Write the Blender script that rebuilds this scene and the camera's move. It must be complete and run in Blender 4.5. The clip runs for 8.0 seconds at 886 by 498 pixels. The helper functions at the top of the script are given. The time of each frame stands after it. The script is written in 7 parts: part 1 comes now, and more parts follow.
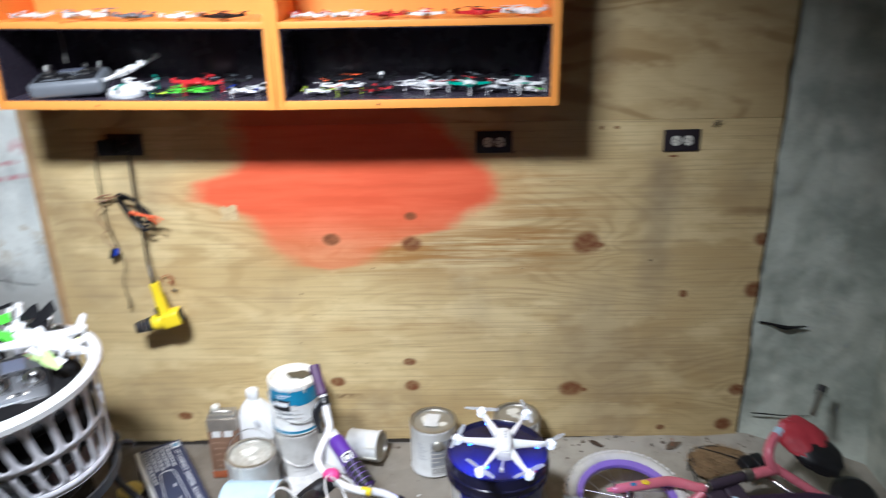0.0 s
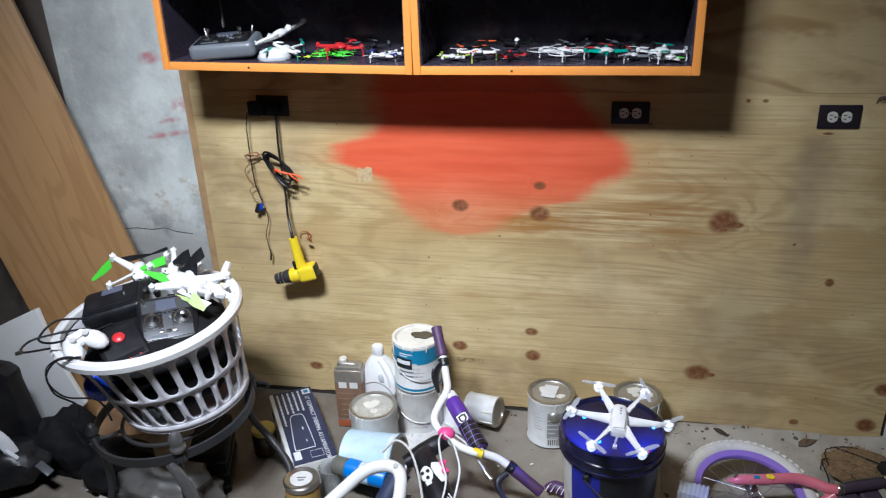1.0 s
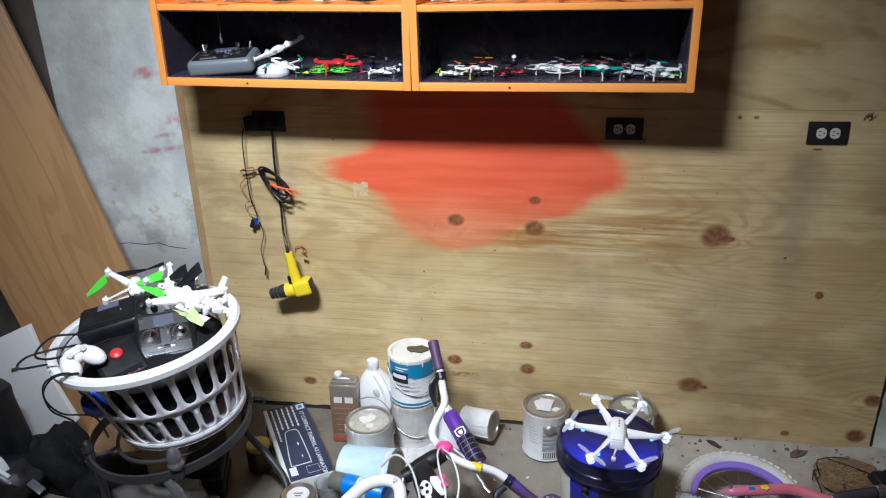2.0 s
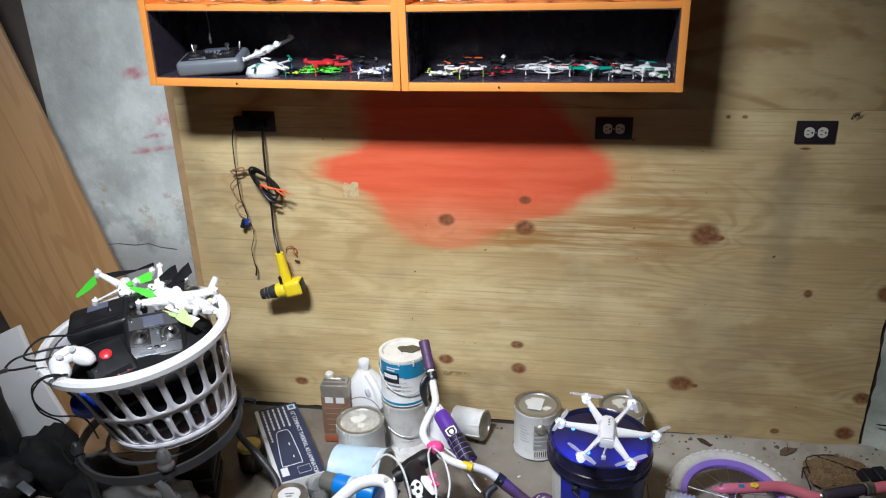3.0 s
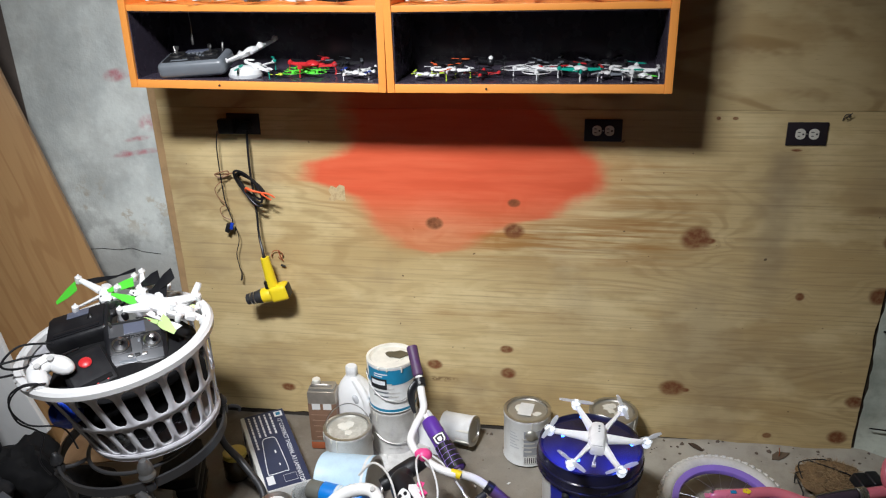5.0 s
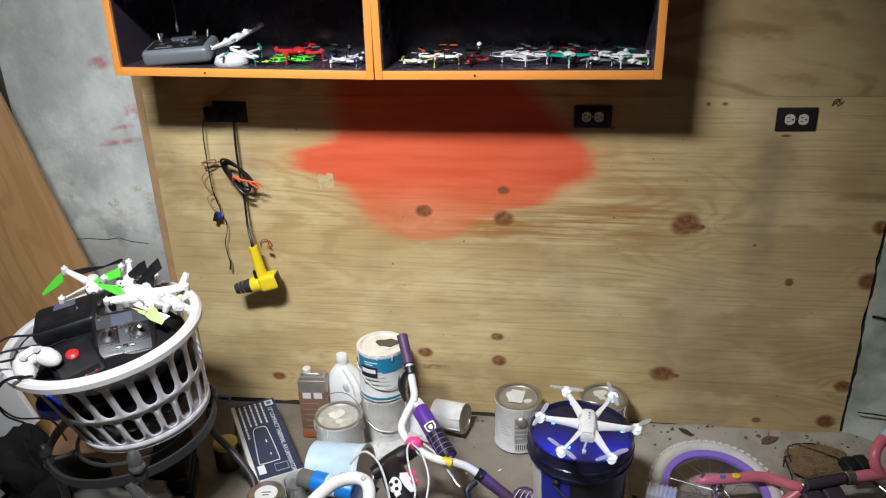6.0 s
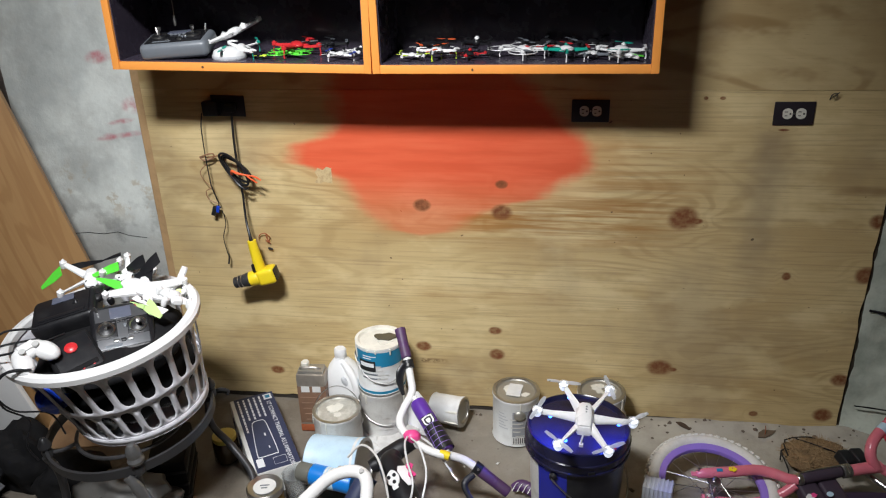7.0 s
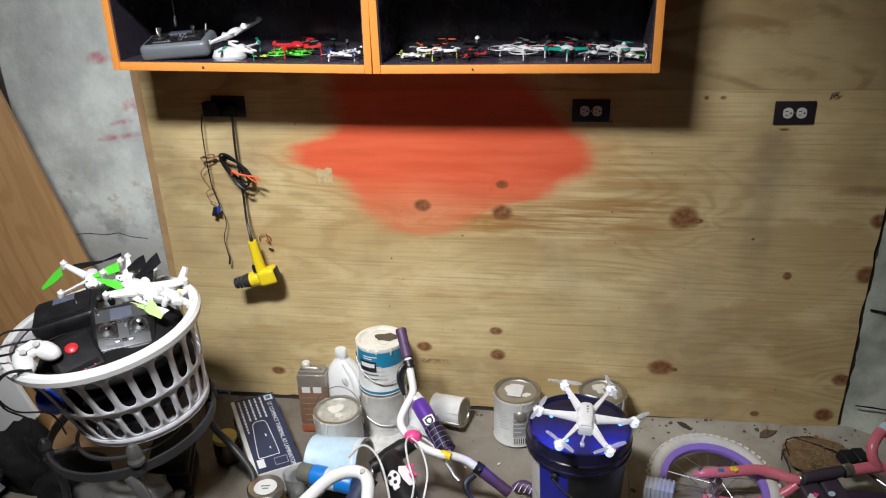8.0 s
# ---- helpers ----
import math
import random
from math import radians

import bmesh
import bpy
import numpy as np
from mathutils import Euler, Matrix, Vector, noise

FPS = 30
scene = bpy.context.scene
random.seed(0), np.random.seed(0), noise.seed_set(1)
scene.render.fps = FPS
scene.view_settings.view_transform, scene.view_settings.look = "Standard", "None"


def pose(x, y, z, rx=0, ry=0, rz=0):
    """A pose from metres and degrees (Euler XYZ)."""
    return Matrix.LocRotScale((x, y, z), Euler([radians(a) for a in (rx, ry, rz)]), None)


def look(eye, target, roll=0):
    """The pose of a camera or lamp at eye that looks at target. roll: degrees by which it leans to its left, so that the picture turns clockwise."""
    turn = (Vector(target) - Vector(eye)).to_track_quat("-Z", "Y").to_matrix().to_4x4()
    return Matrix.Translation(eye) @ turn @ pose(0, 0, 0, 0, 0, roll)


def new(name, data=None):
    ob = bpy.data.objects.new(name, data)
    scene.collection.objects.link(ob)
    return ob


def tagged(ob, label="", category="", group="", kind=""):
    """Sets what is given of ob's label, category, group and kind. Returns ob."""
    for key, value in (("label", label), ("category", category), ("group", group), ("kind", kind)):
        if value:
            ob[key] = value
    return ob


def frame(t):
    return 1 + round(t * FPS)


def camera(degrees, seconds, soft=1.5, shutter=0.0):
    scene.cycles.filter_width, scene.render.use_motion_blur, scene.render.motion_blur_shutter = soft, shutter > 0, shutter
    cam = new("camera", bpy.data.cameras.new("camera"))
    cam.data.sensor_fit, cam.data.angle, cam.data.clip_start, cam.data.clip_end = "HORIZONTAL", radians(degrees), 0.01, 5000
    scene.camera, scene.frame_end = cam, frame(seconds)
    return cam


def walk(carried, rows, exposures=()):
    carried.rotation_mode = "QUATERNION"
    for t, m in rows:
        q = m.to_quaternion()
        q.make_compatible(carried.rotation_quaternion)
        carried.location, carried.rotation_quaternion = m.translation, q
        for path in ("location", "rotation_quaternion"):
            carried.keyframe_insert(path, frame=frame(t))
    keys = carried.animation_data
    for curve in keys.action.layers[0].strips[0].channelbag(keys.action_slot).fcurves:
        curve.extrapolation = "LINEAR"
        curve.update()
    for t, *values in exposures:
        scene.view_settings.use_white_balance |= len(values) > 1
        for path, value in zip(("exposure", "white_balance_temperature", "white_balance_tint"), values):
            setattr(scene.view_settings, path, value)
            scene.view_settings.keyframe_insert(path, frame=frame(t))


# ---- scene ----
cam = camera(61.0, 8.0, soft=1.15, shutter=0.55)
PATH = [
    (0, (1.377, -2.403, 1.761), (1.349, -0.546, 1.019), -1.1),
    (0.2, (1.413, -2.395, 1.765), (1.233, -0.556, 0.999), -0.5),
    (0.5, (1.474, -2.369, 1.774), (1.138, -0.574, 0.958), -1.7),
    (1, (1.421, -2.415, 1.748), (1.028, -0.624, 0.95), -2.2),
    (1.5, (1.386, -2.431, 1.755), (0.995, -0.63, 0.977), -2.1),
    (2, (1.373, -2.439, 1.755), (1.028, -0.623, 0.991), -1.7),
    (3.5, (1.39, -2.44, 1.756), (1.065, -0.621, 0.991), -1.7),
    (4, (1.392, -2.422, 1.748), (1.074, -0.596, 0.994), -1.7),
    (5.5, (1.394, -2.394, 1.75), (1.095, -0.575, 0.972), -1.7),
    (6, (1.398, -2.387, 1.751), (1.112, -0.576, 0.954), -1.8),
    (6.5, (1.408, -2.397, 1.754), (1.119, -0.589, 0.951), -1.9),
    (7, (1.406, -2.39, 1.752), (1.12, -0.585, 0.941), -1.8),
    (7.5, (1.411, -2.392, 1.747), (1.114, -0.587, 0.938), -1.8),
    (8, (1.405, -2.392, 1.746), (1.118, -0.585, 0.94), -1.9),
]
EXPOSURES = ((0, 0.38, 5650, 10), (0.5, 0.12, 5600, 10), (1.5, 0.04, 5600, 10), (3.5, 0.02, 5900, 10), (5.5, -0.02, 6100, 10), (8, -0.04, 6200, 10))
LAMP_POWER = 27.5
walk(cam, [(t, look(e, g, r)) for t, e, g, r in PATH], EXPOSURES)

# ---------------------------------------------------------------- light
world = bpy.data.worlds.new("world")
scene.world = world
world.use_nodes = True
world.node_tree.nodes["Background"].inputs[0].default_value = (0.55, 0.6, 0.7, 1)
world.node_tree.nodes["Background"].inputs[1].default_value = 0.01

LAMP = (0.59, -1.90, 2.76)
lamp_data = bpy.data.lights.new("lamp_light", "AREA")
lamp_data.shape, lamp_data.size, lamp_data.size_y = "RECTANGLE", 0.56, 0.20
lamp_data.energy, lamp_data.color = LAMP_POWER, (1.0, 0.985, 0.96)
lamp_light = new("lamp_light", lamp_data)
lamp_data.spread = radians(86)
AIM = look(LAMP, (0.74, -0.25, 0.38))
lamp_light.matrix_world = AIM

# ---------------------------------------------------------------- materials


class Nodes:
    """A small wrapper for building node trees."""

    def __init__(self, name):
        self.mat = bpy.data.materials.new(name)
        self.mat.use_nodes = True
        self.t = self.mat.node_tree
        self.bsdf = self.t.nodes["Principled BSDF"]
        self.co = self.t.nodes.new("ShaderNodeTexCoord").outputs["Object"]

    def put(self, socket, value):
        if isinstance(value, bpy.types.NodeSocket):
            self.t.links.new(value, socket)
        elif isinstance(value, tuple) and len(value) == 3 and socket.type == "RGBA":
            socket.default_value = (*value, 1)
        else:
            socket.default_value = value

    def math(self, op, a, b=0.0, c=None, clamp=False):
        n = self.t.nodes.new("ShaderNodeMath")
        n.operation, n.use_clamp = op, clamp
        self.put(n.inputs[0], a)
        self.put(n.inputs[1], b)
        if c is not None:
            self.put(n.inputs[2], c)
        return n.outputs[0]

    def scaled(self, s, shift=(0, 0, 0)):
        n = self.t.nodes.new("ShaderNodeMapping")
        self.put(n.inputs[0], self.co)
        n.inputs["Scale"].default_value, n.inputs["Location"].default_value = s, shift
        return n.outputs[0]

    def noise(self, scale, detail=4.0, rough=0.55, vec=None, distortion=0.0):
        n = self.t.nodes.new("ShaderNodeTexNoise")
        self.put(n.inputs["Vector"], vec if vec is not None else self.co)
        n.inputs["Scale"].default_value, n.inputs["Detail"].default_value = scale, detail
        n.inputs["Roughness"].default_value, n.inputs["Distortion"].default_value = rough, distortion
        return n.outputs["Fac"]

    def step(self, v, lo, hi, a=0.0, b=1.0):
        n = self.t.nodes.new("ShaderNodeMapRange")
        n.interpolation_type = "SMOOTHSTEP"
        self.put(n.inputs[0], v)
        for i, x in zip((1, 2, 3, 4), (lo, hi, a, b)):
            n.inputs[i].default_value = x
        return n.outputs[0]

    def mix(self, f, a, b):
        n = self.t.nodes.new("ShaderNodeMix")
        n.data_type = "RGBA"
        self.put(n.inputs[0], f)
        self.put(n.inputs[6], a)
        self.put(n.inputs[7], b)
        return n.outputs[2]

    def ramp(self, v, lo, hi, stops):
        """A broken line through (place, height) stops; heights lie between 0 and 2."""
        n = self.t.nodes.new("ShaderNodeValToRGB")
        self.put(n.inputs[0], self.math("DIVIDE", self.math("SUBTRACT", v, lo), hi - lo, clamp=True))
        e = n.color_ramp.elements
        while len(e) < len(stops):
            e.new(0.5)
        for el, (p, h) in zip(e, stops):
            el.position, el.color = (p - lo) / (hi - lo), (h / 2, h / 2, h / 2, 1)
        return self.math("MULTIPLY", n.outputs[0], 2.0)

    def xyz(self):
        n = self.t.nodes.new("ShaderNodeSeparateXYZ")
        self.put(n.inputs[0], self.co)
        return n.outputs

    def bump(self, h, strength=0.3, distance=0.002):
        n = self.t.nodes.new("ShaderNodeBump")
        n.inputs["Strength"].default_value, n.inputs["Distance"].default_value = strength, distance
        self.put(n.inputs["Height"], h)
        self.t.links.new(n.outputs[0], self.bsdf.inputs["Normal"])

    def done(self, color, rough=0.5, metal=0.0, **more):
        self.put(self.bsdf.inputs["Base Color"], color)
        self.put(self.bsdf.inputs["Roughness"], rough)
        self.put(self.bsdf.inputs["Metallic"], metal)
        for k, v in more.items():
            self.put(self.bsdf.inputs[k.replace("_", " ")], v)
        return self.mat


def plain(name, color, rough=0.45, metal=0.0, dirt=0.25, dirt_color=None, scale=18.0, **more):
    """A painted, moulded or metal surface with faint wear at two scales."""
    n = Nodes(name)
    big, fine = n.noise(scale, 4), n.noise(scale * 9, 3)
    dark = dirt_color or tuple(c * 0.55 + 0.01 for c in color)
    f = n.math("MULTIPLY", n.step(big, 0.42, 0.72), dirt, clamp=True)
    f2 = n.math("MULTIPLY", n.step(fine, 0.5, 0.8), dirt * 0.6, clamp=True)
    c = n.mix(f2, n.mix(f, color, dark), dark)
    n.bump(fine, 0.12, 0.001)
    r = n.math("ADD", n.math("MULTIPLY", big, 0.25), max(0.02, rough - 0.12))
    return n.done(c, r, metal, **more)


# knots of the lower plywood sheet: x, z, half width, half height
KNOTS = ((1.234, 0.822, 0.034, 0.026), (1.232, 0.922, 0.019, 0.013), (0.958, 0.841, 0.028, 0.02), (1.211, 0.358, 0.022, 0.014),
         (1.218, 0.258, 0.026, 0.02), (0.943, 0.277, 0.026, 0.018), (1.831, 0.814, 0.044, 0.037), (1.872, 0.808, 0.020, 0.010), (1.806, 0.237, 0.040, 0.029), (1.846, 0.232, 0.018, 0.008),
         (2.182, 0.619, 0.013, 0.013), (2.43, 0.822, 0.026, 0.024), (2.425, 0.632, 0.03, 0.028), (2.42, 0.225, 0.03, 0.022),
         (2.385, 0.075, 0.03, 0.024), (2.15, 0.062, 0.014, 0.01), (0.356, 0.135, 0.026, 0.016), (2.10, 1.117, 0.016, 0.004), (1.86, 1.215, 0.007, 0.006), (1.91, 1.215, 0.008, 0.005))


def plywood(name, knots, paint, shift, bold=0.42, age=0.0, lines=118.0, streaks=0.66, stretch=(0.75, 1, 4.6)):
    n = Nodes(name)
    x, y, z = n.xyz()
    wob = n.noise(9.0, 3, vec=n.scaled((1, 1, 1), shift))
    # rings of the rotary-cut veneer: level lines of a noise that is stretched along the sheet
    field = n.noise(1.0, 2.2, 0.45, vec=n.scaled(stretch, shift), distortion=0.5)
    mask = None
    for kx, kz, a, b in knots:
        dx = n.math("DIVIDE", n.math("SUBTRACT", x, kx), a)
        dz = n.math("DIVIDE", n.math("SUBTRACT", z, kz), b)
        d = n.math("ADD", n.math("MULTIPLY", dx, dx), n.math("MULTIPLY", dz, dz))
        d = n.math("ADD", d, n.math("MULTIPLY", n.math("SUBTRACT", wob, 0.5), 1.6))
        k = n.step(d, 0.45, 1.75, 1.0, 0.0)
        mask = k if mask is None else n.math("MAXIMUM", mask, k)
        push = n.math("MULTIPLY", n.step(d, 0.5, 10.0, 1.0, 0.0), 0.05)
        field = n.math("ADD", field, push)
    rings = n.math("SINE", n.math("MULTIPLY", field, lines))
    fine = n.noise(1.0, 5, 0.6, vec=n.scaled((2.2, 1, 120.0), shift))
    broad = n.noise(1.0, 3, vec=n.scaled((1.6, 1, 3.6), shift))
    zone = n.noise(1.0, 2, vec=n.scaled((0.9, 1, 2.6), (shift[0] + 5.2, 0, shift[2] + 1.4)))
    pores = n.noise(1.0, 2, vec=n.scaled((26.0, 1, 420.0), shift))
    late = n.step(rings, -0.35, 1.0)
    f = n.math("MULTIPLY", late, n.step(zone, 0.40, 0.64, 0.6 * bold if bold > 0.9 else 0.1, bold))
    c = n.mix(f, (0.585, 0.45, 0.225), (0.32, 0.21, 0.085))
    c = n.mix(n.step(broad, 0.40, 0.72, 0.0, 0.6), c, (0.41, 0.275, 0.11))
    c = n.mix(n.step(n.noise(1.0, 4, 0.6, vec=n.scaled((2.6, 1, 6.0), (shift[0] + 1.7, 0, 0.4))), 0.48, 0.62, 0.0, 0.75), c, (0.68, 0.545, 0.29))
    c = n.mix(n.step(fine, 0.45, 0.78, 0.0, streaks), c, (0.29, 0.20, 0.10))
    c = n.mix(n.step(pores, 0.60, 0.78, 0.0, 0.45), c, (0.24, 0.15, 0.075))
    # grey handling marks and damp along the foot of the sheet
    grey = n.noise(1.0, 4, vec=n.scaled((2.3, 1, 1.7), (4.0, 0, 1.0)))
    c = n.mix(n.step(grey, 0.48, 0.68, 0.0, 0.40), c, (0.27, 0.205, 0.125))
    if knots:
        ring = n.math("MULTIPLY", mask, n.step(n.noise(55.0, 3), 0.3, 0.7, 0.72, 1.0))
        # brown resin streaks beside and below the sprayed patch
        resin = n.noise(1.0, 4, 0.6, vec=n.scaled((2.2, 1, 55.0), (3.0, 0, 0)))
        for x0, x1, zc, dz, amount in ((1.00, 1.90, 0.80, 0.15, 0.95), (1.45, 2.0, 0.93, 0.16, 0.6), (1.50, 1.95, 1.045, 0.03, 0.7), (0.85, 1.6, 0.50, 0.05, 0.35), (0.03, 0.12, 0.95, 0.3, 0.5)):
            inside = n.math("MULTIPLY", n.step(x, x0, x0 + 0.15), n.step(x, x1 - 0.25, x1, 1.0, 0.0))
            near = n.step(n.math("ABSOLUTE", n.math("SUBTRACT", z, zc)), 0.0, dz, 1.0, 0.0)
            c = n.mix(n.math("MULTIPLY", n.math("MULTIPLY", inside, near), n.step(resin, 0.38, 0.62, 0.0, amount)), c, (0.31, 0.15, 0.038))
        # soft shade band under the last outlet, put into the wood colour
        shade_band = n.math("MULTIPLY", n.step(n.math("ABSOLUTE", n.math("SUBTRACT", x, n.math("ADD", n.math("MULTIPLY", n.math("SUBTRACT", wob, 0.5), 0.12), 2.07))), 0.0, 0.10, 1.0, 0.0),
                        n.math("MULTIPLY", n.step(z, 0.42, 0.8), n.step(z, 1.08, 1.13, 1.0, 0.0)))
        c = n.mix(n.math("MULTIPLY", shade_band, 0.42), c, (0.2, 0.155, 0.105))
        scorch = n.math("MULTIPLY", n.step(n.math("ABSOLUTE", n.math("SUBTRACT", z, n.math("ADD", 0.915, n.math("MULTIPLY", wob, 0.02)))), 0.004, 0.022, 1.0, 0.0), n.step(x, 2.26, 2.36))
        c = n.mix(n.math("MULTIPLY", scorch, 0.6), c, (0.2, 0.11, 0.045))
        smear = n.math("MULTIPLY", n.step(n.math("ABSOLUTE", n.math("SUBTRACT", z, 0.215)), 0.002, 0.016, 1.0, 0.0), n.math("MULTIPLY", n.step(x, 0.90, 0.94), n.step(x, 0.99, 1.05, 1.0, 0.0)))
        c = n.mix(n.math("MULTIPLY", smear, n.step(n.noise(60.0, 3), 0.4, 0.6, 0.2, 0.8)), c, (0.13, 0.07, 0.03))
        specks = n.math("MULTIPLY", n.step(n.noise(46.0, 1), 0.765, 0.80), 0.85)
        c = n.mix(specks, c, (0.08, 0.05, 0.03))
    if paint:
        edge = n.noise(5.5, 4, 0.6)
        grain = n.noise(1.0, 3, vec=n.scaled((3.0, 1, 26.0), shift))
        # the sprayed outline: its two sides against the height, a narrow neck above and a wide belly below
        left = n.ramp(z, 0.70, 1.34, ((0.70, 1.15), (0.745, 0.845), (0.80, 0.775), (0.84, 0.745), (0.93, 0.68), (0.962, 0.61), (0.985, 0.52), (1.05, 0.52), (1.078, 0.62), (1.107, 0.655), (1.284, 0.672)))
        right = n.ramp(z, 0.70, 1.34, ((0.70, 0.75), (0.745, 1.05), (0.792, 1.14), (0.849, 1.24), (0.875, 1.37), (0.987, 1.49), (1.056, 1.515), (1.142, 1.43), (1.236, 1.335), (1.283, 1.288)))
        inner = n.math("MINIMUM", n.math("SUBTRACT", x, left), n.math("SUBTRACT", right, x))
        inner = n.math("ADD", inner, n.math("MULTIPLY", n.math("SUBTRACT", edge, 0.5), 0.13))
        inner = n.math("ADD", inner, n.math("MULTIPLY", n.math("SUBTRACT", grain, 0.5), 0.06))
        # thin lower coat: the spray is patchy and lets the grain through
        thin = n.step(z, 0.74, 0.98, 0.48, 1.0)
        spray = n.math("MULTIPLY", n.step(inner, -0.055, 0.05, 0.0, 0.97), n.math("MULTIPLY", thin, n.step(grain, 0.3, 0.7, 0.84, 1.0)))
        if knots:
            spray = n.math("MULTIPLY", spray, n.step(mask, 0.3, 1.0, 1.0, 0.75))
        halo = n.step(inner, -0.22, 0.0, 0.0, 0.26)
        c = n.mix(halo, c, (0.50, 0.20, 0.05))
        c = n.mix(spray, c, n.mix(n.step(grain, 0.35, 0.7), (0.75, 0.082, 0.032), (0.64, 0.092, 0.034)))
    if knots:
        c = n.mix(ring, c, (0.165, 0.052, 0.018))
    if age:
        c = n.mix(age, c, (0.20, 0.13, 0.06))
    h = n.math("ADD", n.math("MULTIPLY", fine, 0.6), n.math("MULTIPLY", late, 0.3))
    n.bump(h, 0.25, 0.0015)
    return n.done(c, n.step(broad, 0.3, 0.8, 0.55, 0.72), Specular_IOR_Level=0.3)


def concrete(name, light, dark, stain, red=False, scale=2.6, speck=0.35):
    n = Nodes(name)
    big, mid, fine = n.noise(scale, 5, 0.6), n.noise(scale * 5, 4, 0.6), n.noise(90.0, 3)
    c = n.mix(n.step(big, 0.38, 0.66), light, dark)
    c = n.mix(n.step(mid, 0.45, 0.75, 0.0, 0.5), c, stain)
    c = n.mix(n.step(fine, 0.5, 0.85, 0.0, speck), c, tuple(v * 0.6 for v in stain))
    if red:
        x, y, z = n.xyz()
        wob = n.math("SUBTRACT", n.noise(7.0, 4), 0.5)
        # bare cement where the whitewash has come off, and smears of red paint
        low = n.step(n.math("ADD", z, n.math("MULTIPLY", wob, 0.3)), 0.60, 0.80, 1.0, 0.0)
        c = n.mix(n.math("MULTIPLY", low, 0.8), c, (0.33, 0.325, 0.305))
        chip = n.math("MULTIPLY", n.step(n.noise(13.0, 5, 0.65), 0.55, 0.62), n.math("MULTIPLY", n.step(z, 0.72, 0.82), n.step(z, 0.90, 1.0, 1.0, 0.0)))
        c = n.mix(n.math("MULTIPLY", chip, 0.8), c, (0.50, 0.46, 0.37))
        patch = n.math("MULTIPLY", n.step(n.noise(4.5, 5, 0.65), 0.47, 0.60), n.step(z, 0.6, 0.95, 0.85, 0.2))
        c = n.mix(patch, c, (0.23, 0.235, 0.225))
        for sx, sz, sl, sw in ((-0.10, 1.072, 0.13, 0.011), (-0.145, 1.345, 0.05, 0.022), (-0.11, 1.12, 0.05, 0.010), (-0.05, 1.18, 0.04, 0.03), (-0.17, 1.062, 0.03, 0.016)):
            ax = n.math("DIVIDE", n.math("SUBTRACT", x, sx), sl)
            az = n.math("DIVIDE", n.math("SUBTRACT", n.math("SUBTRACT", z, sz), n.math("MULTIPLY", n.math("SUBTRACT", x, sx), 0.16)), sw)
            d = n.math("ADD", n.math("ADD", n.math("MULTIPLY", ax, ax), n.math("MULTIPLY", az, az)), n.math("MULTIPLY", wob, 3.2))
            c = n.mix(n.math("MULTIPLY", n.step(d, -0.2, 1.6, 0.85, 0.0), n.step(mid, 0.3, 0.65)), c, (0.46, 0.10, 0.13))
    h = n.math("ADD", n.math("MULTIPLY", mid, 0.8), n.math("MULTIPLY", fine, 0.25))
    n.bump(h, 0.5, 0.008)
    return n.done(c, 0.85)


def veneer(name):
    n = Nodes(name)
    field = n.noise(1.0, 3, 0.5, vec=n.scaled((7.0, 7.0, 0.7)), distortion=0.4)
    fine = n.noise(1.0, 3, vec=n.scaled((120.0, 120.0, 3.0)))
    rings = n.step(n.math("SINE", n.math("MULTIPLY", field, 60.0)), 0.0, 1.0)
    c = n.mix(n.math("MULTIPLY", rings, 0.45), (0.40, 0.235, 0.10), (0.29, 0.15, 0.058))
    c = n.mix(n.step(fine, 0.45, 0.8, 0.0, 0.4), c, (0.30, 0.15, 0.06))
    n.bump(fine, 0.15, 0.001)
    return n.done(c, 0.42)


def floor_mat():
    n = Nodes("floor_concrete")
    big, mid, fine = n.noise(1.7, 5, 0.6), n.noise(11.0, 4, 0.65), n.noise(120.0, 3)
    c = n.mix(n.step(big, 0.35, 0.68), (0.205, 0.18, 0.145), (0.125, 0.105, 0.082))
    c = n.mix(n.step(mid, 0.5, 0.75, 0.0, 0.6), c, (0.27, 0.245, 0.21))
    c = n.mix(n.step(fine, 0.55, 0.8, 0.0, 0.5), c, (0.10, 0.08, 0.06))
    x, y, z = n.xyz()
    dust = n.math("MULTIPLY", n.step(n.math("ADD", y, n.math("MULTIPLY", big, 0.3)), -0.45, 0.05), n.step(x, 0.95, 1.6, 0.0, 0.95))
    c = n.mix(n.math("MULTIPLY", dust, n.step(mid, 0.3, 0.6, 0.6, 1.0)), c, (0.40, 0.37, 0.31))
    n.bump(n.math("ADD", n.math("MULTIPLY", mid, 0.7), n.math("MULTIPLY", fine, 0.4)), 0.5, 0.006)
    return n.done(c, n.step(mid, 0.3, 0.7, 0.55, 0.85))


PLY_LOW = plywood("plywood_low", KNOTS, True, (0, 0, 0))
PLY_UP = plywood("plywood_up", (), True, (7.3, 0, 2.2), 1.0, 0.22, 40.0, 0.15, (1.5, 1, 5.2))
WALL_WHITE = concrete("whitewashed_concrete", (0.70, 0.735, 0.70), (0.46, 0.49, 0.475), (0.54, 0.555, 0.52), red=True, scale=3.4, speck=0.12)
WALL_GREY = concrete("grey_concrete", (0.53, 0.565, 0.485), (0.28, 0.315, 0.265), (0.43, 0.45, 0.39), scale=4.2)
WALL_BROWN = concrete("brown_wall", (0.17, 0.14, 0.12), (0.12, 0.10, 0.085), (0.2, 0.17, 0.15))
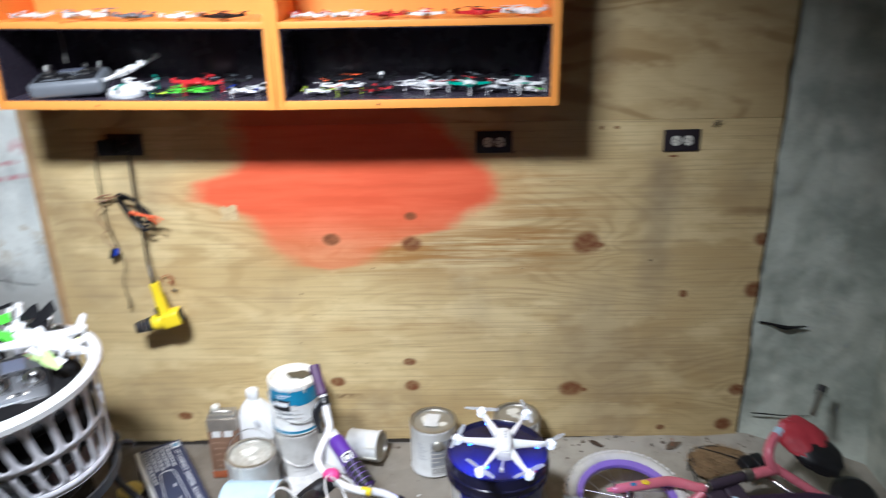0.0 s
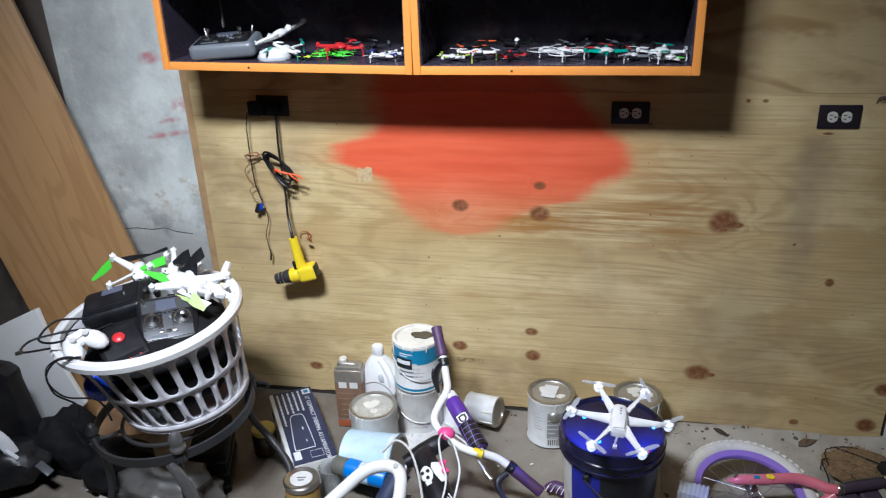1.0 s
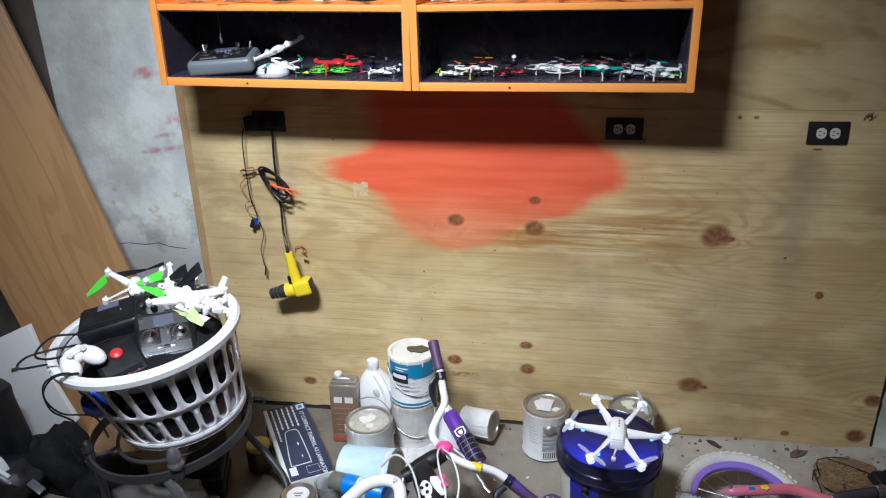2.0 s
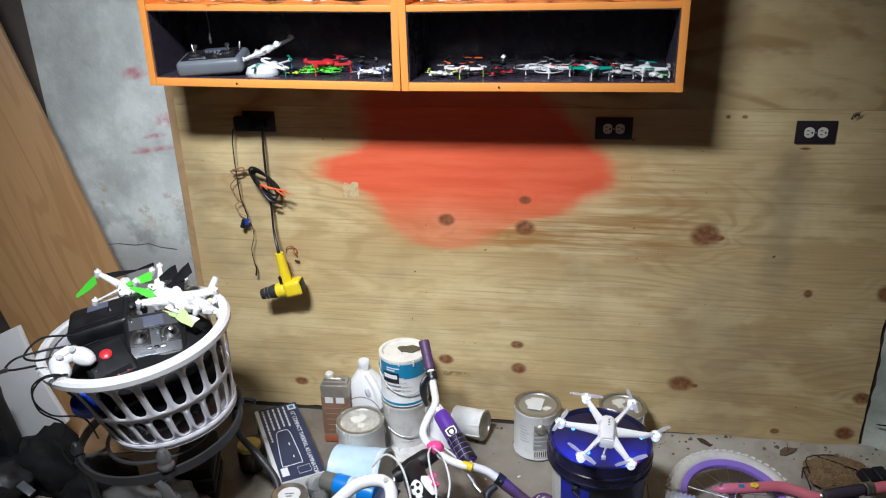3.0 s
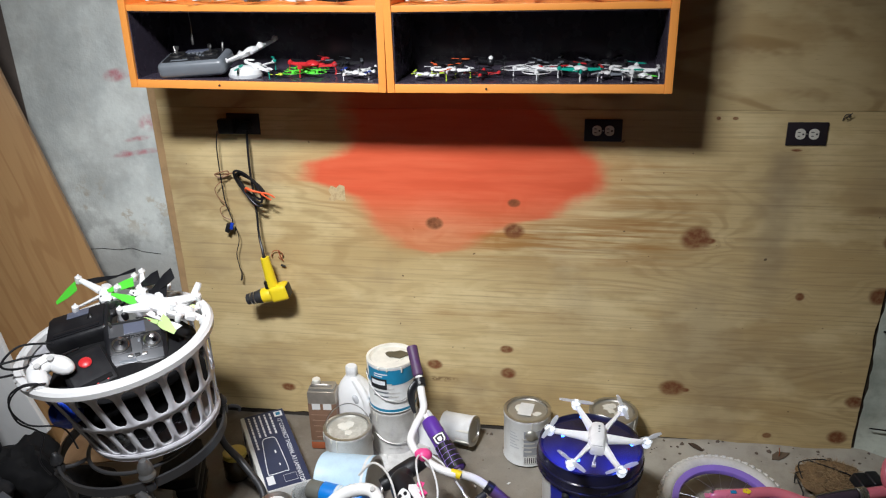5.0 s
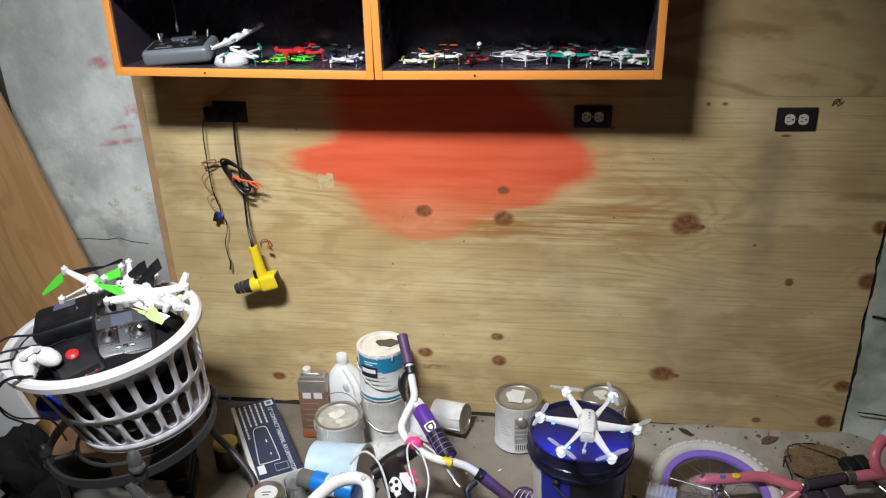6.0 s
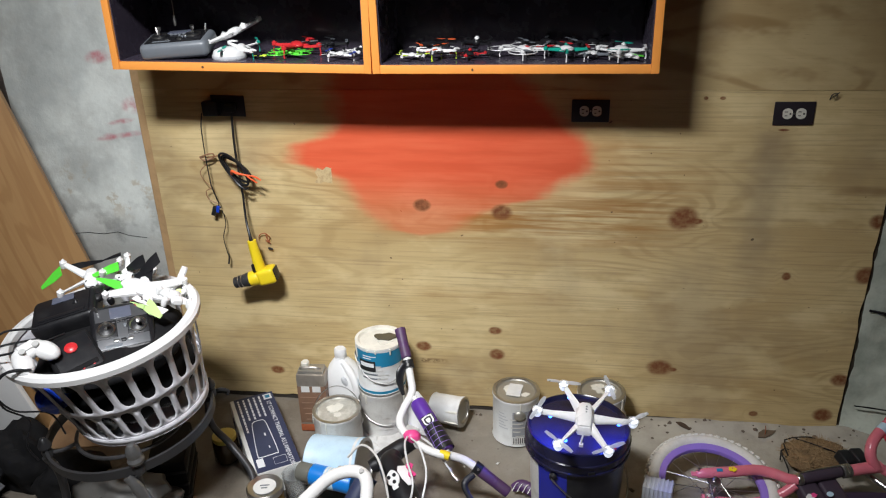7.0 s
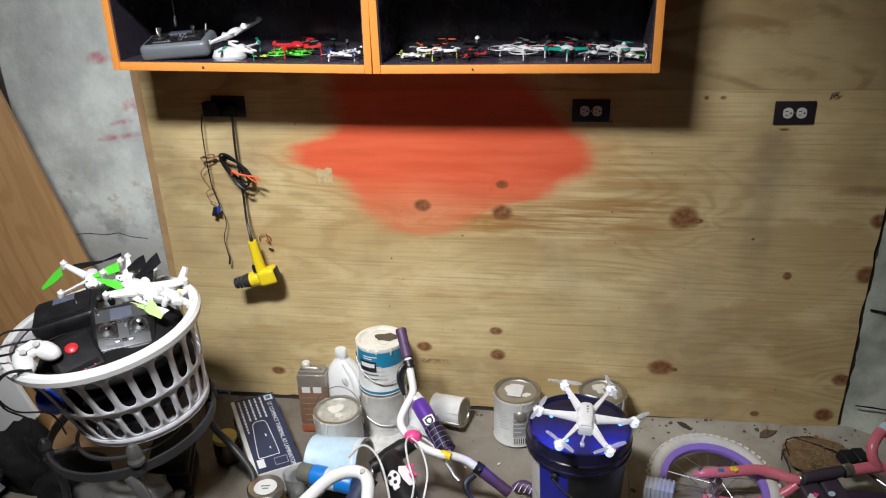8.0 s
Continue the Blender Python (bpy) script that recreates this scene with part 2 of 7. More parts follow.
CEILING = concrete("ceiling_paint", (0.12, 0.10, 0.08), (0.09, 0.075, 0.06), (0.11, 0.09, 0.075))
FLOOR = floor_mat()
BATTEN = plain("batten_wood", (0.42, 0.27, 0.13), 0.7, dirt=0.5)
VENEER = veneer("veneer")
ORANGE = plain("orange_melamine", (0.86, 0.33, 0.065), 0.42, dirt=0.12, scale=6)
BLACK_GLOSS = plain("black_gloss", (0.052, 0.043, 0.062), 0.26, dirt=0.1)
BLACK = plain("black_plastic", (0.010, 0.010, 0.012), 0.38, dirt=0.3, dirt_color=(0.035, 0.035, 0.035), Specular_IOR_Level=0.35)
BLACK_MATT = plain("black_cloth", (0.007, 0.007, 0.008), 0.85, dirt=0.4, dirt_color=(0.024, 0.023, 0.022), Specular_IOR_Level=0.2)
WHITE = plain("white_plastic", (0.72, 0.72, 0.715), 0.32, dirt=0.12)
WHITE_SHELL = plain("white_shell", (0.80, 0.80, 0.80), 0.28, dirt=0.05)
LED_SHELL = plain("lit_motor_pod", (0.9, 0.9, 0.9), 0.3, dirt=0.0, Emission_Color=(0.85, 0.92, 1.0), Emission_Strength=0.8)
WHITE_DIRTY = plain("dusty_white", (0.62, 0.61, 0.58), 0.6, dirt=0.55, dirt_color=(0.36, 0.34, 0.31))
BASKET = plain("basket_plastic", (0.58, 0.575, 0.61), 0.36, dirt=0.15)
GREY = plain("grey_plastic", (0.15, 0.165, 0.185), 0.34)
SILVER = plain("silver_plastic", (0.12, 0.125, 0.14), 0.3, metal=0.35)
STEEL = plain("steel", (0.5, 0.49, 0.47), 0.32, metal=1.0, dirt=0.4)
TIN = plain("tin_lid", (0.42, 0.405, 0.36), 0.45, metal=0.75, dirt=0.5, dirt_color=(0.5, 0.48, 0.42))
IRON = plain("dark_iron", (0.045, 0.045, 0.048), 0.45, metal=0.4, dirt=0.45)
YELLOW = plain("yellow_plastic", (0.82, 0.62, 0.015), 0.35, dirt=0.12)
RED = plain("red_plastic", (0.55, 0.025, 0.03), 0.35)
ORANGE_RED = plain("orange_tie", (0.8, 0.12, 0.03), 0.5)
GREEN = plain("green_plastic", (0.12, 0.72, 0.05), 0.35, dirt=0.05)
TEAL = plain("teal_plastic", (0.01, 0.30, 0.22), 0.35)
LIME = plain("lime_plastic", (0.55, 0.75, 0.05), 0.35)
LID = plain("dark_blue_lid", (0.010, 0.010, 0.036), 0.2, dirt=0.2)
BLUE = plain("blue_plastic", (0.01, 0.05, 0.45), 0.35)
BLUE_LABEL = plain("blue_label", (0.012, 0.02, 0.33), 0.4, dirt=0.2)
TEAL_LABEL = plain("teal_blue_label", (0.015, 0.20, 0.36), 0.45, dirt=0.25)
SKY_LABEL = plain("pale_blue_label", (0.50, 0.66, 0.78), 0.45, dirt=0.3)
PAINT_WHITE = plain("can_white_label", (0.70, 0.71, 0.70), 0.5, dirt=0.35, dirt_color=(0.45, 0.43, 0.40))
SMEARED_LID = plain("smeared_lid", (0.46, 0.45, 0.40), 0.4, metal=0.4, dirt=0.9, dirt_color=(0.66, 0.65, 0.60), scale=30)
PANEL_GREY = plain("grey_label_panel", (0.30, 0.31, 0.335), 0.45, dirt=0.25)
PAINT_DRIP = plain("dried_paint", (0.72, 0.70, 0.62), 0.6, dirt=0.3)
PAINT_DARK = plain("dark_dried_paint", (0.09, 0.075, 0.045), 0.6)
NAVY = plain("navy_card", (0.022, 0.03, 0.075), 0.55, dirt=0.2, dirt_color=(0.06, 0.07, 0.11))
CARD_WHITE = plain("white_card", (0.68, 0.68, 0.66), 0.7, dirt=0.25)
CARD = plain("cardboard", (0.34, 0.21, 0.11), 0.85, dirt=0.4)
PRINT = plain("pale_print", (0.72, 0.74, 0.76), 0.6, dirt=0.05)
PRINT_SHADE_GREY = plain("grey_print_and_shade", (0.50, 0.51, 0.53), 0.6, dirt=0.1)
BROWN_LABEL = plain("brown_label", (0.21, 0.12, 0.075), 0.5, dirt=0.35)
RUST = plain("rust_red", (0.32, 0.085, 0.03), 0.7, dirt=0.3)
PURPLE = plain("purple_vinyl", (0.10, 0.03, 0.30), 0.4, dirt=0.2)
PURPLE_GRIP = plain("purple_rubber", (0.070, 0.024, 0.105), 0.5, dirt=0.5, dirt_color=(0.09, 0.06, 0.07))
LILAC = plain("lilac_rim", (0.27, 0.17, 0.55), 0.32, dirt=0.15)
PINK = plain("pink_paint", (0.66, 0.17, 0.22), 0.3, dirt=0.2)
HOT_PINK = plain("hot_pink_plastic", (0.75, 0.07, 0.26), 0.35, dirt=0.05)
CORAL = plain("coral_vinyl", (0.42, 0.035, 0.05), 0.55, dirt=0.25)
WHITE_TYRE = plain("cream_tyre", (0.62, 0.60, 0.55), 0.75, dirt=0.35)
WHITE_PAINT = plain("white_paint", (0.80, 0.79, 0.77), 0.28, dirt=0.12)
COIR = plain("coir", (0.21, 0.13, 0.06), 0.95, dirt=0.7, scale=40)
CLEAR = plain("clear_plastic", (0.86, 0.88, 0.88), 0.2, dirt=0.1, Transmission_Weight=0.88, IOR=1.25)
COPPER_WIRE = plain("copper_brown_wire", (0.28, 0.14, 0.07), 0.5)
IVORY = plain("ivory_receptacle", (0.66, 0.64, 0.56), 0.4, dirt=0.1)
OUTLET_BLACK = plain("outlet_plate_black", (0.02, 0.015, 0.02), 0.4, dirt=0.2)
BLUE_LED = plain("blue_led", (0.05, 0.1, 0.9), 0.3, dirt=0.0, Emission_Color=(0.02, 0.08, 1.0), Emission_Strength=25.0)
BULB_GLOW = plain("bulb_glow", (0.9, 0.9, 0.9), 0.4, dirt=0.0, Emission_Color=(1.0, 0.95, 0.88), Emission_Strength=4.0)

# ---------------------------------------------------------------- mesh helpers


def thing(name, m, label, category, group="", kind=""):
    ob = new(name)
    ob.empty_display_size = 0.05
    ob.matrix_world = m
    return tagged(ob, label, category, group, kind)


def part(name, bm, material, parent=None, label="", smooth=True, m=None):
    """Link a bmesh as one mesh object under a thing or part; m is its pose in the parent's space."""
    if m is not None:
        bm.transform(m)
    me = bpy.data.meshes.new(name)
    bm.to_mesh(me)
    bm.free()
    for x in material if isinstance(material, tuple) else (material,):
        me.materials.append(x)
    if smooth:
        me.shade_smooth()
        me.set_sharp_from_angle(angle=radians(38))
    ob = new(name, me)
    if parent is not None:
        ob.parent = parent
    if label:
        ob["label"] = label
    return ob


def shared(name, me, parent, m):
    ob = new(name, me)
    ob.parent = parent
    ob.matrix_basis = m
    return ob


def box(sx, sy, sz, bevel=0.004, at=(0, 0, 0), segments=2):
    bm = bmesh.new()
    bmesh.ops.create_cube(bm, size=1)
    bmesh.ops.scale(bm, vec=(sx, sy, sz), verts=bm.verts)
    if bevel:
        bmesh.ops.bevel(bm, geom=list(bm.edges), offset=min(bevel, 0.45 * min(sx, sy, sz)), segments=segments, profile=0.6, affect="EDGES")
    bmesh.ops.translate(bm, vec=at, verts=bm.verts)
    return bm


def lathe(profile, n=36, arc=360.0, start=0.0):
    """Turn a profile of (radius, z) round the z axis."""
    bm = bmesh.new()
    full = arc >= 360
    rings = []
    for r, z in profile:
        if r < 1e-6:
            rings.append([bm.verts.new((0, 0, z))])
            continue
        count = n if full else n + 1
        rings.append([bm.verts.new((r * math.cos(radians(start) + radians(arc) * i / n), r * math.sin(radians(start) + radians(arc) * i / n), z)) for i in range(count)])
    for a, b in zip(rings, rings[1:]):
        for i in range(n):
            j = (i + 1) % n if full else i + 1
            if len(a) == 1 and len(b) == 1:
                continue
            if len(a) == 1:
                bm.faces.new((a[0], b[j], b[i]))
            elif len(b) == 1:
                bm.faces.new((a[i], a[j], b[0]))
            else:
                bm.faces.new((a[i], a[j], b[j], b[i]))
    bmesh.ops.recalc_face_normals(bm, faces=bm.faces)
    return bm


def smooth_path(points, steps=6, closed=False):
    """Catmull-Rom through the points."""
    p = [Vector(q) for q in points]
    n = len(p)
    out = []
    for i in range(n if closed else n - 1):
        a, b, c, d = (p[(i + k) % n] if closed else p[min(max(i + k, 0), n - 1)] for k in (-1, 0, 1, 2))
        for s in range(steps):
            t = s / steps
            out.append(0.5 * (2 * b + (c - a) * t + (2 * a - 5 * b + 4 * c - d) * t * t + (3 * b - a - 3 * c + d) * t ** 3))
    if not closed:
        out.append(p[-1])
    return out


def tube(points, radius, sides=8, steps=6, closed=False, flat=1.0):
    """Sweep a round section along a smooth path; radius is a number or one number a point."""
    path = smooth_path(points, steps, closed) if steps > 1 else [Vector(q) for q in points]
    n = len(path)
    radii = [radius] * n if not isinstance(radius, (tuple, list)) else [
        float(np.interp(i / (n - 1) * (len(radius) - 1), range(len(radius)), radius)) for i in range(n)]
    bm = bmesh.new()
    side = None
    rings = []
    for i, q in enumerate(path):
        ahead = path[(i + 1) % n] if closed or i < n - 1 else q
        back = path[i - 1] if closed or i > 0 else q
        way = (ahead - back).normalized()
        if side is None:
            side = way.orthogonal().normalized()
        side = (side - way * side.dot(way)).normalized()
        up = way.cross(side)
        rings.append([bm.verts.new(q + radii[i] * (math.cos(math.tau * k / sides) * side + flat * math.sin(math.tau * k / sides) * up)) for k in range(sides)])
    pairs = list(zip(rings, rings[1:])) + ([(rings[-1], rings[0])] if closed else [])
    for a, b in pairs:
        for k in range(sides):
            bm.faces.new((a[k], a[(k + 1) % sides], b[(k + 1) % sides], b[k]))
    if not closed:
        bm.faces.new(rings[0][::-1])
        bm.faces.new(rings[-1])
    bmesh.ops.recalc_face_normals(bm, faces=bm.faces)
    return bm


def prism(outline, thickness, bevel=0.0):
    """A flat outline in x, y, raised by thickness."""
    bm = bmesh.new()
    face = bm.faces.new([bm.verts.new((x, y, 0)) for x, y in outline])
    got = bmesh.ops.extrude_face_region(bm, geom=[face])
    bmesh.ops.translate(bm, vec=(0, 0, thickness), verts=[v for v in got["geom"] if isinstance(v, bmesh.types.BMVert)])
    bmesh.ops.recalc_face_normals(bm, faces=bm.faces)
    if bevel:
        bmesh.ops.bevel(bm, geom=list(bm.edges), offset=bevel, segments=2, profile=0.6, affect="EDGES")
    return bm


def joined(*meshes):
    bm = bmesh.new()
    for b in meshes:
        me = bpy.data.meshes.new("joining")
        b.to_mesh(me)
        b.free()
        bm.from_mesh(me)
        bpy.data.meshes.remove(me)
    return bm


def moved(bm, m):
    bm.transform(m)
    return bm


def lettering(text, size, parent, material, m):
    """Writing in the built-in font as a thin mesh."""
    curve = bpy.data.curves.new("lettering", "FONT")
    curve.body, curve.size, curve.extrude = text, size, 0.0004
    ob = bpy.data.objects.new("lettering", curve)
    scene.collection.objects.link(ob)
    bpy.context.view_layer.update()
    me = bpy.data.meshes.new_from_object(ob.evaluated_get(bpy.context.evaluated_depsgraph_get()))
    bpy.data.objects.remove(ob)
    me.materials.clear()
    me.materials.append(material)
    out = new("lettering", me)
    out.parent = parent
    out.matrix_basis = m
    return out


def between(a, b, radius, sides=12, bevel=0.0):
    """A straight rod from a to b."""
    return tube((a, b), radius, sides, 1)


def frame_of(origin, x_way, y_way):
    """A pose with its x axis along x_way and y axis near y_way."""
    x = Vector(x_way).normalized()
    z = x.cross(Vector(y_way)).normalized()
    y = z.cross(x)
    m = Matrix((x, y, z)).transposed().to_4x4()
    m.translation = origin
    return m

# ---------------------------------------------------------------- structure


def slab(name, lo, hi, material, label, bevel=0.0):
    sx, sy, sz = (b - a for a, b in zip(lo, hi))
    bm = box(sx, sy, sz, bevel, at=[(a + b) / 2 for a, b in zip(lo, hi)], segments=1)
    return tagged(part(name, bm, material, smooth=False), label, kind="structure")


slab("ceiling", (-1.3, -4.2, 3.02), (3.1, 0.4, 3.14), CEILING, "dull painted basement ceiling")
slab("wall_north", (-0.525, 0.022, -0.1), (3.0, 0.30, 3.02), WALL_WHITE, "whitewashed concrete wall with red smears and bare patches")
slab("wall_north_recess", (-1.2, 0.14, -0.1), (-0.525, 0.30, 3.02), WALL_BROWN, "dark brown recess beside the whitewashed concrete")
slab("wall_west", (-1.2, -4.2, -0.1), (-1.08, 0.14, 3.02), WALL_BROWN, "dark brown basement side wall")
slab("wall_east", (2.86, -4.2, -0.1), (3.0, 0.022, 3.02), WALL_GREY, "rough grey concrete side wall")
slab("wall_south", (-1.08, -4.2, -0.1), (2.86, -4.08, 3.02), WALL_BROWN, "dark brown plain wall behind")


def rough_sheet(name, x0, x1, y0, y1, nx, ny, height, material, label):
    bm = bmesh.new()
    grid = [[bm.verts.new((x0 + (x1 - x0) * i / nx, y0 + (y1 - y0) * j / ny, height(x0 + (x1 - x0) * i / nx, y0 + (y1 - y0) * j / ny))) for i in range(nx + 1)] for j in range(ny + 1)]
    for j in range(ny):
        for i in range(nx):
            bm.faces.new((grid[j][i], grid[j][i + 1], grid[j + 1][i + 1], grid[j + 1][i]))
    return tagged(part(name, bm, material), label, kind="structure")


def floor_height(x, y):
    """A worn slab that rises a little, in lumps, towards the foot of the wall."""
    lump = 0.5 + 0.5 * noise.noise((x * 5, y * 7, 3.1))
    rise = max(0.0, 1 - abs(y) / 0.14) * (0.35 + 0.65 * min(1, max(0, x - 1.0)))
    mound = 1 + 1.5 * min(1, max(0, (x - 1.45) / 0.5))
    return 0.012 * mound * rise * (0.5 + lump) + 0.002 * noise.noise((x * 9, y * 9, 0)) - 0.003


rough_sheet("floor", -1.2, 3.0, -4.2, 0.14, 120, 150, floor_height, FLOOR, "worn stained concrete basement floor")


def grey_face():
    """The bare, uneven concrete strip beside the plywood."""
    bm = bmesh.new()
    nx, nz = 26, 120
    rows = []
    for k in range(nz + 1):
        z = -0.02 + 3.0 * k / nz
        row = []
        for i in range(nx + 1):
            x = 2.450 + (0.010 * noise.noise((z * 5, 2.0, 0)) + 0.006 * noise.noise((z * 23, 7.0, 0))) * (i == 0) + 0.410 * i / nx
            bulge = 0.020 * noise.noise((x * 6, z * 4, 1.0)) + 0.009 * noise.noise((x * 21, z * 17, 5.0))
            foot = 0.05 * max(0, 1 - z / 0.22) ** 2 * max(0, min(1, (x - 2.46) / 0.1))
            row.append(bm.verts.new((x, 0.005 - 0.10 * (i / nx) ** 2 - foot + bulge * min(1, i / 3), z)))
        rows.append(row)
    for a, b in zip(rows, rows[1:]):
        for i in range(nx):
            bm.faces.new((a[i], a[i + 1], b[i + 1], b[i]))
    return tagged(part("wall_north_strip", bm, WALL_GREY), "bare uneven grey concrete beside the plywood", kind="structure")


grey_face()


def plywood_sheet(z0, z1, material, label, seed):
    """A sheet of 18 mm plywood with slightly ragged edges."""
    bm = bmesh.new()
    rnd = random.Random(seed)
    nx, nz = 60, 30
    x0, x1 = 0.0, 2.44
    edge = []
    for i in range(nx + 1):
        edge.append((x0 + (x1 - x0) * i / nx, z0 + (rnd.uniform(-0.003, 0.004) if seed == 1 else 0)))
    for k in range(1, nz):
        edge.append((x1 - 0.006 * abs(noise.noise((k * 0.7, seed, 0))) - (0.006 if rnd.random() < 0.2 else 0), z0 + (z1 - z0) * k / nz))
    for i in range(nx, -1, -1):
        edge.append((x0 + (x1 - x0) * i / nx, z1))
    for k in range(nz - 1, 0, -1):
        edge.append((x0 + 0.003 * noise.noise((k * 0.9, seed, 4)), z0 + (z1 - z0) * k / nz))
    face = bm.faces.new([bm.verts.new((x, 0.0, z)) for x, z in edge])
    got = bmesh.ops.extrude_face_region(bm, geom=[face])
    bmesh.ops.translate(bm, vec=(0, 0.018, 0), verts=[v for v in got["geom"] if isinstance(v, bmesh.types.BMVert)])
    bmesh.ops.recalc_face_normals(bm, faces=bm.faces)
    return tagged(part("plywood_sheet", bm, material, smooth=False), label, kind="structure")


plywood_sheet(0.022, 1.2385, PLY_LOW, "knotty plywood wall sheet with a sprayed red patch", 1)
plywood_sheet(1.2396, 2.46, PLY_UP, "upper plywood wall sheet with wavy grain", 2)
slab("trim", (-0.034, 0.006, 0.02), (-0.002, 0.022, 2.46), BATTEN, "rough wooden batten along the plywood edge", 0.003)
# solid dark strip: the shade inside the edge gap is put into its colour
slab("gap_shade_strip", (2.4415, 0.010, -0.02), (2.485, 0.0215, 2.9), plain("gap_dark", (0.05, 0.038, 0.026), 0.95, dirt=0.6), "dark strip coloured as the shade between plywood and concrete")
# near-black strip stands in for the shaded slit below the sheet
slab("foot_shade_strip", (0.0, 0.004, -0.02), (2.44, 0.022, 0.016), plain("dark_gap", (0.03, 0.024, 0.018), 0.9), "dark strip coloured as the shade under the plywood")


def wall_crack(points, width):
    bm = bmesh.new()
    for (ax, az), (bx, bz) in zip(points, points[1:]):
        q = [bm.verts.new(v) for v in ((ax, 0.0205, az - width), (bx, 0.0205, bz - width), (bx, 0.0205, bz + width * 0.6), (ax, 0.0205, az + width))]
        bm.faces.new(q)
    return bm


tagged(part("wall_crack", wall_crack(((-0.40, 0.683), (-0.34, 0.690), (-0.27, 0.686), (-0.215, 0.696), (-0.17, 0.682), (-0.10, 0.676)), 0.0013), IRON), "thin mortar crack in the concrete", kind="structure")
tagged(part("wall_crack", tube(((2.462, -0.002, 0.505), (2.50, -0.006, 0.500), (2.55, -0.014, 0.488), (2.585, -0.022, 0.492), (2.62, -0.030, 0.500)), (0.004, 0.004, 0.009, 0.006, 0.002), 6, 4), BLACK_MATT), "deep dark crack in grey concrete", kind="structure")
tagged(part("wall_crack", tube(((2.475, -0.02, 0.135), (2.52, -0.034, 0.14), (2.60, -0.036, 0.132), (2.68, -0.045, 0.138)), (0.002, 0.003, 0.002, 0.001), 6, 4), BLACK_MATT), "fine crack in grey concrete", kind="structure")

# ---------------------------------------------------------------- ceiling lamp
lamp = thing("shop_light", AIM, "short white metal shop light hanging from the ceiling", "lamp")
hood = [(-0.13, 0.0), (-0.125, 0.006), (-0.05, 0.065), (0.05, 0.065), (0.125, 0.006), (0.13, 0.0), (0.135, 0.004), (0.055, 0.074), (-0.055, 0.074), (-0.135, 0.004)]
part("hood", moved(prism(hood, 0.64), pose(-0.32, 0, 0.008, 90, 0, 90)), WHITE, lamp, smooth=False)
for y in (-0.045, 0.045):
    part("tube", tube(((-0.29, y, 0.035), (0.29, y, 0.035)), 0.013, 16, 1), BULB_GLOW, lamp, "glowing tube")
for x in (-0.305, 0.305):
    part("end_plate", box(0.012, 0.16, 0.05, 0.003, at=(x, 0, 0.045)), WHITE, lamp)
for x in (-0.22, 0.22):
    top = AIM.inverted() @ (AIM @ Vector((x, 0, 0.08)) + Vector((0, 0, 3.02 - (AIM @ Vector((x, 0, 0.08))).z)))
    part("chain", tube(((x, 0, 0.078), tuple(top)), 0.004, 6, 1), IRON, lamp)

# ---------------------------------------------------------------- display cabinets
CAB_D = 0.272


def cabinet(m, width, label):
    """An open wall cabinet of orange board with a black-lined lowest bay; origin at its lower front left corner."""
    cab = thing("display_cabinet", m, label, "cabinet", "orange wall cabinets")
    t, h = 0.022, 0.92
    levels = (0.0, 0.222, 0.52, h - t)
    for x in (0, width - t):
        part("side_panel", box(t, CAB_D, h, 0.002, at=(x + t / 2, CAB_D / 2, h / 2)), ORANGE, cab)
    part("bottom_panel", box(width - 2 * t, CAB_D, 0.024, 0.002, at=(width / 2, CAB_D / 2 + 0.001, 0.012)), ORANGE, cab)
    for z in levels[1:3]:
        part("shelf", box(width - 2 * t, CAB_D - 0.006, 0.018, 0.002, at=(width / 2, CAB_D / 2 + 0.001, z + 0.009)), ORANGE, cab)
    part("top_panel", box(width - 2 * t, CAB_D, t, 0.002, at=(width / 2, CAB_D / 2 + 0.001, h - t / 2)), ORANGE, cab)
    part("back_panel", box(width - 2 * t, 0.006, h - 0.05, 0, at=(width / 2, CAB_D - 0.006, h / 2)), ORANGE, cab)
    lw = width - 2 * t - 0.002
    part("lining", box(lw, 0.004, 0.194, 0, at=(width / 2, CAB_D - 0.014, 0.123)), BLACK_GLOSS, cab, "glossy black back lining")
    part("lining", box(lw, CAB_D - 0.024, 0.003, 0, at=(width / 2, CAB_D / 2 - 0.004, 0.0257)), BLACK_GLOSS, cab, "glossy black shelf lining")
    part("lining", box(lw, CAB_D - 0.024, 0.003, 0, at=(width / 2, CAB_D / 2 - 0.004, 0.2202)), BLACK_GLOSS, cab)
    for x in (t + 0.0018, width - t - 0.0018):
        part("lining", box(0.003, CAB_D - 0.024, 0.19, 0, at=(x, CAB_D / 2 - 0.004, 0.123)), BLACK_GLOSS, cab)
    for x in (0.36 * width,):
        part("screw", lathe(((0, -0.001), (0.003, -0.001), (0.003, 0.001)), 10), IRON, cab, m=pose(x, -0.0005, 0.012, 90))
    return cab


CAB_L = pose(0.087, -0.278, 1.357, 0, 1.0, 0)
CAB_R = pose(0.884, -0.278, 1.343, 0, 0, 0)
cabinet(CAB_L, 0.794, "orange open wall cabinet with a black-lined bay")
cabinet(CAB_R, 0.794, "orange open wall cabinet full of small drones")

# ---------------------------------------------------------------- leaning boards


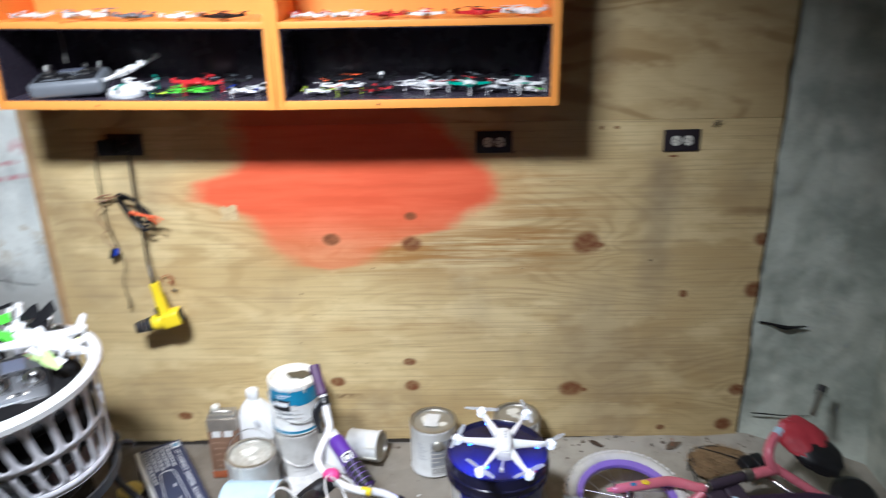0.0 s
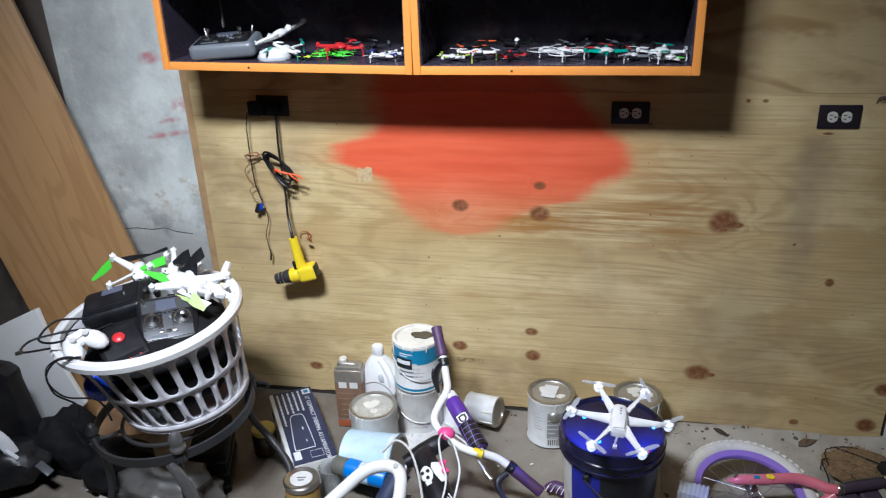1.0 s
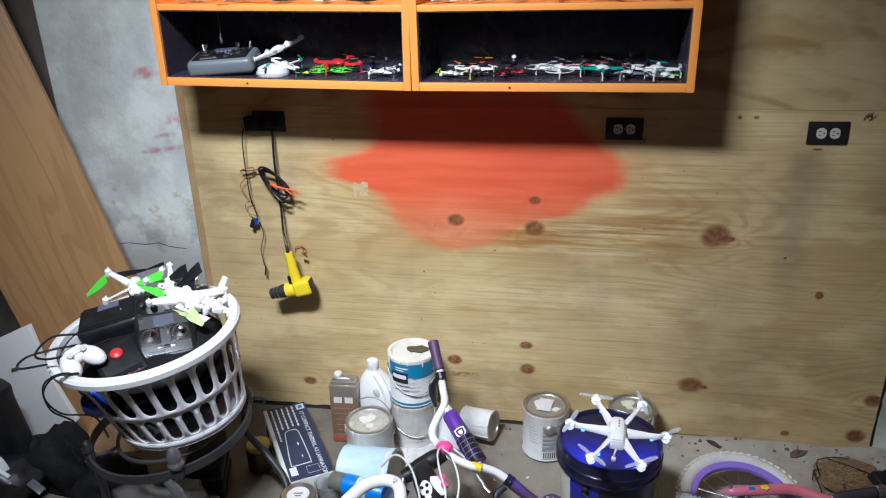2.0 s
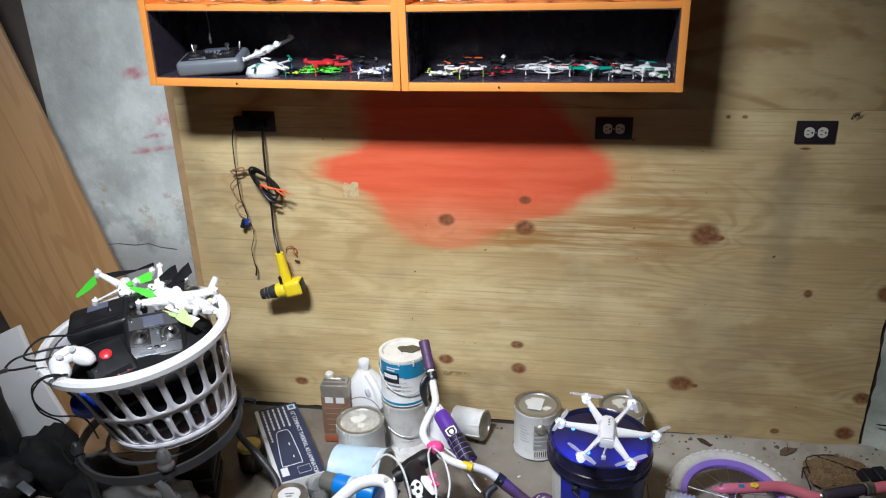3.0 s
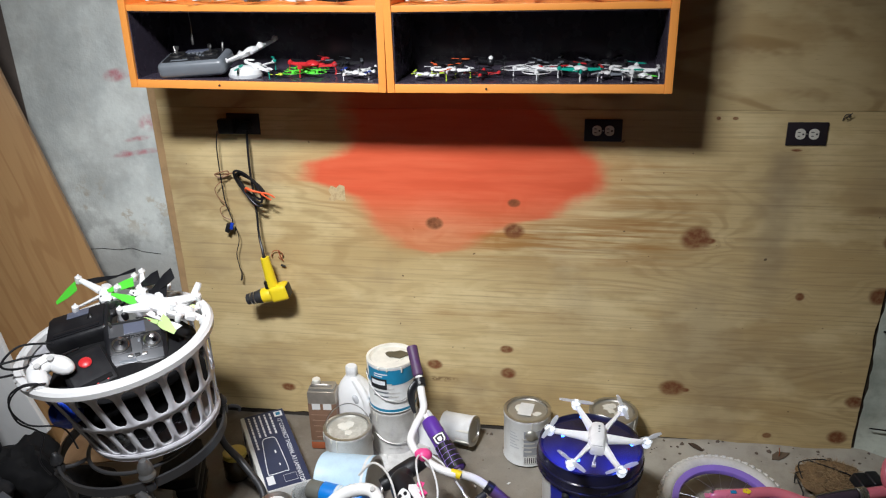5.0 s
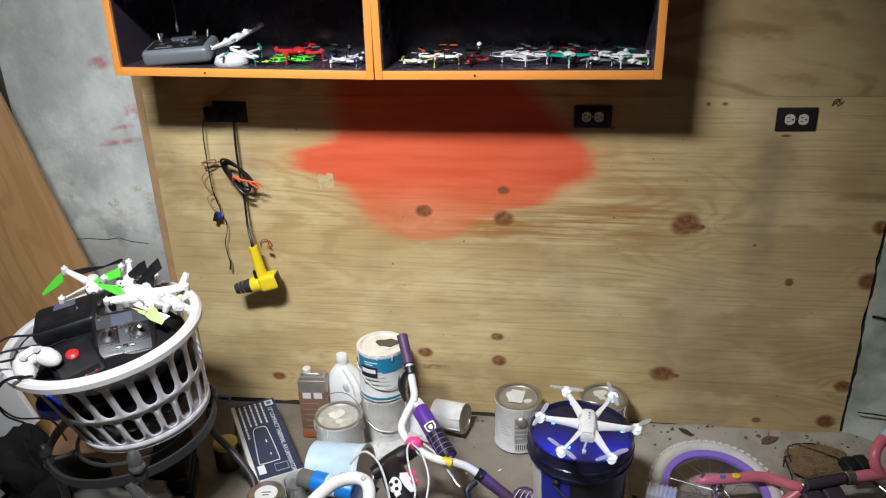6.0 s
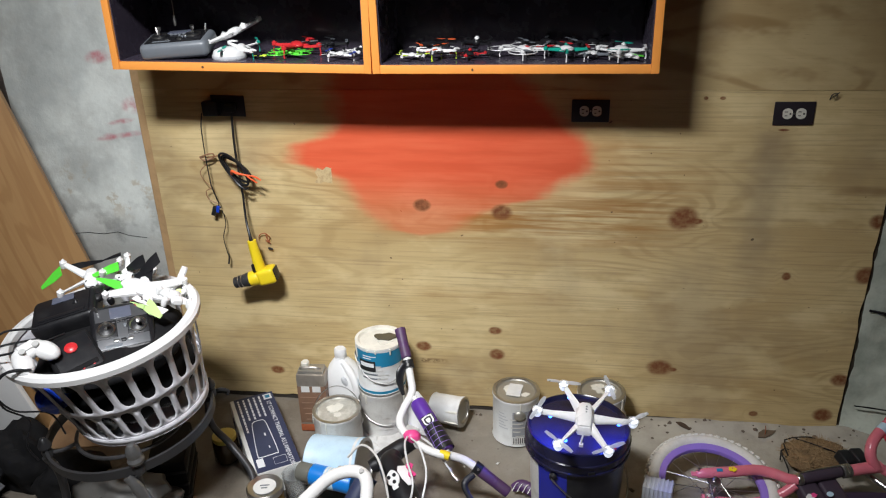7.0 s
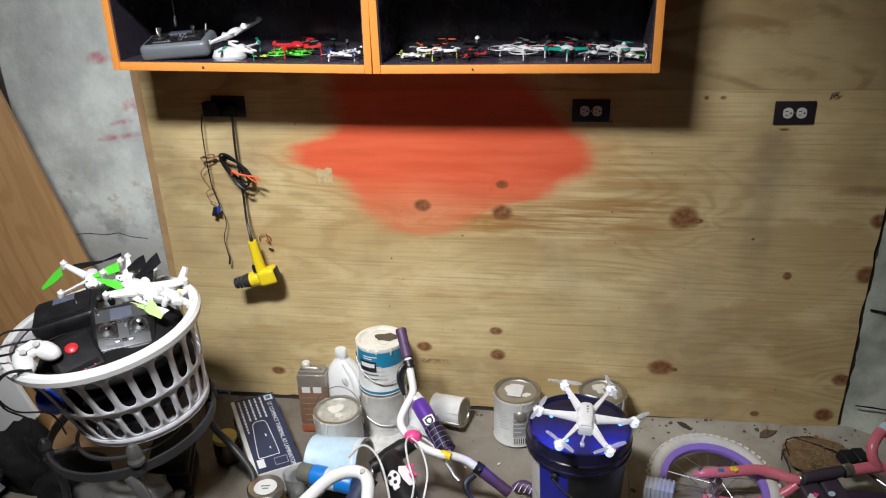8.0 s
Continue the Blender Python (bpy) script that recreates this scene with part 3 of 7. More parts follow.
def slanted_board():
    """A veneered board that leans sideways against the west wall."""
    up = Vector((-0.285, 0, 1)).normalized()
    across = Vector((0.37, 0.15, 0.37 * 0.285)).normalized()
    m = frame_of(Vector((-0.495, -0.30, 0.0)), across, up)
    wide = 0.442
    board = thing("leaning_board", m, "wood-veneer board leaning sideways against the wall", "board")
    bm = box(wide, 2.02, 0.03, 0.003, at=(wide / 2, 1.01, -0.015))
    spin = Matrix.Rotation(radians(-90), 4, "X")
    bm.transform(spin)
    ob = part("panel", bm, VENEER, board, smooth=True)
    ob.matrix_basis = spin.inverted()
    return board


slanted_board()
white_panel = thing("melamine_board", pose(-0.46, -0.452, 0.0), "large smooth white panel leaning beside the wood board", "panel")
part("panel", prism([(-0.44, 0.0), (-0.10, 0.0), (0.099, 0.187), (0.036, 0.363), (0.002, 0.570), (-0.14, 0.503), (-0.44, 0.355)], 0.022, 0.006), WHITE, white_panel, m=pose(0, 0.022, 0, 90, 0, 0))

# ---------------------------------------------------------------- paint cans


def paint_can(name, m, label, r=0.083, h=0.19, side=PAINT_WHITE, lid=TIN, splash=PAINT_DRIP, turn=0.0, drop=0.05, bands=(), seed=0, bail=True, up=False, drips=5, rim=None):
    can = thing(name, m, label, "can", "paint cans")
    part("body", lathe(((0, 0), (r - 0.004, 0), (r, 0.002), (r + 0.002, 0.005), (r, 0.009), (r, h * 0.5), (r, h - 0.016), (r + 0.002, h - 0.011), (r + 0.002, h - 0.004), (r, h - 0.002), (r - 0.002, h - 0.004)), 44), side, can)
    part("rim", lathe(((r + 0.001, h - 0.004), (r + 0.002, h), (r - 0.004, h + 0.001), (r - 0.009, h), (r - 0.011, h - 0.006)), 44), rim or STEEL, can)
    part("lid", lathe(((r - 0.010, h - 0.006), (r - 0.013, h - 0.003), (r - 0.016, h - 0.007), (r - 0.03, h - 0.0065), (0, h - 0.006)), 44), lid, can)
    for z0, z1, mat, a0, a1 in bands:
        part("label_band", lathe(((r + 0.0008, z0), (r + 0.0008, z1)), 40, a1 - a0, a0 + turn), mat, can)
    rnd = random.Random(seed)
    for k in range(drips):
        q, l, w = rnd.uniform(-165, -15), rnd.uniform(0.012, 0.06), rnd.uniform(0.002, 0.0045)
        part("paint_drip", tube(((r + 0.0012, 0, h - 0.004), (r + 0.0016, 0, h - 0.004 - l * 0.5), (r + 0.0006, 0, h - 0.004 - l)), (w, w * 0.8, w * 0.5), 6, 3), PAINT_DRIP, can, m=pose(0, 0, 0, 0, 0, q))
    if splash:
        for k in range(5):
            cx, cy, s = rnd.uniform(-0.035, 0.035), rnd.uniform(-0.03, 0.03), rnd.uniform(0.010, 0.022)
            out = [(cx + s * (0.7 + 0.5 * rnd.random()) * math.cos(a), cy + s * (0.6 + 0.5 * rnd.random()) * math.sin(a)) for a in [math.tau * i / 14 for i in range(14)]]
            part("paint_splash", prism(out, 0.0012 + 0.0003 * k), splash, can, m=pose(0, 0, h - 0.0062))
    if bail:
        for a in (0, 180):
            part("ear", lathe(((0, 0.006), (0.006, 0.006), (0.011, 0.003), (0.013, 0)), 14), STEEL, can, m=pose(0, 0, 0, 0, 0, turn + a) @ pose(r, 0, h - 0.05, 0, 90, 0))
        rr = r + 0.006
        sgn = 1 if up else -1
        pts = [(rr * math.cos(q), (rr + 0.004) * math.sin(q) * (0.45 if up else -0.98), h - 0.05 + sgn * drop * math.sin(q)) for q in [math.pi * i / 12 for i in range(13)]]
        part("wire_handle", tube(pts, 0.0018, 6, 3), STEEL, can, m=pose(0, 0, 0, 0, 0, turn))
    return can


def bars(parent, r, z0, rows, a0, turn, material, height=0.004, gap=0.009):
    """Lines of small print round a can."""
    for k, wide in enumerate(rows):
        part("print_line", lathe(((r + 0.0016, z0 - k * gap), (r + 0.0016, z0 - k * gap + height)), 10, wide, a0 + turn), material, parent)


# stack of two, the upper one with a blue-and-white label
paint_can("paint_can", pose(0.812, -0.150, 0.008, 0, 0, 10), "dusty white paint can under another can", r=0.085, h=0.196, side=WHITE_DIRTY, splash=None, turn=12, drop=0.07, seed=4)
top_can = paint_can("paint_can", pose(0.813, -0.148, 0.205, 0, 0, 5), "blue and white paint can with a paint-crusted lid", r=0.085, side=PAINT_WHITE, lid=PAINT_DRIP, splash=PAINT_DRIP,
                    turn=18, drop=0.085, bands=((0.118, 0.176, TEAL_LABEL, -180, 180), (0.006, 0.018, TEAL_LABEL, -180, 180)), seed=2, drips=2, rim=PAINT_DRIP)
part("logo_plate", lathe(((0.0868, 0.100), (0.0868, 0.142)), 12, 44, -138), BLACK, top_can, "black logo plate")
part("logo_bar", lathe(((0.0875, 0.118), (0.0875, 0.134)), 12, 36, -134), PRINT, top_can)
bars(top_can, 0.085, 0.085, (40, 46), -130, 0, GREY, 0.006, 0.017)
bars(top_can, 0.085, 0.158, (34, 22), -126, 0, PRINT, 0.004, 0.009)
part("paint_crust", prism([(0.022 + 0.04 * math.cos(a) * (1 + 0.15 * math.sin(3 * a)), 0.005 + 0.022 * math.sin(a) * (1 + 0.2 * math.cos(5 * a))) for a in [math.tau * i / 20 for i in range(20)]], 0.005, 0.001), PAINT_DARK, top_can, "dark dried paint skin", m=pose(0, 0, 0.187))
for a, l in ((-92, 0.014), (-58, 0.022), (-112, 0.010)):
    part("paint_drip", tube(((0.0875, 0, 0.186), (0.0878, 0, 0.186 - l * 0.5), (0.0872, 0, 0.186 - l)), (0.004, 0.0035, 0.002), 6, 3), PAINT_DRIP, top_can, m=pose(0, 0, 0, 0, 0, a))
paint_can("paint_can", pose(0.682, -0.300, 0.0, 0, 0, 0), "white paint can, tin lid splashed with paint", side=WHITE_DIRTY, lid=SMEARED_LID, turn=8, drop=0.115, seed=7, up=True)
right_can = paint_can("paint_can", pose(1.296, -0.128, 0.004, 0, 0, 20), "white and grey paint can with a paper slip on its lid", side=PAINT_WHITE, turn=82, drop=0.06, seed=9, drips=1,
                      bands=((0.012, 0.150, PANEL_GREY, -197, -120),))
part("ear_button", lathe(((0, 0.010), (0.010, 0.009), (0.019, 0.004), (0.021, 0)), 20), TIN, right_can, "dull metal button over the handle end", m=pose(0, 0, 0, 0, 0, -98) @ pose(0.0835, 0, 0.135, 0, 90, 0))
part("paper_slip", box(0.05, 0.075, 0.0012, 0, at=(-0.005, 0.0, 0.188)), CARD_WHITE, right_can, m=pose(0, 0, 0, 0, 0, -28))
for k in range(7):
    part("barcode_bar", lathe(((0.0855, 0.018), (0.0855, 0.042)), 2, 2.2, -112 + 5.2 * k), BLACK, right_can)
part("barcode_patch", lathe(((0.0848, 0.014), (0.0848, 0.046)), 10, 40, -115), CARD_WHITE, right_can)
for k in range(6):
    part("print_line", lathe(((0.0846, 0.135 - 0.012 * k), (0.0846, 0.139 - 0.012 * k)), 6, 16 + 5 * (k % 3), -152), PRINT_SHADE_GREY, right_can)
paint_can("paint_can", pose(1.596, -0.105, 0.006, 0, 0, 60), "white paint can behind the bucket", side=PAINT_WHITE, turn=30, drop=0.05, seed=12)
# two lying cans
lying = paint_can("paint_can", frame_of((0.985, -0.090, 0.070), (0.1, 0.1, -1), (1.0, -0.26, -0.03)) @ pose(0, 0, 0, -90, 0, 0), "small white tin lying on its side", r=0.054, h=0.125, splash=None, bail=False, side=PAINT_WHITE)
bars(lying, 0.054, 0.095, (30, 30, 24, 30, 20), -60, 0, GREY, 0.003, 0.008)
pale = paint_can("paint_can", frame_of((0.632, -0.450, 0.086), (0.1, 0.1, -1), (1.0, -0.10, 0.0)) @ pose(0, 0, 0, -90, 0, 0), "pale blue and white paint can lying on its side", r=0.084, h=0.188, side=SKY_LABEL, splash=None, turn=60, drop=0.05,
                 bands=((0.165, 0.178, PAINT_WHITE, -180, 180),))
for k in range(14):
    part("print_dot", box(0.004, 0.004, 0.001, 0), GREY, pale, m=pose(0, 0, 0, 0, 0, -34 - 6 * k) @ pose(0.0845, 0, 0.045, 0, 90, 0))
part("label_print", lathe(((0.0850, 0.105), (0.0850, 0.150)), 10, 40, -70), CARD_WHITE, pale)

# ---------------------------------------------------------------- bucket
bucket = thing("bucket", pose(1.500, -0.525, 0.0, 0, 0, 0), "five-gallon bucket with blue and white wrap and black lid", "bucket")
part("body", lathe(((0, 0), (0.126, 0), (0.130, 0.004), (0.143, 0.30), (0.149, 0.302), (0.149, 0.318), (0.144, 0.32), (0.145, 0.345)), 56), WHITE_DIRTY, bucket)
part("wrap", lathe(((0.1312, 0.012), (0.1434, 0.290)), 44, 200, -142), BLUE_LABEL, bucket, "deep blue printed wrap")
part("dark_wrap", lathe(((0.1322, 0.012), (0.1444, 0.290)), 24, 120, -102), BLACK, bucket, "black panel of the wrap")
part("lid", lathe(((0.1465, 0.292), (0.1535, 0.294), (0.154, 0.352), (0.151, 0.362), (0.146, 0.364), (0.142, 0.360), (0.138, 0.352), (0.130, 0.350), (0, 0.352)), 60), LID, bucket, "glossy black lid")
part("lid_ring", lathe(((0.1535, 0.318), (0.1575, 0.321), (0.1575, 0.326), (0.1535, 0.329)), 60), LID, bucket)
part("lid_ring", lathe(((0.1525, 0.292), (0.1570, 0.293), (0.1570, 0.298), (0.1535, 0.300)), 60), LID, bucket)
for i in range(5):
    part("lid_notch", box(0.020, 0.003, 0.012, 0.001), BLACK, bucket, m=pose(0, 0, 0, 0, 0, 72 * i + 14) @ pose(0, -0.1545, 0.301))
part("ear", lathe(((0, 0.010), (0.008, 0.010), (0.013, 0)), 16), BLACK, bucket, m=pose(0, 0, 0, 0, 0, -118) @ pose(0.146, 0, 0.265, 0, 90, 0))
part("wire_handle", tube([(0.158 * math.cos(a), 0.158 * math.sin(a), 0.265 - 0.13 * math.sin((math.degrees(a) + 118) / 180 * math.pi)) for a in [radians(-118 + 18 * i) for i in range(11)]], 0.0022, 6, 3), STEEL, bucket)

for ob in [o for o in scene.objects if o.name.startswith("paint_can") and o.parent is None]:
    # faded print on the labels of the standing cans
    if abs(ob.matrix_world.to_3x3().col[2].z) > 0.9:
        rnd = random.Random(round(ob.location.x * 1000))
        for k in range(5):
            z = 0.118 - 0.017 * k
            part("print_line", lathe(((0.0866, z), (0.0866, z + rnd.uniform(0.003, 0.006))), 8, rnd.uniform(14, 40), -92 + rnd.uniform(-8, 6) - math.degrees(ob.matrix_world.to_euler().z)), WHITE_DIRTY, ob)

# ---------------------------------------------------------------- wall outlets and hanging tool


def outlet(m, label, plugged=False):
    plate = thing("wall_outlet", m, label, "outlet", "wall outlets")
    part("plate", box(0.118, 0.006, 0.072, 0.003, at=(0, -0.003, 0)), OUTLET_BLACK, plate)
    for sx in (-1, 1):
        out = [(0.0165 * math.cos(a) if abs(math.cos(a)) < 0.82 else 0.0142 * (1 if math.cos(a) > 0 else -1), 0.0165 * math.sin(a)) for a in [math.tau * i / 28 for i in range(28)]]
        face = part("receptacle", prism(out, 0.003), IVORY if not plugged else BLACK, plate, m=pose(sx * 0.0195, -0.0055, 0, 90, 0, 0))
        for dx, dz, w, h in ((-0.0045, 0.006, 0.009, 0.0024), (-0.0045, -0.006, 0.007, 0.0024), (0.0075, 0, 0.005, 0.005)):
            part("slot", box(w, 0.001, h, 0, at=(sx * 0.0195 + dx, -0.0088, dz)), BLACK, face)
    part("screw", lathe(((0, 0.001), (0.003, 0.001), (0.0032, 0)), 10), STEEL, plate, m=pose(0, -0.006, 0, 90))
    return plate


outlet(pose(1.513, 0, 1.174, 0, 0, 0), "black wall outlet with two ivory sockets in shade")
outlet(pose(2.122, 0, 1.170, 0, -0.6, 0), "black wall outlet with two ivory sockets")
outlet(pose(0.308, 0, 1.184, 0, 1.0, 0), "black wall outlet with two plugs in it", True)

charger = thing("wall_charger", pose(0.262, -0.009, 1.180), "black plug-in charger with a thin tangled lead", "charger")
part("body", box(0.056, 0.03, 0.05, 0.006, at=(-0.006, -0.015, 0)), BLACK, charger)
part("lead", tube([(x - 0.262, -0.02 - 0.003 * (i % 2), z - 1.18) for i, (x, z) in enumerate(((0.222, 1.165), (0.213, 1.114), (0.210, 1.030), (0.212, 0.999), (0.214, 0.912), (0.227, 0.864), (0.230, 0.832), (0.200, 0.800)))], 0.0022, 6, 5), BLACK, charger)
part("lead_loop", tube([(x - 0.262, -0.016, z - 1.18) for x, z in ((0.210, 0.985), (0.180, 0.955), (0.190, 0.921), (0.217, 0.897), (0.208, 0.894), (0.189, 0.881), (0.196, 0.853), (0.226, 0.838))], 0.0016, 6, 5), COPPER_WIRE, charger)
part("lead_knot", tube([(x - 0.262, -0.02 - 0.006 * math.sin(i * 1.7), z - 1.18) for i, (x, z) in enumerate(((0.19, 1.01), (0.215, 1.02), (0.238, 1.022), (0.235, 1.006), (0.205, 1.0), (0.192, 1.012), (0.21, 1.008), (0.24, 1.012), (0.272, 1.018), (0.285, 1.0)))], 0.0026, 6, 5), COPPER_WIRE, charger)
part("connector", box(0.016, 0.012, 0.034, 0.003), BLACK, charger, m=pose(-0.052, -0.018, -0.37, 0, 20, 0))
part("connector", box(0.012, 0.010, 0.026, 0.003), BLUE, charger, m=pose(-0.036, -0.02, -0.362, 0, 14, 0))
part("second_lead", tube([(x - 0.262, -0.014, z - 1.18) for x, z in ((0.236, 0.812), (0.243, 0.785), (0.242, 0.755), (0.227, 0.707), (0.231, 0.655), (0.236, 0.63), (0.231, 0.602))], (0.0016, 0.0016, 0.0016, 0.0016, 0.0016, 0.003, 0.004), 6, 5), BLACK, charger)

gun = thing("heat_gun", pose(0.388, -0.075, 0.590), "yellow corded heat gun hanging by its black cord", "tool")
part("handle", tube(((-0.033, 0, 0.130), (-0.026, 0, 0.085), (-0.016, 0, 0.02)), (0.0155, 0.0175, 0.021), 16, 5), YELLOW, gun)
head = frame_of((0, 0, -0.005), (1.0, 0.1, 0.26), (0, 1, 0))
part("body", joined(moved(box(0.066, 0.06, 0.058, 0.014, segments=3), head @ pose(0.010, 0, 0)), moved(lathe(((0, 0), (0.026, 0), (0.028, 0.006), (0.027, 0.035), (0, 0.036)), 24), head @ pose(-0.02, 0, 0, 0, -90, 0))), YELLOW, gun)
part("vent", box(0.004, 0.046, 0.044, 0.002), BLACK, gun, m=head @ pose(0.044, 0, 0))
part("trigger", box(0.012, 0.02, 0.03, 0.004), BLACK, gun, m=pose(-0.032, -0.012, 0.03, 0, -10, 0))
part("nozzle", lathe(((0.025, 0), (0.026, 0.012), (0.022, 0.03), (0.020, 0.062), (0.017, 0.064), (0.016, 0.03), (0, 0.02)), 24), IRON, gun, "blackened steel nozzle", m=head @ pose(-0.054, 0, 0, 0, -90, 0))
for k in range(3):
    part("nozzle_ring", lathe(((0.0225, 0.0), (0.0245, 0.002), (0.0225, 0.004)), 20), STEEL, gun, m=head @ pose(-0.07 - 0.013 * k, 0, 0, 0, -90, 0))
part("cord", tube([(x - 0.388, y + 0.075, z - 0.59) for x, y, z in ((0.324, -0.02, 1.165), (0.324, -0.03, 1.10), (0.323, -0.032, 1.03), (0.324, -0.03, 0.968), (0.327, -0.03, 0.873), (0.332, -0.045, 0.792), (0.348, -0.068, 0.74), (0.354, -0.074, 0.715))], (0.0042, 0.0042, 0.0042, 0.0042, 0.0042, 0.0042, 0.0055, 0.0075), 8, 6), BLACK, gun)
part("plug", box(0.03, 0.03, 0.026, 0.005, at=(-0.062, 0.048, 0.593)), BLACK, gun)
coil = []
for turn_ in range(3):
    for i in range(10):
        a = math.tau * i / 10
        coil.append((0.323 - 0.388 + (0.046 + 0.006 * turn_) * math.cos(a + 0.3 * turn_) * 0.92 + 0.016 * math.sin(a), 0.035 - 0.010 * turn_ + 0.006 * math.sin(2 * a), 0.972 - 0.59 + (0.016 + 0.008 * turn_) * math.sin(a) - 0.040 * math.cos(a + 0.3 * turn_)))
part("cord_coil", tube(coil, 0.0042, 8, 4), BLACK, gun)
part("cord_tie", tube([(x - 0.388, y, z - 0.59) for x, y, z in ((0.309, 0.02, 0.958), (0.318, 0.005, 0.975), (0.34, 0.0, 0.968), (0.372, 0.005, 0.960), (0.395, 0.008, 0.955), (0.416, 0.01, 0.942))], (0.004, 0.0045, 0.0045, 0.003, 0.0035, 0.002), 8, 5), ORANGE_RED, gun, "orange-red tie")
part("cord_tie", tube([(x - 0.388, y, z - 0.59) for x, y, z in ((0.372, 0.002, 0.958), (0.39, -0.004, 0.948), (0.405, 0.0, 0.936))], 0.0028, 8, 5), ORANGE_RED, gun)

nail_wire = thing("wire_scrap", pose(0.375, -0.006, 0.70), "bent scrap of rusty wire on a nail", "wire")
part("loop", tube(((-0.022, 0, -0.008), (-0.016, -0.004, 0.014), (0.006, -0.006, 0.022), (0.022, -0.004, 0.006), (0.012, 0, -0.014), (0.004, -0.003, -0.004)), 0.0016, 6, 6), RUST, nail_wire)
part("loop", tube(((0.006, 0, 0.016), (0.014, -0.005, -0.006), (0.020, 0, -0.020)), 0.002, 6, 5), RUST, nail_wire)
part("clip", box(0.018, 0.006, 0.006, 0.001), IRON, nail_wire, m=pose(0.018, -0.001, -0.04, 0, 18, 0))
paper = thing("paper_remnant", pose(0.617, -0.0006, 0.943), "torn scrap of pale paper stuck to plywood", "paper")
part("scrap", prism([(-0.03, 0.01), (-0.018, 0.026), (0.0, 0.018), (0.012, 0.03), (0.03, 0.026), (0.03, -0.03), (0.0, -0.024), (-0.012, -0.031), (-0.034, -0.028), (-0.02, -0.008)], 0.0006), plain("old_paper", (0.56, 0.43, 0.23), 0.8, dirt=0.8, dirt_color=(0.40, 0.27, 0.13), scale=70), paper, m=pose(0, 0, 0, 90, 0, 0))

# ---------------------------------------------------------------- small drones


def blade_mesh(length, width, pitch=12.0):
    """A two-bladed propeller in its own plane."""
    bm = bmesh.new()
    for s in (1, -1):
        top = []
        for i in range(7):
            u = i / 6
            w = width * (0.35 + 1.1 * math.sin(math.pi * (0.12 + 0.74 * u))) * 0.6
            x = s * (0.004 + (length / 2 - 0.004) * u)
            tw = math.radians(pitch) * (1.25 - u)
            top.append((x, -w * 0.45, -w * 0.45 * math.sin(tw) * s))
            top.append((x, w * 0.55, w * 0.55 * math.sin(tw) * s))
        vs = [bm.verts.new(v) for v in top]
        for i in range(0, 12, 2):
            bm.faces.new((vs[i], vs[i + 1], vs[i + 3], vs[i + 2]))
    got = bmesh.ops.extrude_face_region(bm, geom=list(bm.faces))
    bmesh.ops.translate(bm, vec=(0, 0, 0.0012), verts=[v for v in got["geom"] if isinstance(v, bmesh.types.BMVert)])
    bmesh.ops.recalc_face_normals(bm, faces=bm.faces)
    return bm


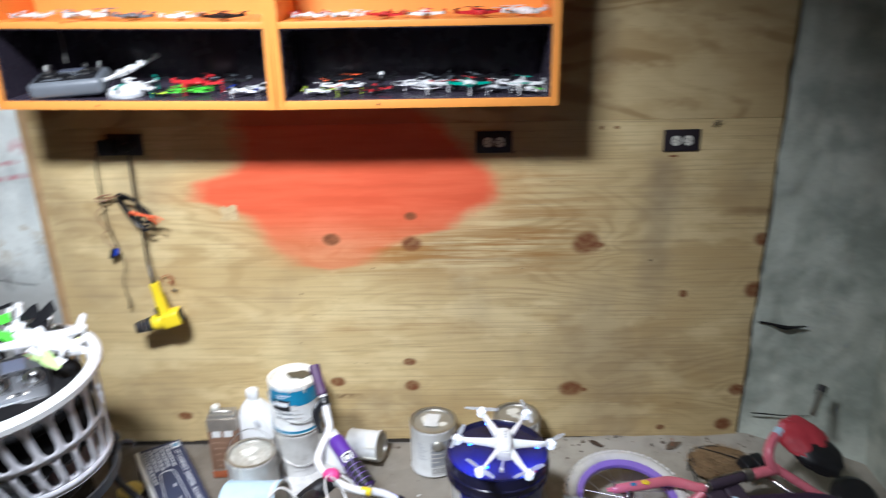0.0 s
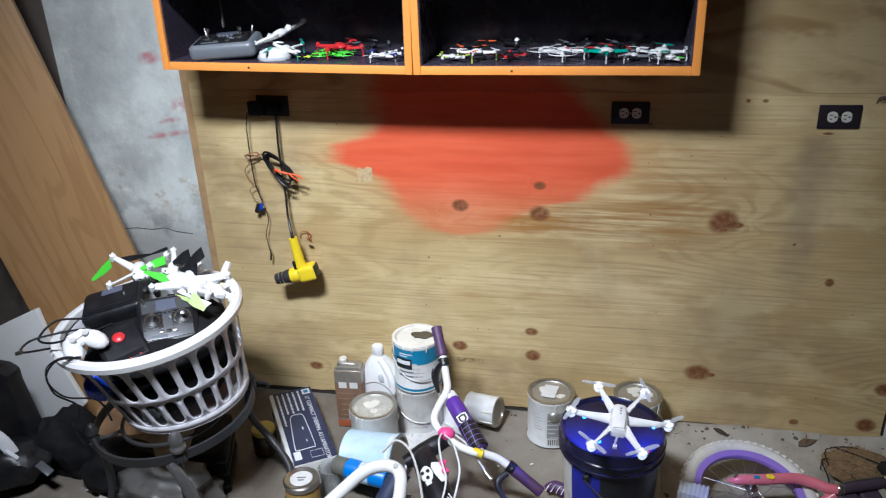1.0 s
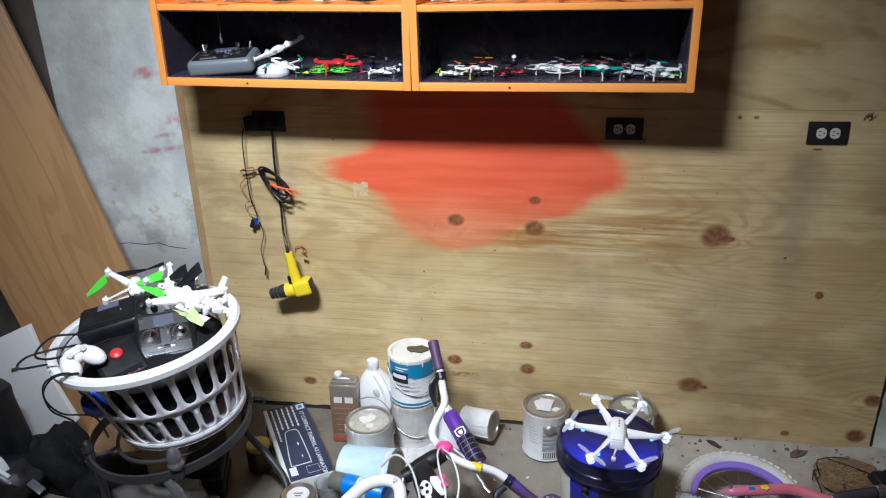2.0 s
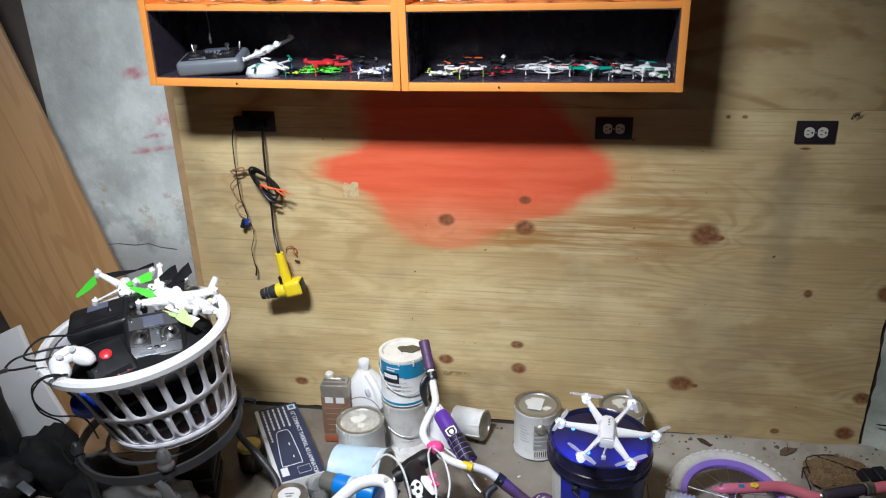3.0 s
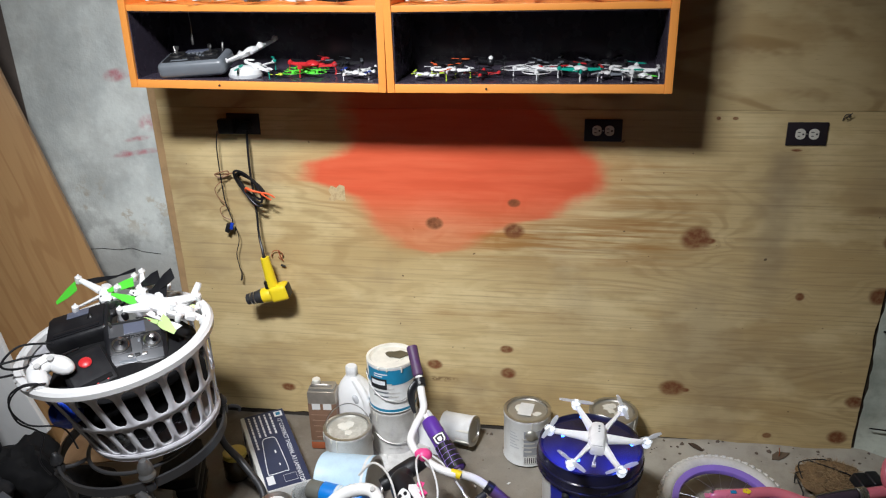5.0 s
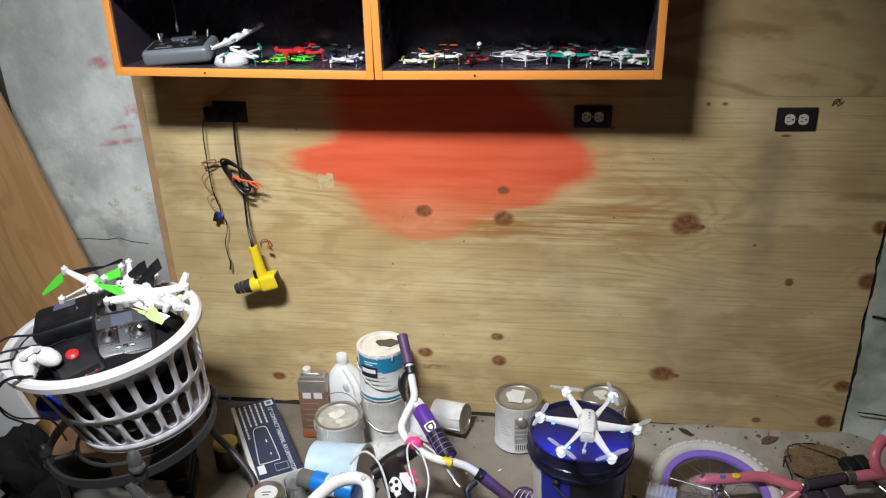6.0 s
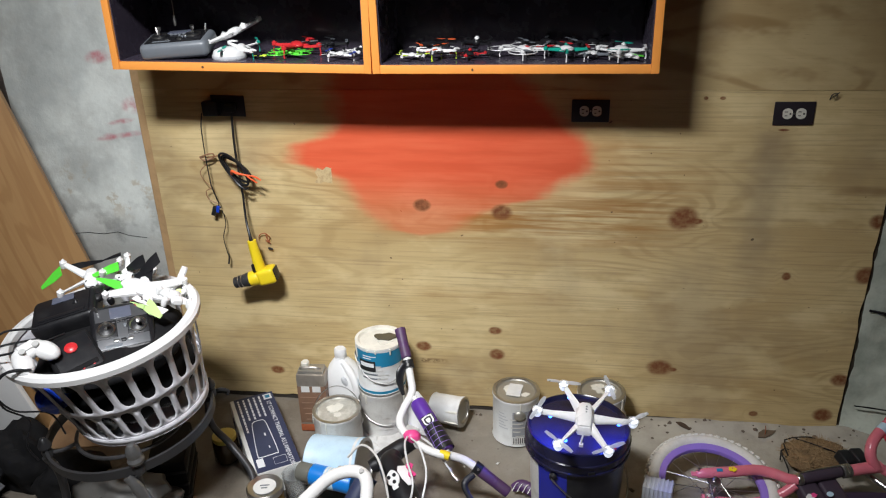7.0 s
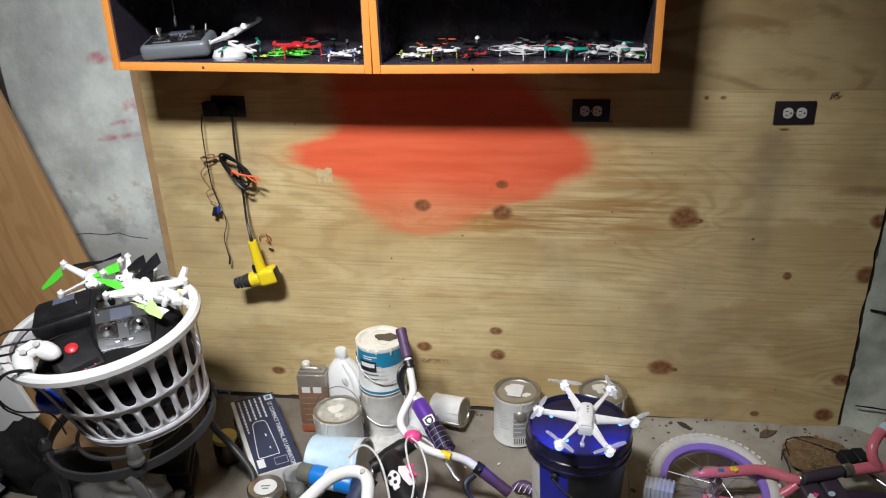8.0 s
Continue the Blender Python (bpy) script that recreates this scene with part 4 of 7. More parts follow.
def drone(m, label, span, shell, arms, props, n=4, length=0.42, width=0.26, height=0.16, guard=None, legs=None, canopy=None, spin=0, group="small drones", first=None, lift=0.0, category="drone", name="toy_drone", pod=None, prop_len=0.5):
    """A multirotor; span is from motor to motor, the body's sizes are shares of it. Its origin is where it rests."""
    d = thing(name, m, label, category, group)
    if group == FEW:
        span *= 1.16
    r = span / 2
    h = height * span
    z0 = lift * 0.62 if group == FEW else lift
    body = bmesh.new()
    bmesh.ops.create_icosphere(body, subdivisions=3, radius=1)
    for v in body.verts:
        x, y, z = v.co
        v.co = (x * width * span / 2 * (1 - 0.18 * y), y * length * span / 2, (z * h / 2 if z > 0 else z * h / 3) + 0.02 * span)
    part("body", body, shell, d, m=pose(0, 0, z0 + h * 0.45))
    if canopy:
        cap = bmesh.new()
        bmesh.ops.create_icosphere(cap, subdivisions=2, radius=1)
        part("canopy", cap, canopy, d, m=pose(0, -0.06 * span, z0 + h * 0.78) @ Matrix.Diagonal((width * span * 0.3, length * span * 0.26, h * 0.3, 1)))
    rnd = random.Random(len(label) + n)
    blade = None
    for k in range(n):
        a = (first if first is not None else 45) + 360 * k / n
        ca, sa = math.cos(radians(a)), math.sin(radians(a))
        tip = (r * ca, r * sa, z0 + h * 0.55)
        part("arm", tube(((0.06 * span * ca, 0.06 * span * sa, z0 + h * 0.42), (0.6 * r * ca, 0.6 * r * sa, z0 + h * 0.5), tip), (0.07 * span, 0.05 * span, 0.034 * span) if n == 4 else (0.055 * span, 0.036 * span, 0.026 * span), 8, 4, flat=0.6), arms, d)
        rm = (0.056 if n == 4 else 0.044) * span
        part("motor", lathe(((0, -0.02 * span), (rm * 0.9, -0.02 * span), (rm, 0.0), (rm, 0.045 * span), (rm * 0.5, 0.06 * span), (rm * 0.2, 0.075 * span), (0, 0.076 * span)), 14), pod or arms, d, m=Matrix.Translation(tip))
        pm = props[k % len(props)]
        if pm is not None:
            part("propeller", blade_mesh(prop_len * span, 0.09 * span), pm, d, m=Matrix.Translation(tip) @ pose(0, 0, 0.07 * span, 0, 0, spin + rnd.uniform(0, 180)))
        if guard:
            part("guard", tube([(tip[0] + 0.3 * span * math.cos(q), tip[1] + 0.3 * span * math.sin(q), tip[2] + 0.02 * span) for q in [math.tau * i / 14 for i in range(14)]], 0.011 * span, 6, 2, closed=True), guard, d)
            part("guard_strut", tube(((tip[0] - 0.3 * span * ca, tip[1] - 0.3 * span * sa, tip[2]), tip, (tip[0] + 0.3 * span * ca, tip[1] + 0.3 * span * sa, tip[2] + 0.02 * span)), 0.008 * span, 6, 2), guard, d)
        if legs:
            part("leg", tube((tip, (1.06 * tip[0], 1.06 * tip[1], z0 - 0.02 * span), (1.04 * tip[0], 1.04 * tip[1], 0.003)), (0.016 * span, 0.013 * span, 0.02 * span), 6, 3), legs, d)
    return d


FEW = "small drones on the cabinet shelf"


def on_shelf(cab, x, depth, turn=0, tilt=(0, 0), z=0.0275):
    """A place on the lowest shelf of a cabinet: x from its left, depth from its front."""
    return cab @ pose(x, max(0.062, depth * 0.85), z, tilt[0], tilt[1], turn)


# left bay
drone(on_shelf(CAB_L, 0.375, 0.10, 8, (8, 0)), "white and green toy drone sitting on a white dome", 0.105, WHITE, WHITE, (TEAL, WHITE), legs=TEAL, group=FEW, lift=0.03)
dome = thing("drone_shell", on_shelf(CAB_L, 0.345, 0.075), "white plastic drone shell resting on the shelf", "drone", FEW)
part("shell", lathe(((0.05, 0), (0.052, 0.008), (0.045, 0.028), (0.025, 0.038), (0, 0.04)), 28), WHITE, dome, m=Matrix.Diagonal((1.0, 0.8, 0.85, 1)))
part("band", lathe(((0.0525, 0.004), (0.0525, 0.012)), 28), PRINT_SHADE_GREY, dome, m=Matrix.Diagonal((1.0, 0.8, 0.85, 1)))
drone(on_shelf(CAB_L, 0.345, 0.15, 0, (2, -22), 0.085), "large white toy drone propped up at a slant", 0.155, WHITE_SHELL, WHITE_SHELL, (None,), group=FEW, length=0.3, width=0.24, height=0.12, legs=None, canopy=WHITE)
drone(on_shelf(CAB_L, 0.535, 0.15, 35), "red toy drone with black rotors", 0.13, RED, RED, (RED, BLACK), legs=RED, group=FEW, lift=0.028)
drone(on_shelf(CAB_L, 0.53, 0.10, 10), "bright green toy drone with hooped guards", 0.085, GREEN, GREEN, (GREEN,), guard=GREEN, group=FEW, lift=0.012)
drone(on_shelf(CAB_L, 0.455, 0.045, 30), "tiny lime and black drone", 0.05, LIME, BLACK, (LIME, BLACK), group=FEW, lift=0.006)
drone(on_shelf(CAB_L, 0.69, 0.07, 15), "small white drone with clear rotors", 0.085, WHITE, WHITE, (WHITE, BLUE), guard=None, legs=WHITE, group=FEW, lift=0.014)
drone(on_shelf(CAB_L, 0.735, 0.13, 55), "black and white drone at the back of the shelf", 0.08, BLACK, WHITE, (BLACK,), legs=BLACK, group=FEW, lift=0.02)
drone(on_shelf(CAB_L, 0.62, 0.20, 55), "black drone at the back of the shelf", 0.10, BLACK, BLACK, (GREY,), legs=BLACK, group=FEW, lift=0.03)
# right bay
drone(on_shelf(CAB_R, 0.105, 0.06, 15), "small white drone with lime rotors", 0.075, WHITE, WHITE, (LIME, LIME), group=FEW, canopy=WHITE, lift=0.012)
drone(on_shelf(CAB_R, 0.175, 0.09, 40), "white drone with orange and lime rotors", 0.095, WHITE, WHITE, (ORANGE_RED, WHITE), legs=LIME, group=FEW, lift=0.026)
drone(on_shelf(CAB_R, 0.155, 0.17, 10), "black drone with orange rotors at the back", 0.10, BLACK, BLACK, (ORANGE_RED, BLACK), legs=BLACK, group=FEW, lift=0.035)
drone(on_shelf(CAB_R, 0.265, 0.10, 45), "black drone with red frame and hoop guards", 0.085, BLACK, RED, (BLACK,), guard=BLACK, group=FEW, lift=0.010)
drone(on_shelf(CAB_R, 0.29, 0.12, 0), "black drone with a white canopy", 0.09, BLACK, BLACK, (BLACK,), canopy=WHITE, legs=BLACK, group=FEW, lift=0.04, height=0.34)
drone(on_shelf(CAB_R, 0.425, 0.125, 45), "white drone with four round guards and red stripe", 0.115, WHITE, WHITE, (GREY, WHITE), guard=WHITE, canopy=RED, group=FEW, lift=0.018, legs=WHITE)
drone(on_shelf(CAB_R, 0.545, 0.08, 45), "white and teal drone with red rotors", 0.10, WHITE, TEAL, (RED, RED, WHITE), legs=WHITE, group=FEW, lift=0.03)
drone(on_shelf(CAB_R, 0.615, 0.055, 20), "slim white drone with long clear rotors", 0.085, WHITE, GREY, (WHITE,), group=FEW, lift=0.015, legs=WHITE)
drone(on_shelf(CAB_R, 0.695, 0.08, 35), "white drone with green rotors", 0.11, WHITE, WHITE, (TEAL, WHITE), legs=WHITE, group=FEW, lift=0.026)
drone(on_shelf(CAB_R, 0.715, 0.045, 70), "white racing drone lying low", 0.085, WHITE, WHITE, (GREEN, WHITE), group=FEW, lift=0.006, guard=None)
drone(on_shelf(CAB_R, 0.49, 0.20, 45), "dark drone at the back of the shelf", 0.12, BLACK, BLACK, (GREY,), legs=BLACK, group=FEW, lift=0.03)
drone(on_shelf(CAB_R, 0.62, 0.20, 15), "dark drone at the back of the shelf", 0.11, BLACK, BLACK, (BLACK,), legs=BLACK, group=FEW, lift=0.03)
# second shelf, of which only the lowest part shows
UP = "small drones on the upper shelf"
for cab, x, size, shell, prop, words in ((CAB_L, 0.12, 0.10, WHITE, WHITE, "white toy drone on the upper shelf"), (CAB_L, 0.27, 0.13, WHITE, GREY, "white and grey drone on the upper shelf"), (CAB_L, 0.40, 0.10, GREY, GREY, "grey drone on the upper shelf"),
                                         (CAB_L, 0.53, 0.09, WHITE, WHITE, "white toy drone on the upper shelf"), (CAB_L, 0.65, 0.10, BLACK, BLACK, "black toy drone on the upper shelf"), (CAB_R, 0.10, 0.10, WHITE, RED, "white drone with red rotors on the upper shelf"),
                                         (CAB_R, 0.20, 0.10, WHITE, WHITE, "white toy drone on the upper shelf"), (CAB_R, 0.31, 0.09, RED, RED, "red toy drone on the upper shelf"), (CAB_R, 0.42, 0.10, WHITE, RED, "white drone with red rotors on the upper shelf"),
                                         (CAB_R, 0.57, 0.11, RED, BLACK, "dark red drone on the upper shelf"), (CAB_R, 0.70, 0.12, WHITE, WHITE, "white toy drone on the upper shelf")):
    drone(cab @ pose(x, 0.06, 0.2405, 0, 0, 100 * x), words, size * 1.12, shell, shell, (prop,), legs=None, lift=0.002, group=UP)


def transmitter(m, label, body, face, w=0.18, h=0.11, t=0.05, antenna=0.0, screen=True, stick=STEEL, bare=False):
    """A hand-held radio transmitter lying on its back, its face up."""
    tx = thing("transmitter", m, label, "remote control", "radio transmitters")
    part("case", box(w, h, t, 0.021, at=(0, 0, t / 2), segments=4), body, tx)
    part("face_plate", box(w * 0.82, h * 0.8, 0.004, 0.0018, at=(0, 0, t + 0.0005)), face, tx)
    for sx in (-1, 1) if stick else ():
        part("gimbal_frame", box(0.056, 0.056, 0.004, 0.002), BLACK, tx, m=pose(sx * w * 0.25, -h * 0.03, t + 0.0025))
        g = part("gimbal", lathe(((0.019, 0.002), (0.022, 0.0), (0.024, 0.004), (0.021, 0.006), (0.018, 0.003)), 24), STEEL, tx, m=pose(sx * w * 0.25, -h * 0.03, t + 0.003))
        part("gimbal_cup", lathe(((0.019, 0.002), (0.012, 0.004), (0.006, 0.006), (0, 0.006)), 20), BLACK, g, m=pose(sx * w * 0.25, -h * 0.03, t + 0.003))
        part("stick", lathe(((0.0035, 0), (0.003, 0.016), (0.006, 0.018), (0.006, 0.027), (0, 0.028)), 12), stick, g, m=pose(sx * w * 0.25, -h * 0.03, t + 0.006, 10 * sx, 8, 0))
    for k in range(0 if bare else 4):
        part("trim_button", box(0.010, 0.006, 0.004, 0.0015), BLACK if face is not BLACK else GREY, tx, m=pose(-0.02 + 0.013 * k, h * 0.1, t + 0.004))
    if screen:
        part("screen", box(w * 0.34, h * 0.22, 0.003, 0.001), plain("lcd", (0.10, 0.11, 0.15), 0.2), tx, m=pose(0, h * 0.27, t + 0.0035))
    if bare:
        part("ridge", box(w * 0.7, h * 0.10, 0.006, 0.002), body, tx, m=pose(0, -h * 0.30, t + 0.002))
        return tx
    part("name_strip", box(w * 0.26, h * 0.06, 0.002, 0.0005), PRINT if face is SILVER else GREY, tx, m=pose(-w * 0.16, -h * 0.36, t + 0.003))
    for k in range(3):
        part("button", box(0.014, 0.009, 0.005, 0.002), BLACK if k % 2 else STEEL, tx, m=pose(0.018 * (k - 1), -h * 0.27, t + 0.004))
        part("button", box(0.007, 0.012, 0.005, 0.002), STEEL if face is SILVER else GREY, tx, m=pose(w * 0.05 + 0.012 * k, h * 0.0 - 0.012 * k, t + 0.004))
    for sx in (-1, 1):
        part("switch", lathe(((0.004, 0), (0.004, 0.006), (0.0025, 0.02), (0, 0.021)), 10), STEEL, tx, m=pose(sx * w * 0.36, h * 0.36, t, -20, 10 * sx, 0))
    if antenna:
        part("antenna", tube(((0, h / 2 - 0.004, t * 0.6), (-0.01, h / 2 - 0.02, t + 0.03), (-0.022, h / 2 - 0.03, t + antenna)), (0.006, 0.004, 0.003), 8, 3), BLACK, tx)
    return tx


transmitter(on_shelf(CAB_L, 0.185, 0.095, 8, (9, -4), 0.038), "grey radio transmitter with chrome sticks on the shelf", GREY, BLACK, w=0.205, h=0.13, t=0.05, antenna=0.0)
tip = thing("hanging_antenna", CAB_L @ pose(0.165, 0.10, 0.2165), "thin antenna hanging from the shelf above", "antenna")
part("rod", tube(((0, 0, 0), (0.004, 0, -0.04), (0.003, 0, -0.075)), 0.0014, 6, 3), STEEL, tip)
part("tip", lathe(((0, -0.03), (0.004, -0.028), (0.005, -0.012), (0.003, -0.006), (0.004, 0), (0, 0.001)), 10), STEEL, tip, m=pose(0.003, 0, -0.072))

# the hovering drone over the bucket, its rotors at rest
HEX = pose(1.512, -0.623, 0.440, 10, 2, -3)
hexa = thing("hexacopter", HEX, "white six-rotor drone hovering low, blue lights below", "drone")


def tapered_shell(rows):
    """A rounded hull: rows of y, half width, lower and upper z."""
    bm = bmesh.new()
    rings = []
    for y, w, lo, hi in rows:
        rings.append([bm.verts.new((x * w, y, lo + (hi - lo) * q)) for x, q in ((-0.75, 0), (0.75, 0), (1, 0.3), (1, 0.72), (0.72, 1), (-0.72, 1), (-1, 0.72), (-1, 0.3))])
    for a, b in zip(rings, rings[1:]):
        for i in range(8):
            bm.faces.new((a[i], a[(i + 1) % 8], b[(i + 1) % 8], b[i]))
    bm.faces.new(rings[0][::-1])
    bm.faces.new(rings[-1])
    bmesh.ops.recalc_face_normals(bm, faces=bm.faces)
    return bm


part("body", tapered_shell(((-0.052, 0.019, 0.002, 0.022), (-0.048, 0.022, -0.002, 0.030), (-0.01, 0.026, -0.004, 0.036), (0.024, 0.025, -0.004, 0.036), (0.046, 0.018, 0.0, 0.028), (0.052, 0.010, 0.006, 0.020))), WHITE_SHELL, hexa)
part("top_cover", tapered_shell(((-0.046, 0.015, 0.028, 0.035), (-0.01, 0.018, 0.030, 0.041), (0.026, 0.017, 0.030, 0.041), (0.042, 0.011, 0.026, 0.034))), WHITE_SHELL, hexa)
for k, (x, y) in enumerate(((0.003, 0.020), (0.003, 0.010), (0.003, 0.0))):
    part("print_mark", box(0.005, 0.006 - 0.001 * k, 0.0006, 0), GREY, hexa, m=pose(x, y, 0.0412))
HEX_BLADE = plain("milky_blade", (0.72, 0.74, 0.77), 0.3, dirt=0.05, Transmission_Weight=0.55, IOR=1.1)
for k in range(6):
    q = radians(60 * k)
    cq, sq = math.cos(q), math.sin(q)
    tip = Vector((0.132 * cq, 0.132 * sq, 0.022))
    part("arm", tube(((0.012 * cq, 0.012 * sq, 0.014), (0.045 * cq, 0.045 * sq, 0.016), (0.095 * cq, 0.095 * sq, 0.019), tip), (0.017, 0.0125, 0.0085, 0.0075), 10, 4, flat=0.55), WHITE_SHELL, hexa)
    pod = part("motor_pod", lathe(((0, -0.016), (0.009, -0.015), (0.0125, -0.008), (0.0125, 0.004), (0.010, 0.008), (0.004, 0.009), (0.003, 0.014), (0, 0.015)), 18), LED_SHELL, hexa, "lit white motor pod", m=Matrix.Translation(tip))
    part("cage_ring", tube([tip + Vector((0.0145 * math.cos(u), 0.0145 * math.sin(u), 0.006)) for u in [math.tau * i / 12 for i in range(12)]], 0.0013, 5, 2, closed=True), WHITE, pod)
    part("propeller", blade_mesh(0.098, 0.015), HEX_BLADE, hexa, "thin milky rotor", m=Matrix.Translation(tip) @ pose(0, 0, 0.012, 0, 0, 37 + 71 * k))
part("tail_light", box(0.008, 0.004, 0.004, 0.001), RED, hexa, m=pose(0.085, -0.088, 0.005))
part("camera_mount", joined(tube(((0, -0.05, 0.004), (-0.004, -0.056, -0.014), (-0.004, -0.058, -0.026)), 0.003, 6, 3), box(0.012, 0.01, 0.012, 0.002, at=(-0.004, -0.058, -0.03))), WHITE, hexa)
for a in (0, 120, 180, 240):
    part("led", lathe(((0, -0.002), (0.005, -0.001), (0.005, 0.002), (0, 0.003)), 10), BLUE_LED, hexa, "glowing blue light", m=pose(0.095 * math.cos(radians(a)), 0.095 * math.sin(radians(a)), 0.006))
led_data = bpy.data.lights.new("led_glow", "SPOT")
led_data.spot_size, led_data.spot_blend = radians(125), 0.6
led_data.energy, led_data.color, led_data.shadow_soft_size = 3.8, (0.05, 0.12, 1.0), 0.012
for dx in (-0.085, 0.085):
    new("led_glow", led_data).matrix_world = HEX @ pose(dx, 0.0, -0.02)

hook = thing("bent_nail", pose(2.225, -0.001, 1.222), "small bent nail in the plywood", "nail")
part("nail", tube(((0, 0, 0), (0, -0.012, 0.0), (0.004, -0.016, 0.008), (0.012, -0.016, 0.016)), 0.0015, 6, 4), IRON, hook)
part("loop", tube(((-0.008, -0.003, -0.010), (-0.004, -0.006, 0.006), (0.008, -0.006, 0.010), (0.010, -0.003, -0.002)), 0.0014, 6, 4), IRON, hook)

# ---------------------------------------------------------------- round stand and laundry basket
BASKET_AT = pose(0.162, -0.655, 0.440, 0, 0, 36.9) @ pose(0, 0, 0, 0, -6.0, 0) @ Matrix.Diagonal((1.012, 1.025, 1.0, 1))


def slotted_wall(r0, r1, z0, z1, cells, rows):
    """A tapered wall with rounded slots; rows hold the lower and upper end of each row of cells and its slots' share."""
    bm = bmesh.new()

    def at(u, z):
        r = r0 + (r1 - r0) * (z - z0) / (z1 - z0)
        a = math.tau * u / cells
        return (r * math.cos(a), r * math.sin(a), z)

    per = [(-1, -1), (-0.33, -1), (0.33, -1), (1, -1), (1, -0.33), (1, 0.33), (1, 1), (0.33, 1), (-0.33, 1), (-1, 1), (-1, 0.33), (-1, -0.33)]
    hole = [(-0.72, -0.9), (-0.33, -1), (0.33, -1), (0.72, -0.9), (1, -0.66), (1, 0.66), (0.72, 0.9), (0.33, 1), (-0.33, 1), (-0.72, 0.9), (-1, 0.66), (-1, -0.66)]
    for za, zb, slot_w, slot_h, off in rows:
        for c in range(cells):
            mid_u, mid_z, hu, hz = c + 0.5 + off, (za + zb) / 2, 0.5, (zb - za) / 2
            if slot_w == 0:
                bm.faces.new([bm.verts.new(at(mid_u + s * hu, mid_z + q * hz)) for s, q in ((-1, -1), (-0.33, -1), (0.33, -1), (1, -1), (1, 1), (0.33, 1), (-0.33, 1), (-1, 1))])
                continue
            outer = [bm.verts.new(at(mid_u + x * hu, mid_z + y * hz)) for x, y in per]
            inner = [bm.verts.new(at(mid_u + x * hu * slot_w, mid_z + y * hz * slot_h)) for x, y in hole]
            for i in range(12):
                j = (i + 1) % 12
                bm.faces.new((outer[i], outer[j], inner[j], inner[i]))
    bmesh.ops.remove_doubles(bm, verts=bm.verts, dist=0.0004)
    bmesh.ops.recalc_face_normals(bm, faces=bm.faces)
    return bm


basket = thing("laundry_basket", BASKET_AT, "round white plastic laundry basket heaped with drones and remotes", "basket")
# the soft basket sags: its foot sits a little to one side of the rim
SAG = Matrix(((1, 0, -0.130, 0.0348), (0, 1, 0.098, -0.0263), (0, 0, 1.05, -0.0134), (0, 0, 0, 1)))
wall = part("wall", slotted_wall(0.182, 0.248, 0.0, 0.268, 25, ((0.0, 0.024, 0, 0, 0), (0.024, 0.116, 0.64, 0.90, 0.5), (0.116, 0.126, 0, 0, 0), (0.126, 0.246, 0.68, 0.90, 0), (0.246, 0.268, 0, 0, 0))), BASKET, basket, m=SAG)
thick = wall.modifiers.new("thickness", "SOLIDIFY")
thick.thickness = 0.0035
part("base", lathe(((0, 0.004), (0.17, 0.004), (0.186, 0.0), (0.186, 0.006), (0.17, 0.009), (0, 0.009)), 48), BASKET, basket, m=SAG)
part("rim", lathe(((0.246, 0.256), (0.262, 0.252), (0.270, 0.256), (0.272, 0.272), (0.266, 0.281), (0.250, 0.284), (0.242, 0.278), (0.240, 0.262), (0.246, 0.256)), 72), WHITE, basket, "smooth rolled white rim")


def in_basket(x, y, z, rx=0, ry=0, rz=0):
    return BASKET_AT @ pose(x, y, z, rx, ry, rz)


def lump(seed, sx, sy, sz, rough=0.2):
    bm = bmesh.new()
    bmesh.ops.create_icosphere(bm, subdivisions=4, radius=1)
    for v in bm.verts:
        k = 1 + rough * noise.noise(v.co * 1.7 + Vector((seed, 0, 0))) + 0.4 * rough * noise.noise(v.co * 4.5 + Vector((0, seed, 0)))
        v.co = Vector((v.co.x * sx, v.co.y * sy, v.co.z * sz)) * k
    return bm


# added black filler, so that the basket's slots look dark inside
bag = thing("dark_filler", in_basket(0.018, -0.014, 0.115), "added black filler that keeps the inside of the basket dark", "bag")
part("cloth", lump(3, 0.196, 0.196, 0.120, 0.10), BLACK_MATT, bag)
part("cloth", lump(5, 0.20, 0.20, 0.06, 0.14), BLACK_MATT, bag, m=pose(-0.01, 0.01, 0.085))
pouch = thing("blue_pouch", in_basket(-0.165, -0.10, 0.165, 0, 20, 30), "blue plastic pouch inside the basket", "pouch")
part("pouch", lump(8, 0.05, 0.03, 0.05, 0.2), BLUE, pouch)
for x, y, z, s in ((-0.06, -0.165, 0.06, 0.035), (0.0, -0.17, 0.065, 0.04), (0.09, -0.155, 0.07, 0.035)):
    tub = thing("clear_packet", in_basket(x, y, z), "crumpled clear plastic packet inside the basket", "packet", "clear plastic packets")
    part("film", lump(11 + x * 40, s, 0.012, s, 0.35), CLEAR, tub)

STEEL_FACE = plain("brushed_silver_face", (0.11, 0.113, 0.12), 0.34, metal=0.5, dirt=0.2)
transmitter(in_basket(-0.075, 0.115, 0.250, 14, -6, -14), "black radio transmitter lying in the laundry basket", BLACK, BLACK, w=0.185, h=0.12, t=0.065, antenna=0.0, stick=None, bare=True)
transmitter(in_basket(0.045, -0.035, 0.225, 30, 6, -6), "silver and black radio transmitter with small screen", BLACK, STEEL_FACE, w=0.165, h=0.165, t=0.06)
dark = transmitter(in_basket(-0.085, -0.090, 0.215, 26, -4, 10), "dark grey transmitter with red buttons", BLACK_MATT, BLACK, w=0.125, h=0.15, t=0.055, screen=False, stick=None, bare=True)
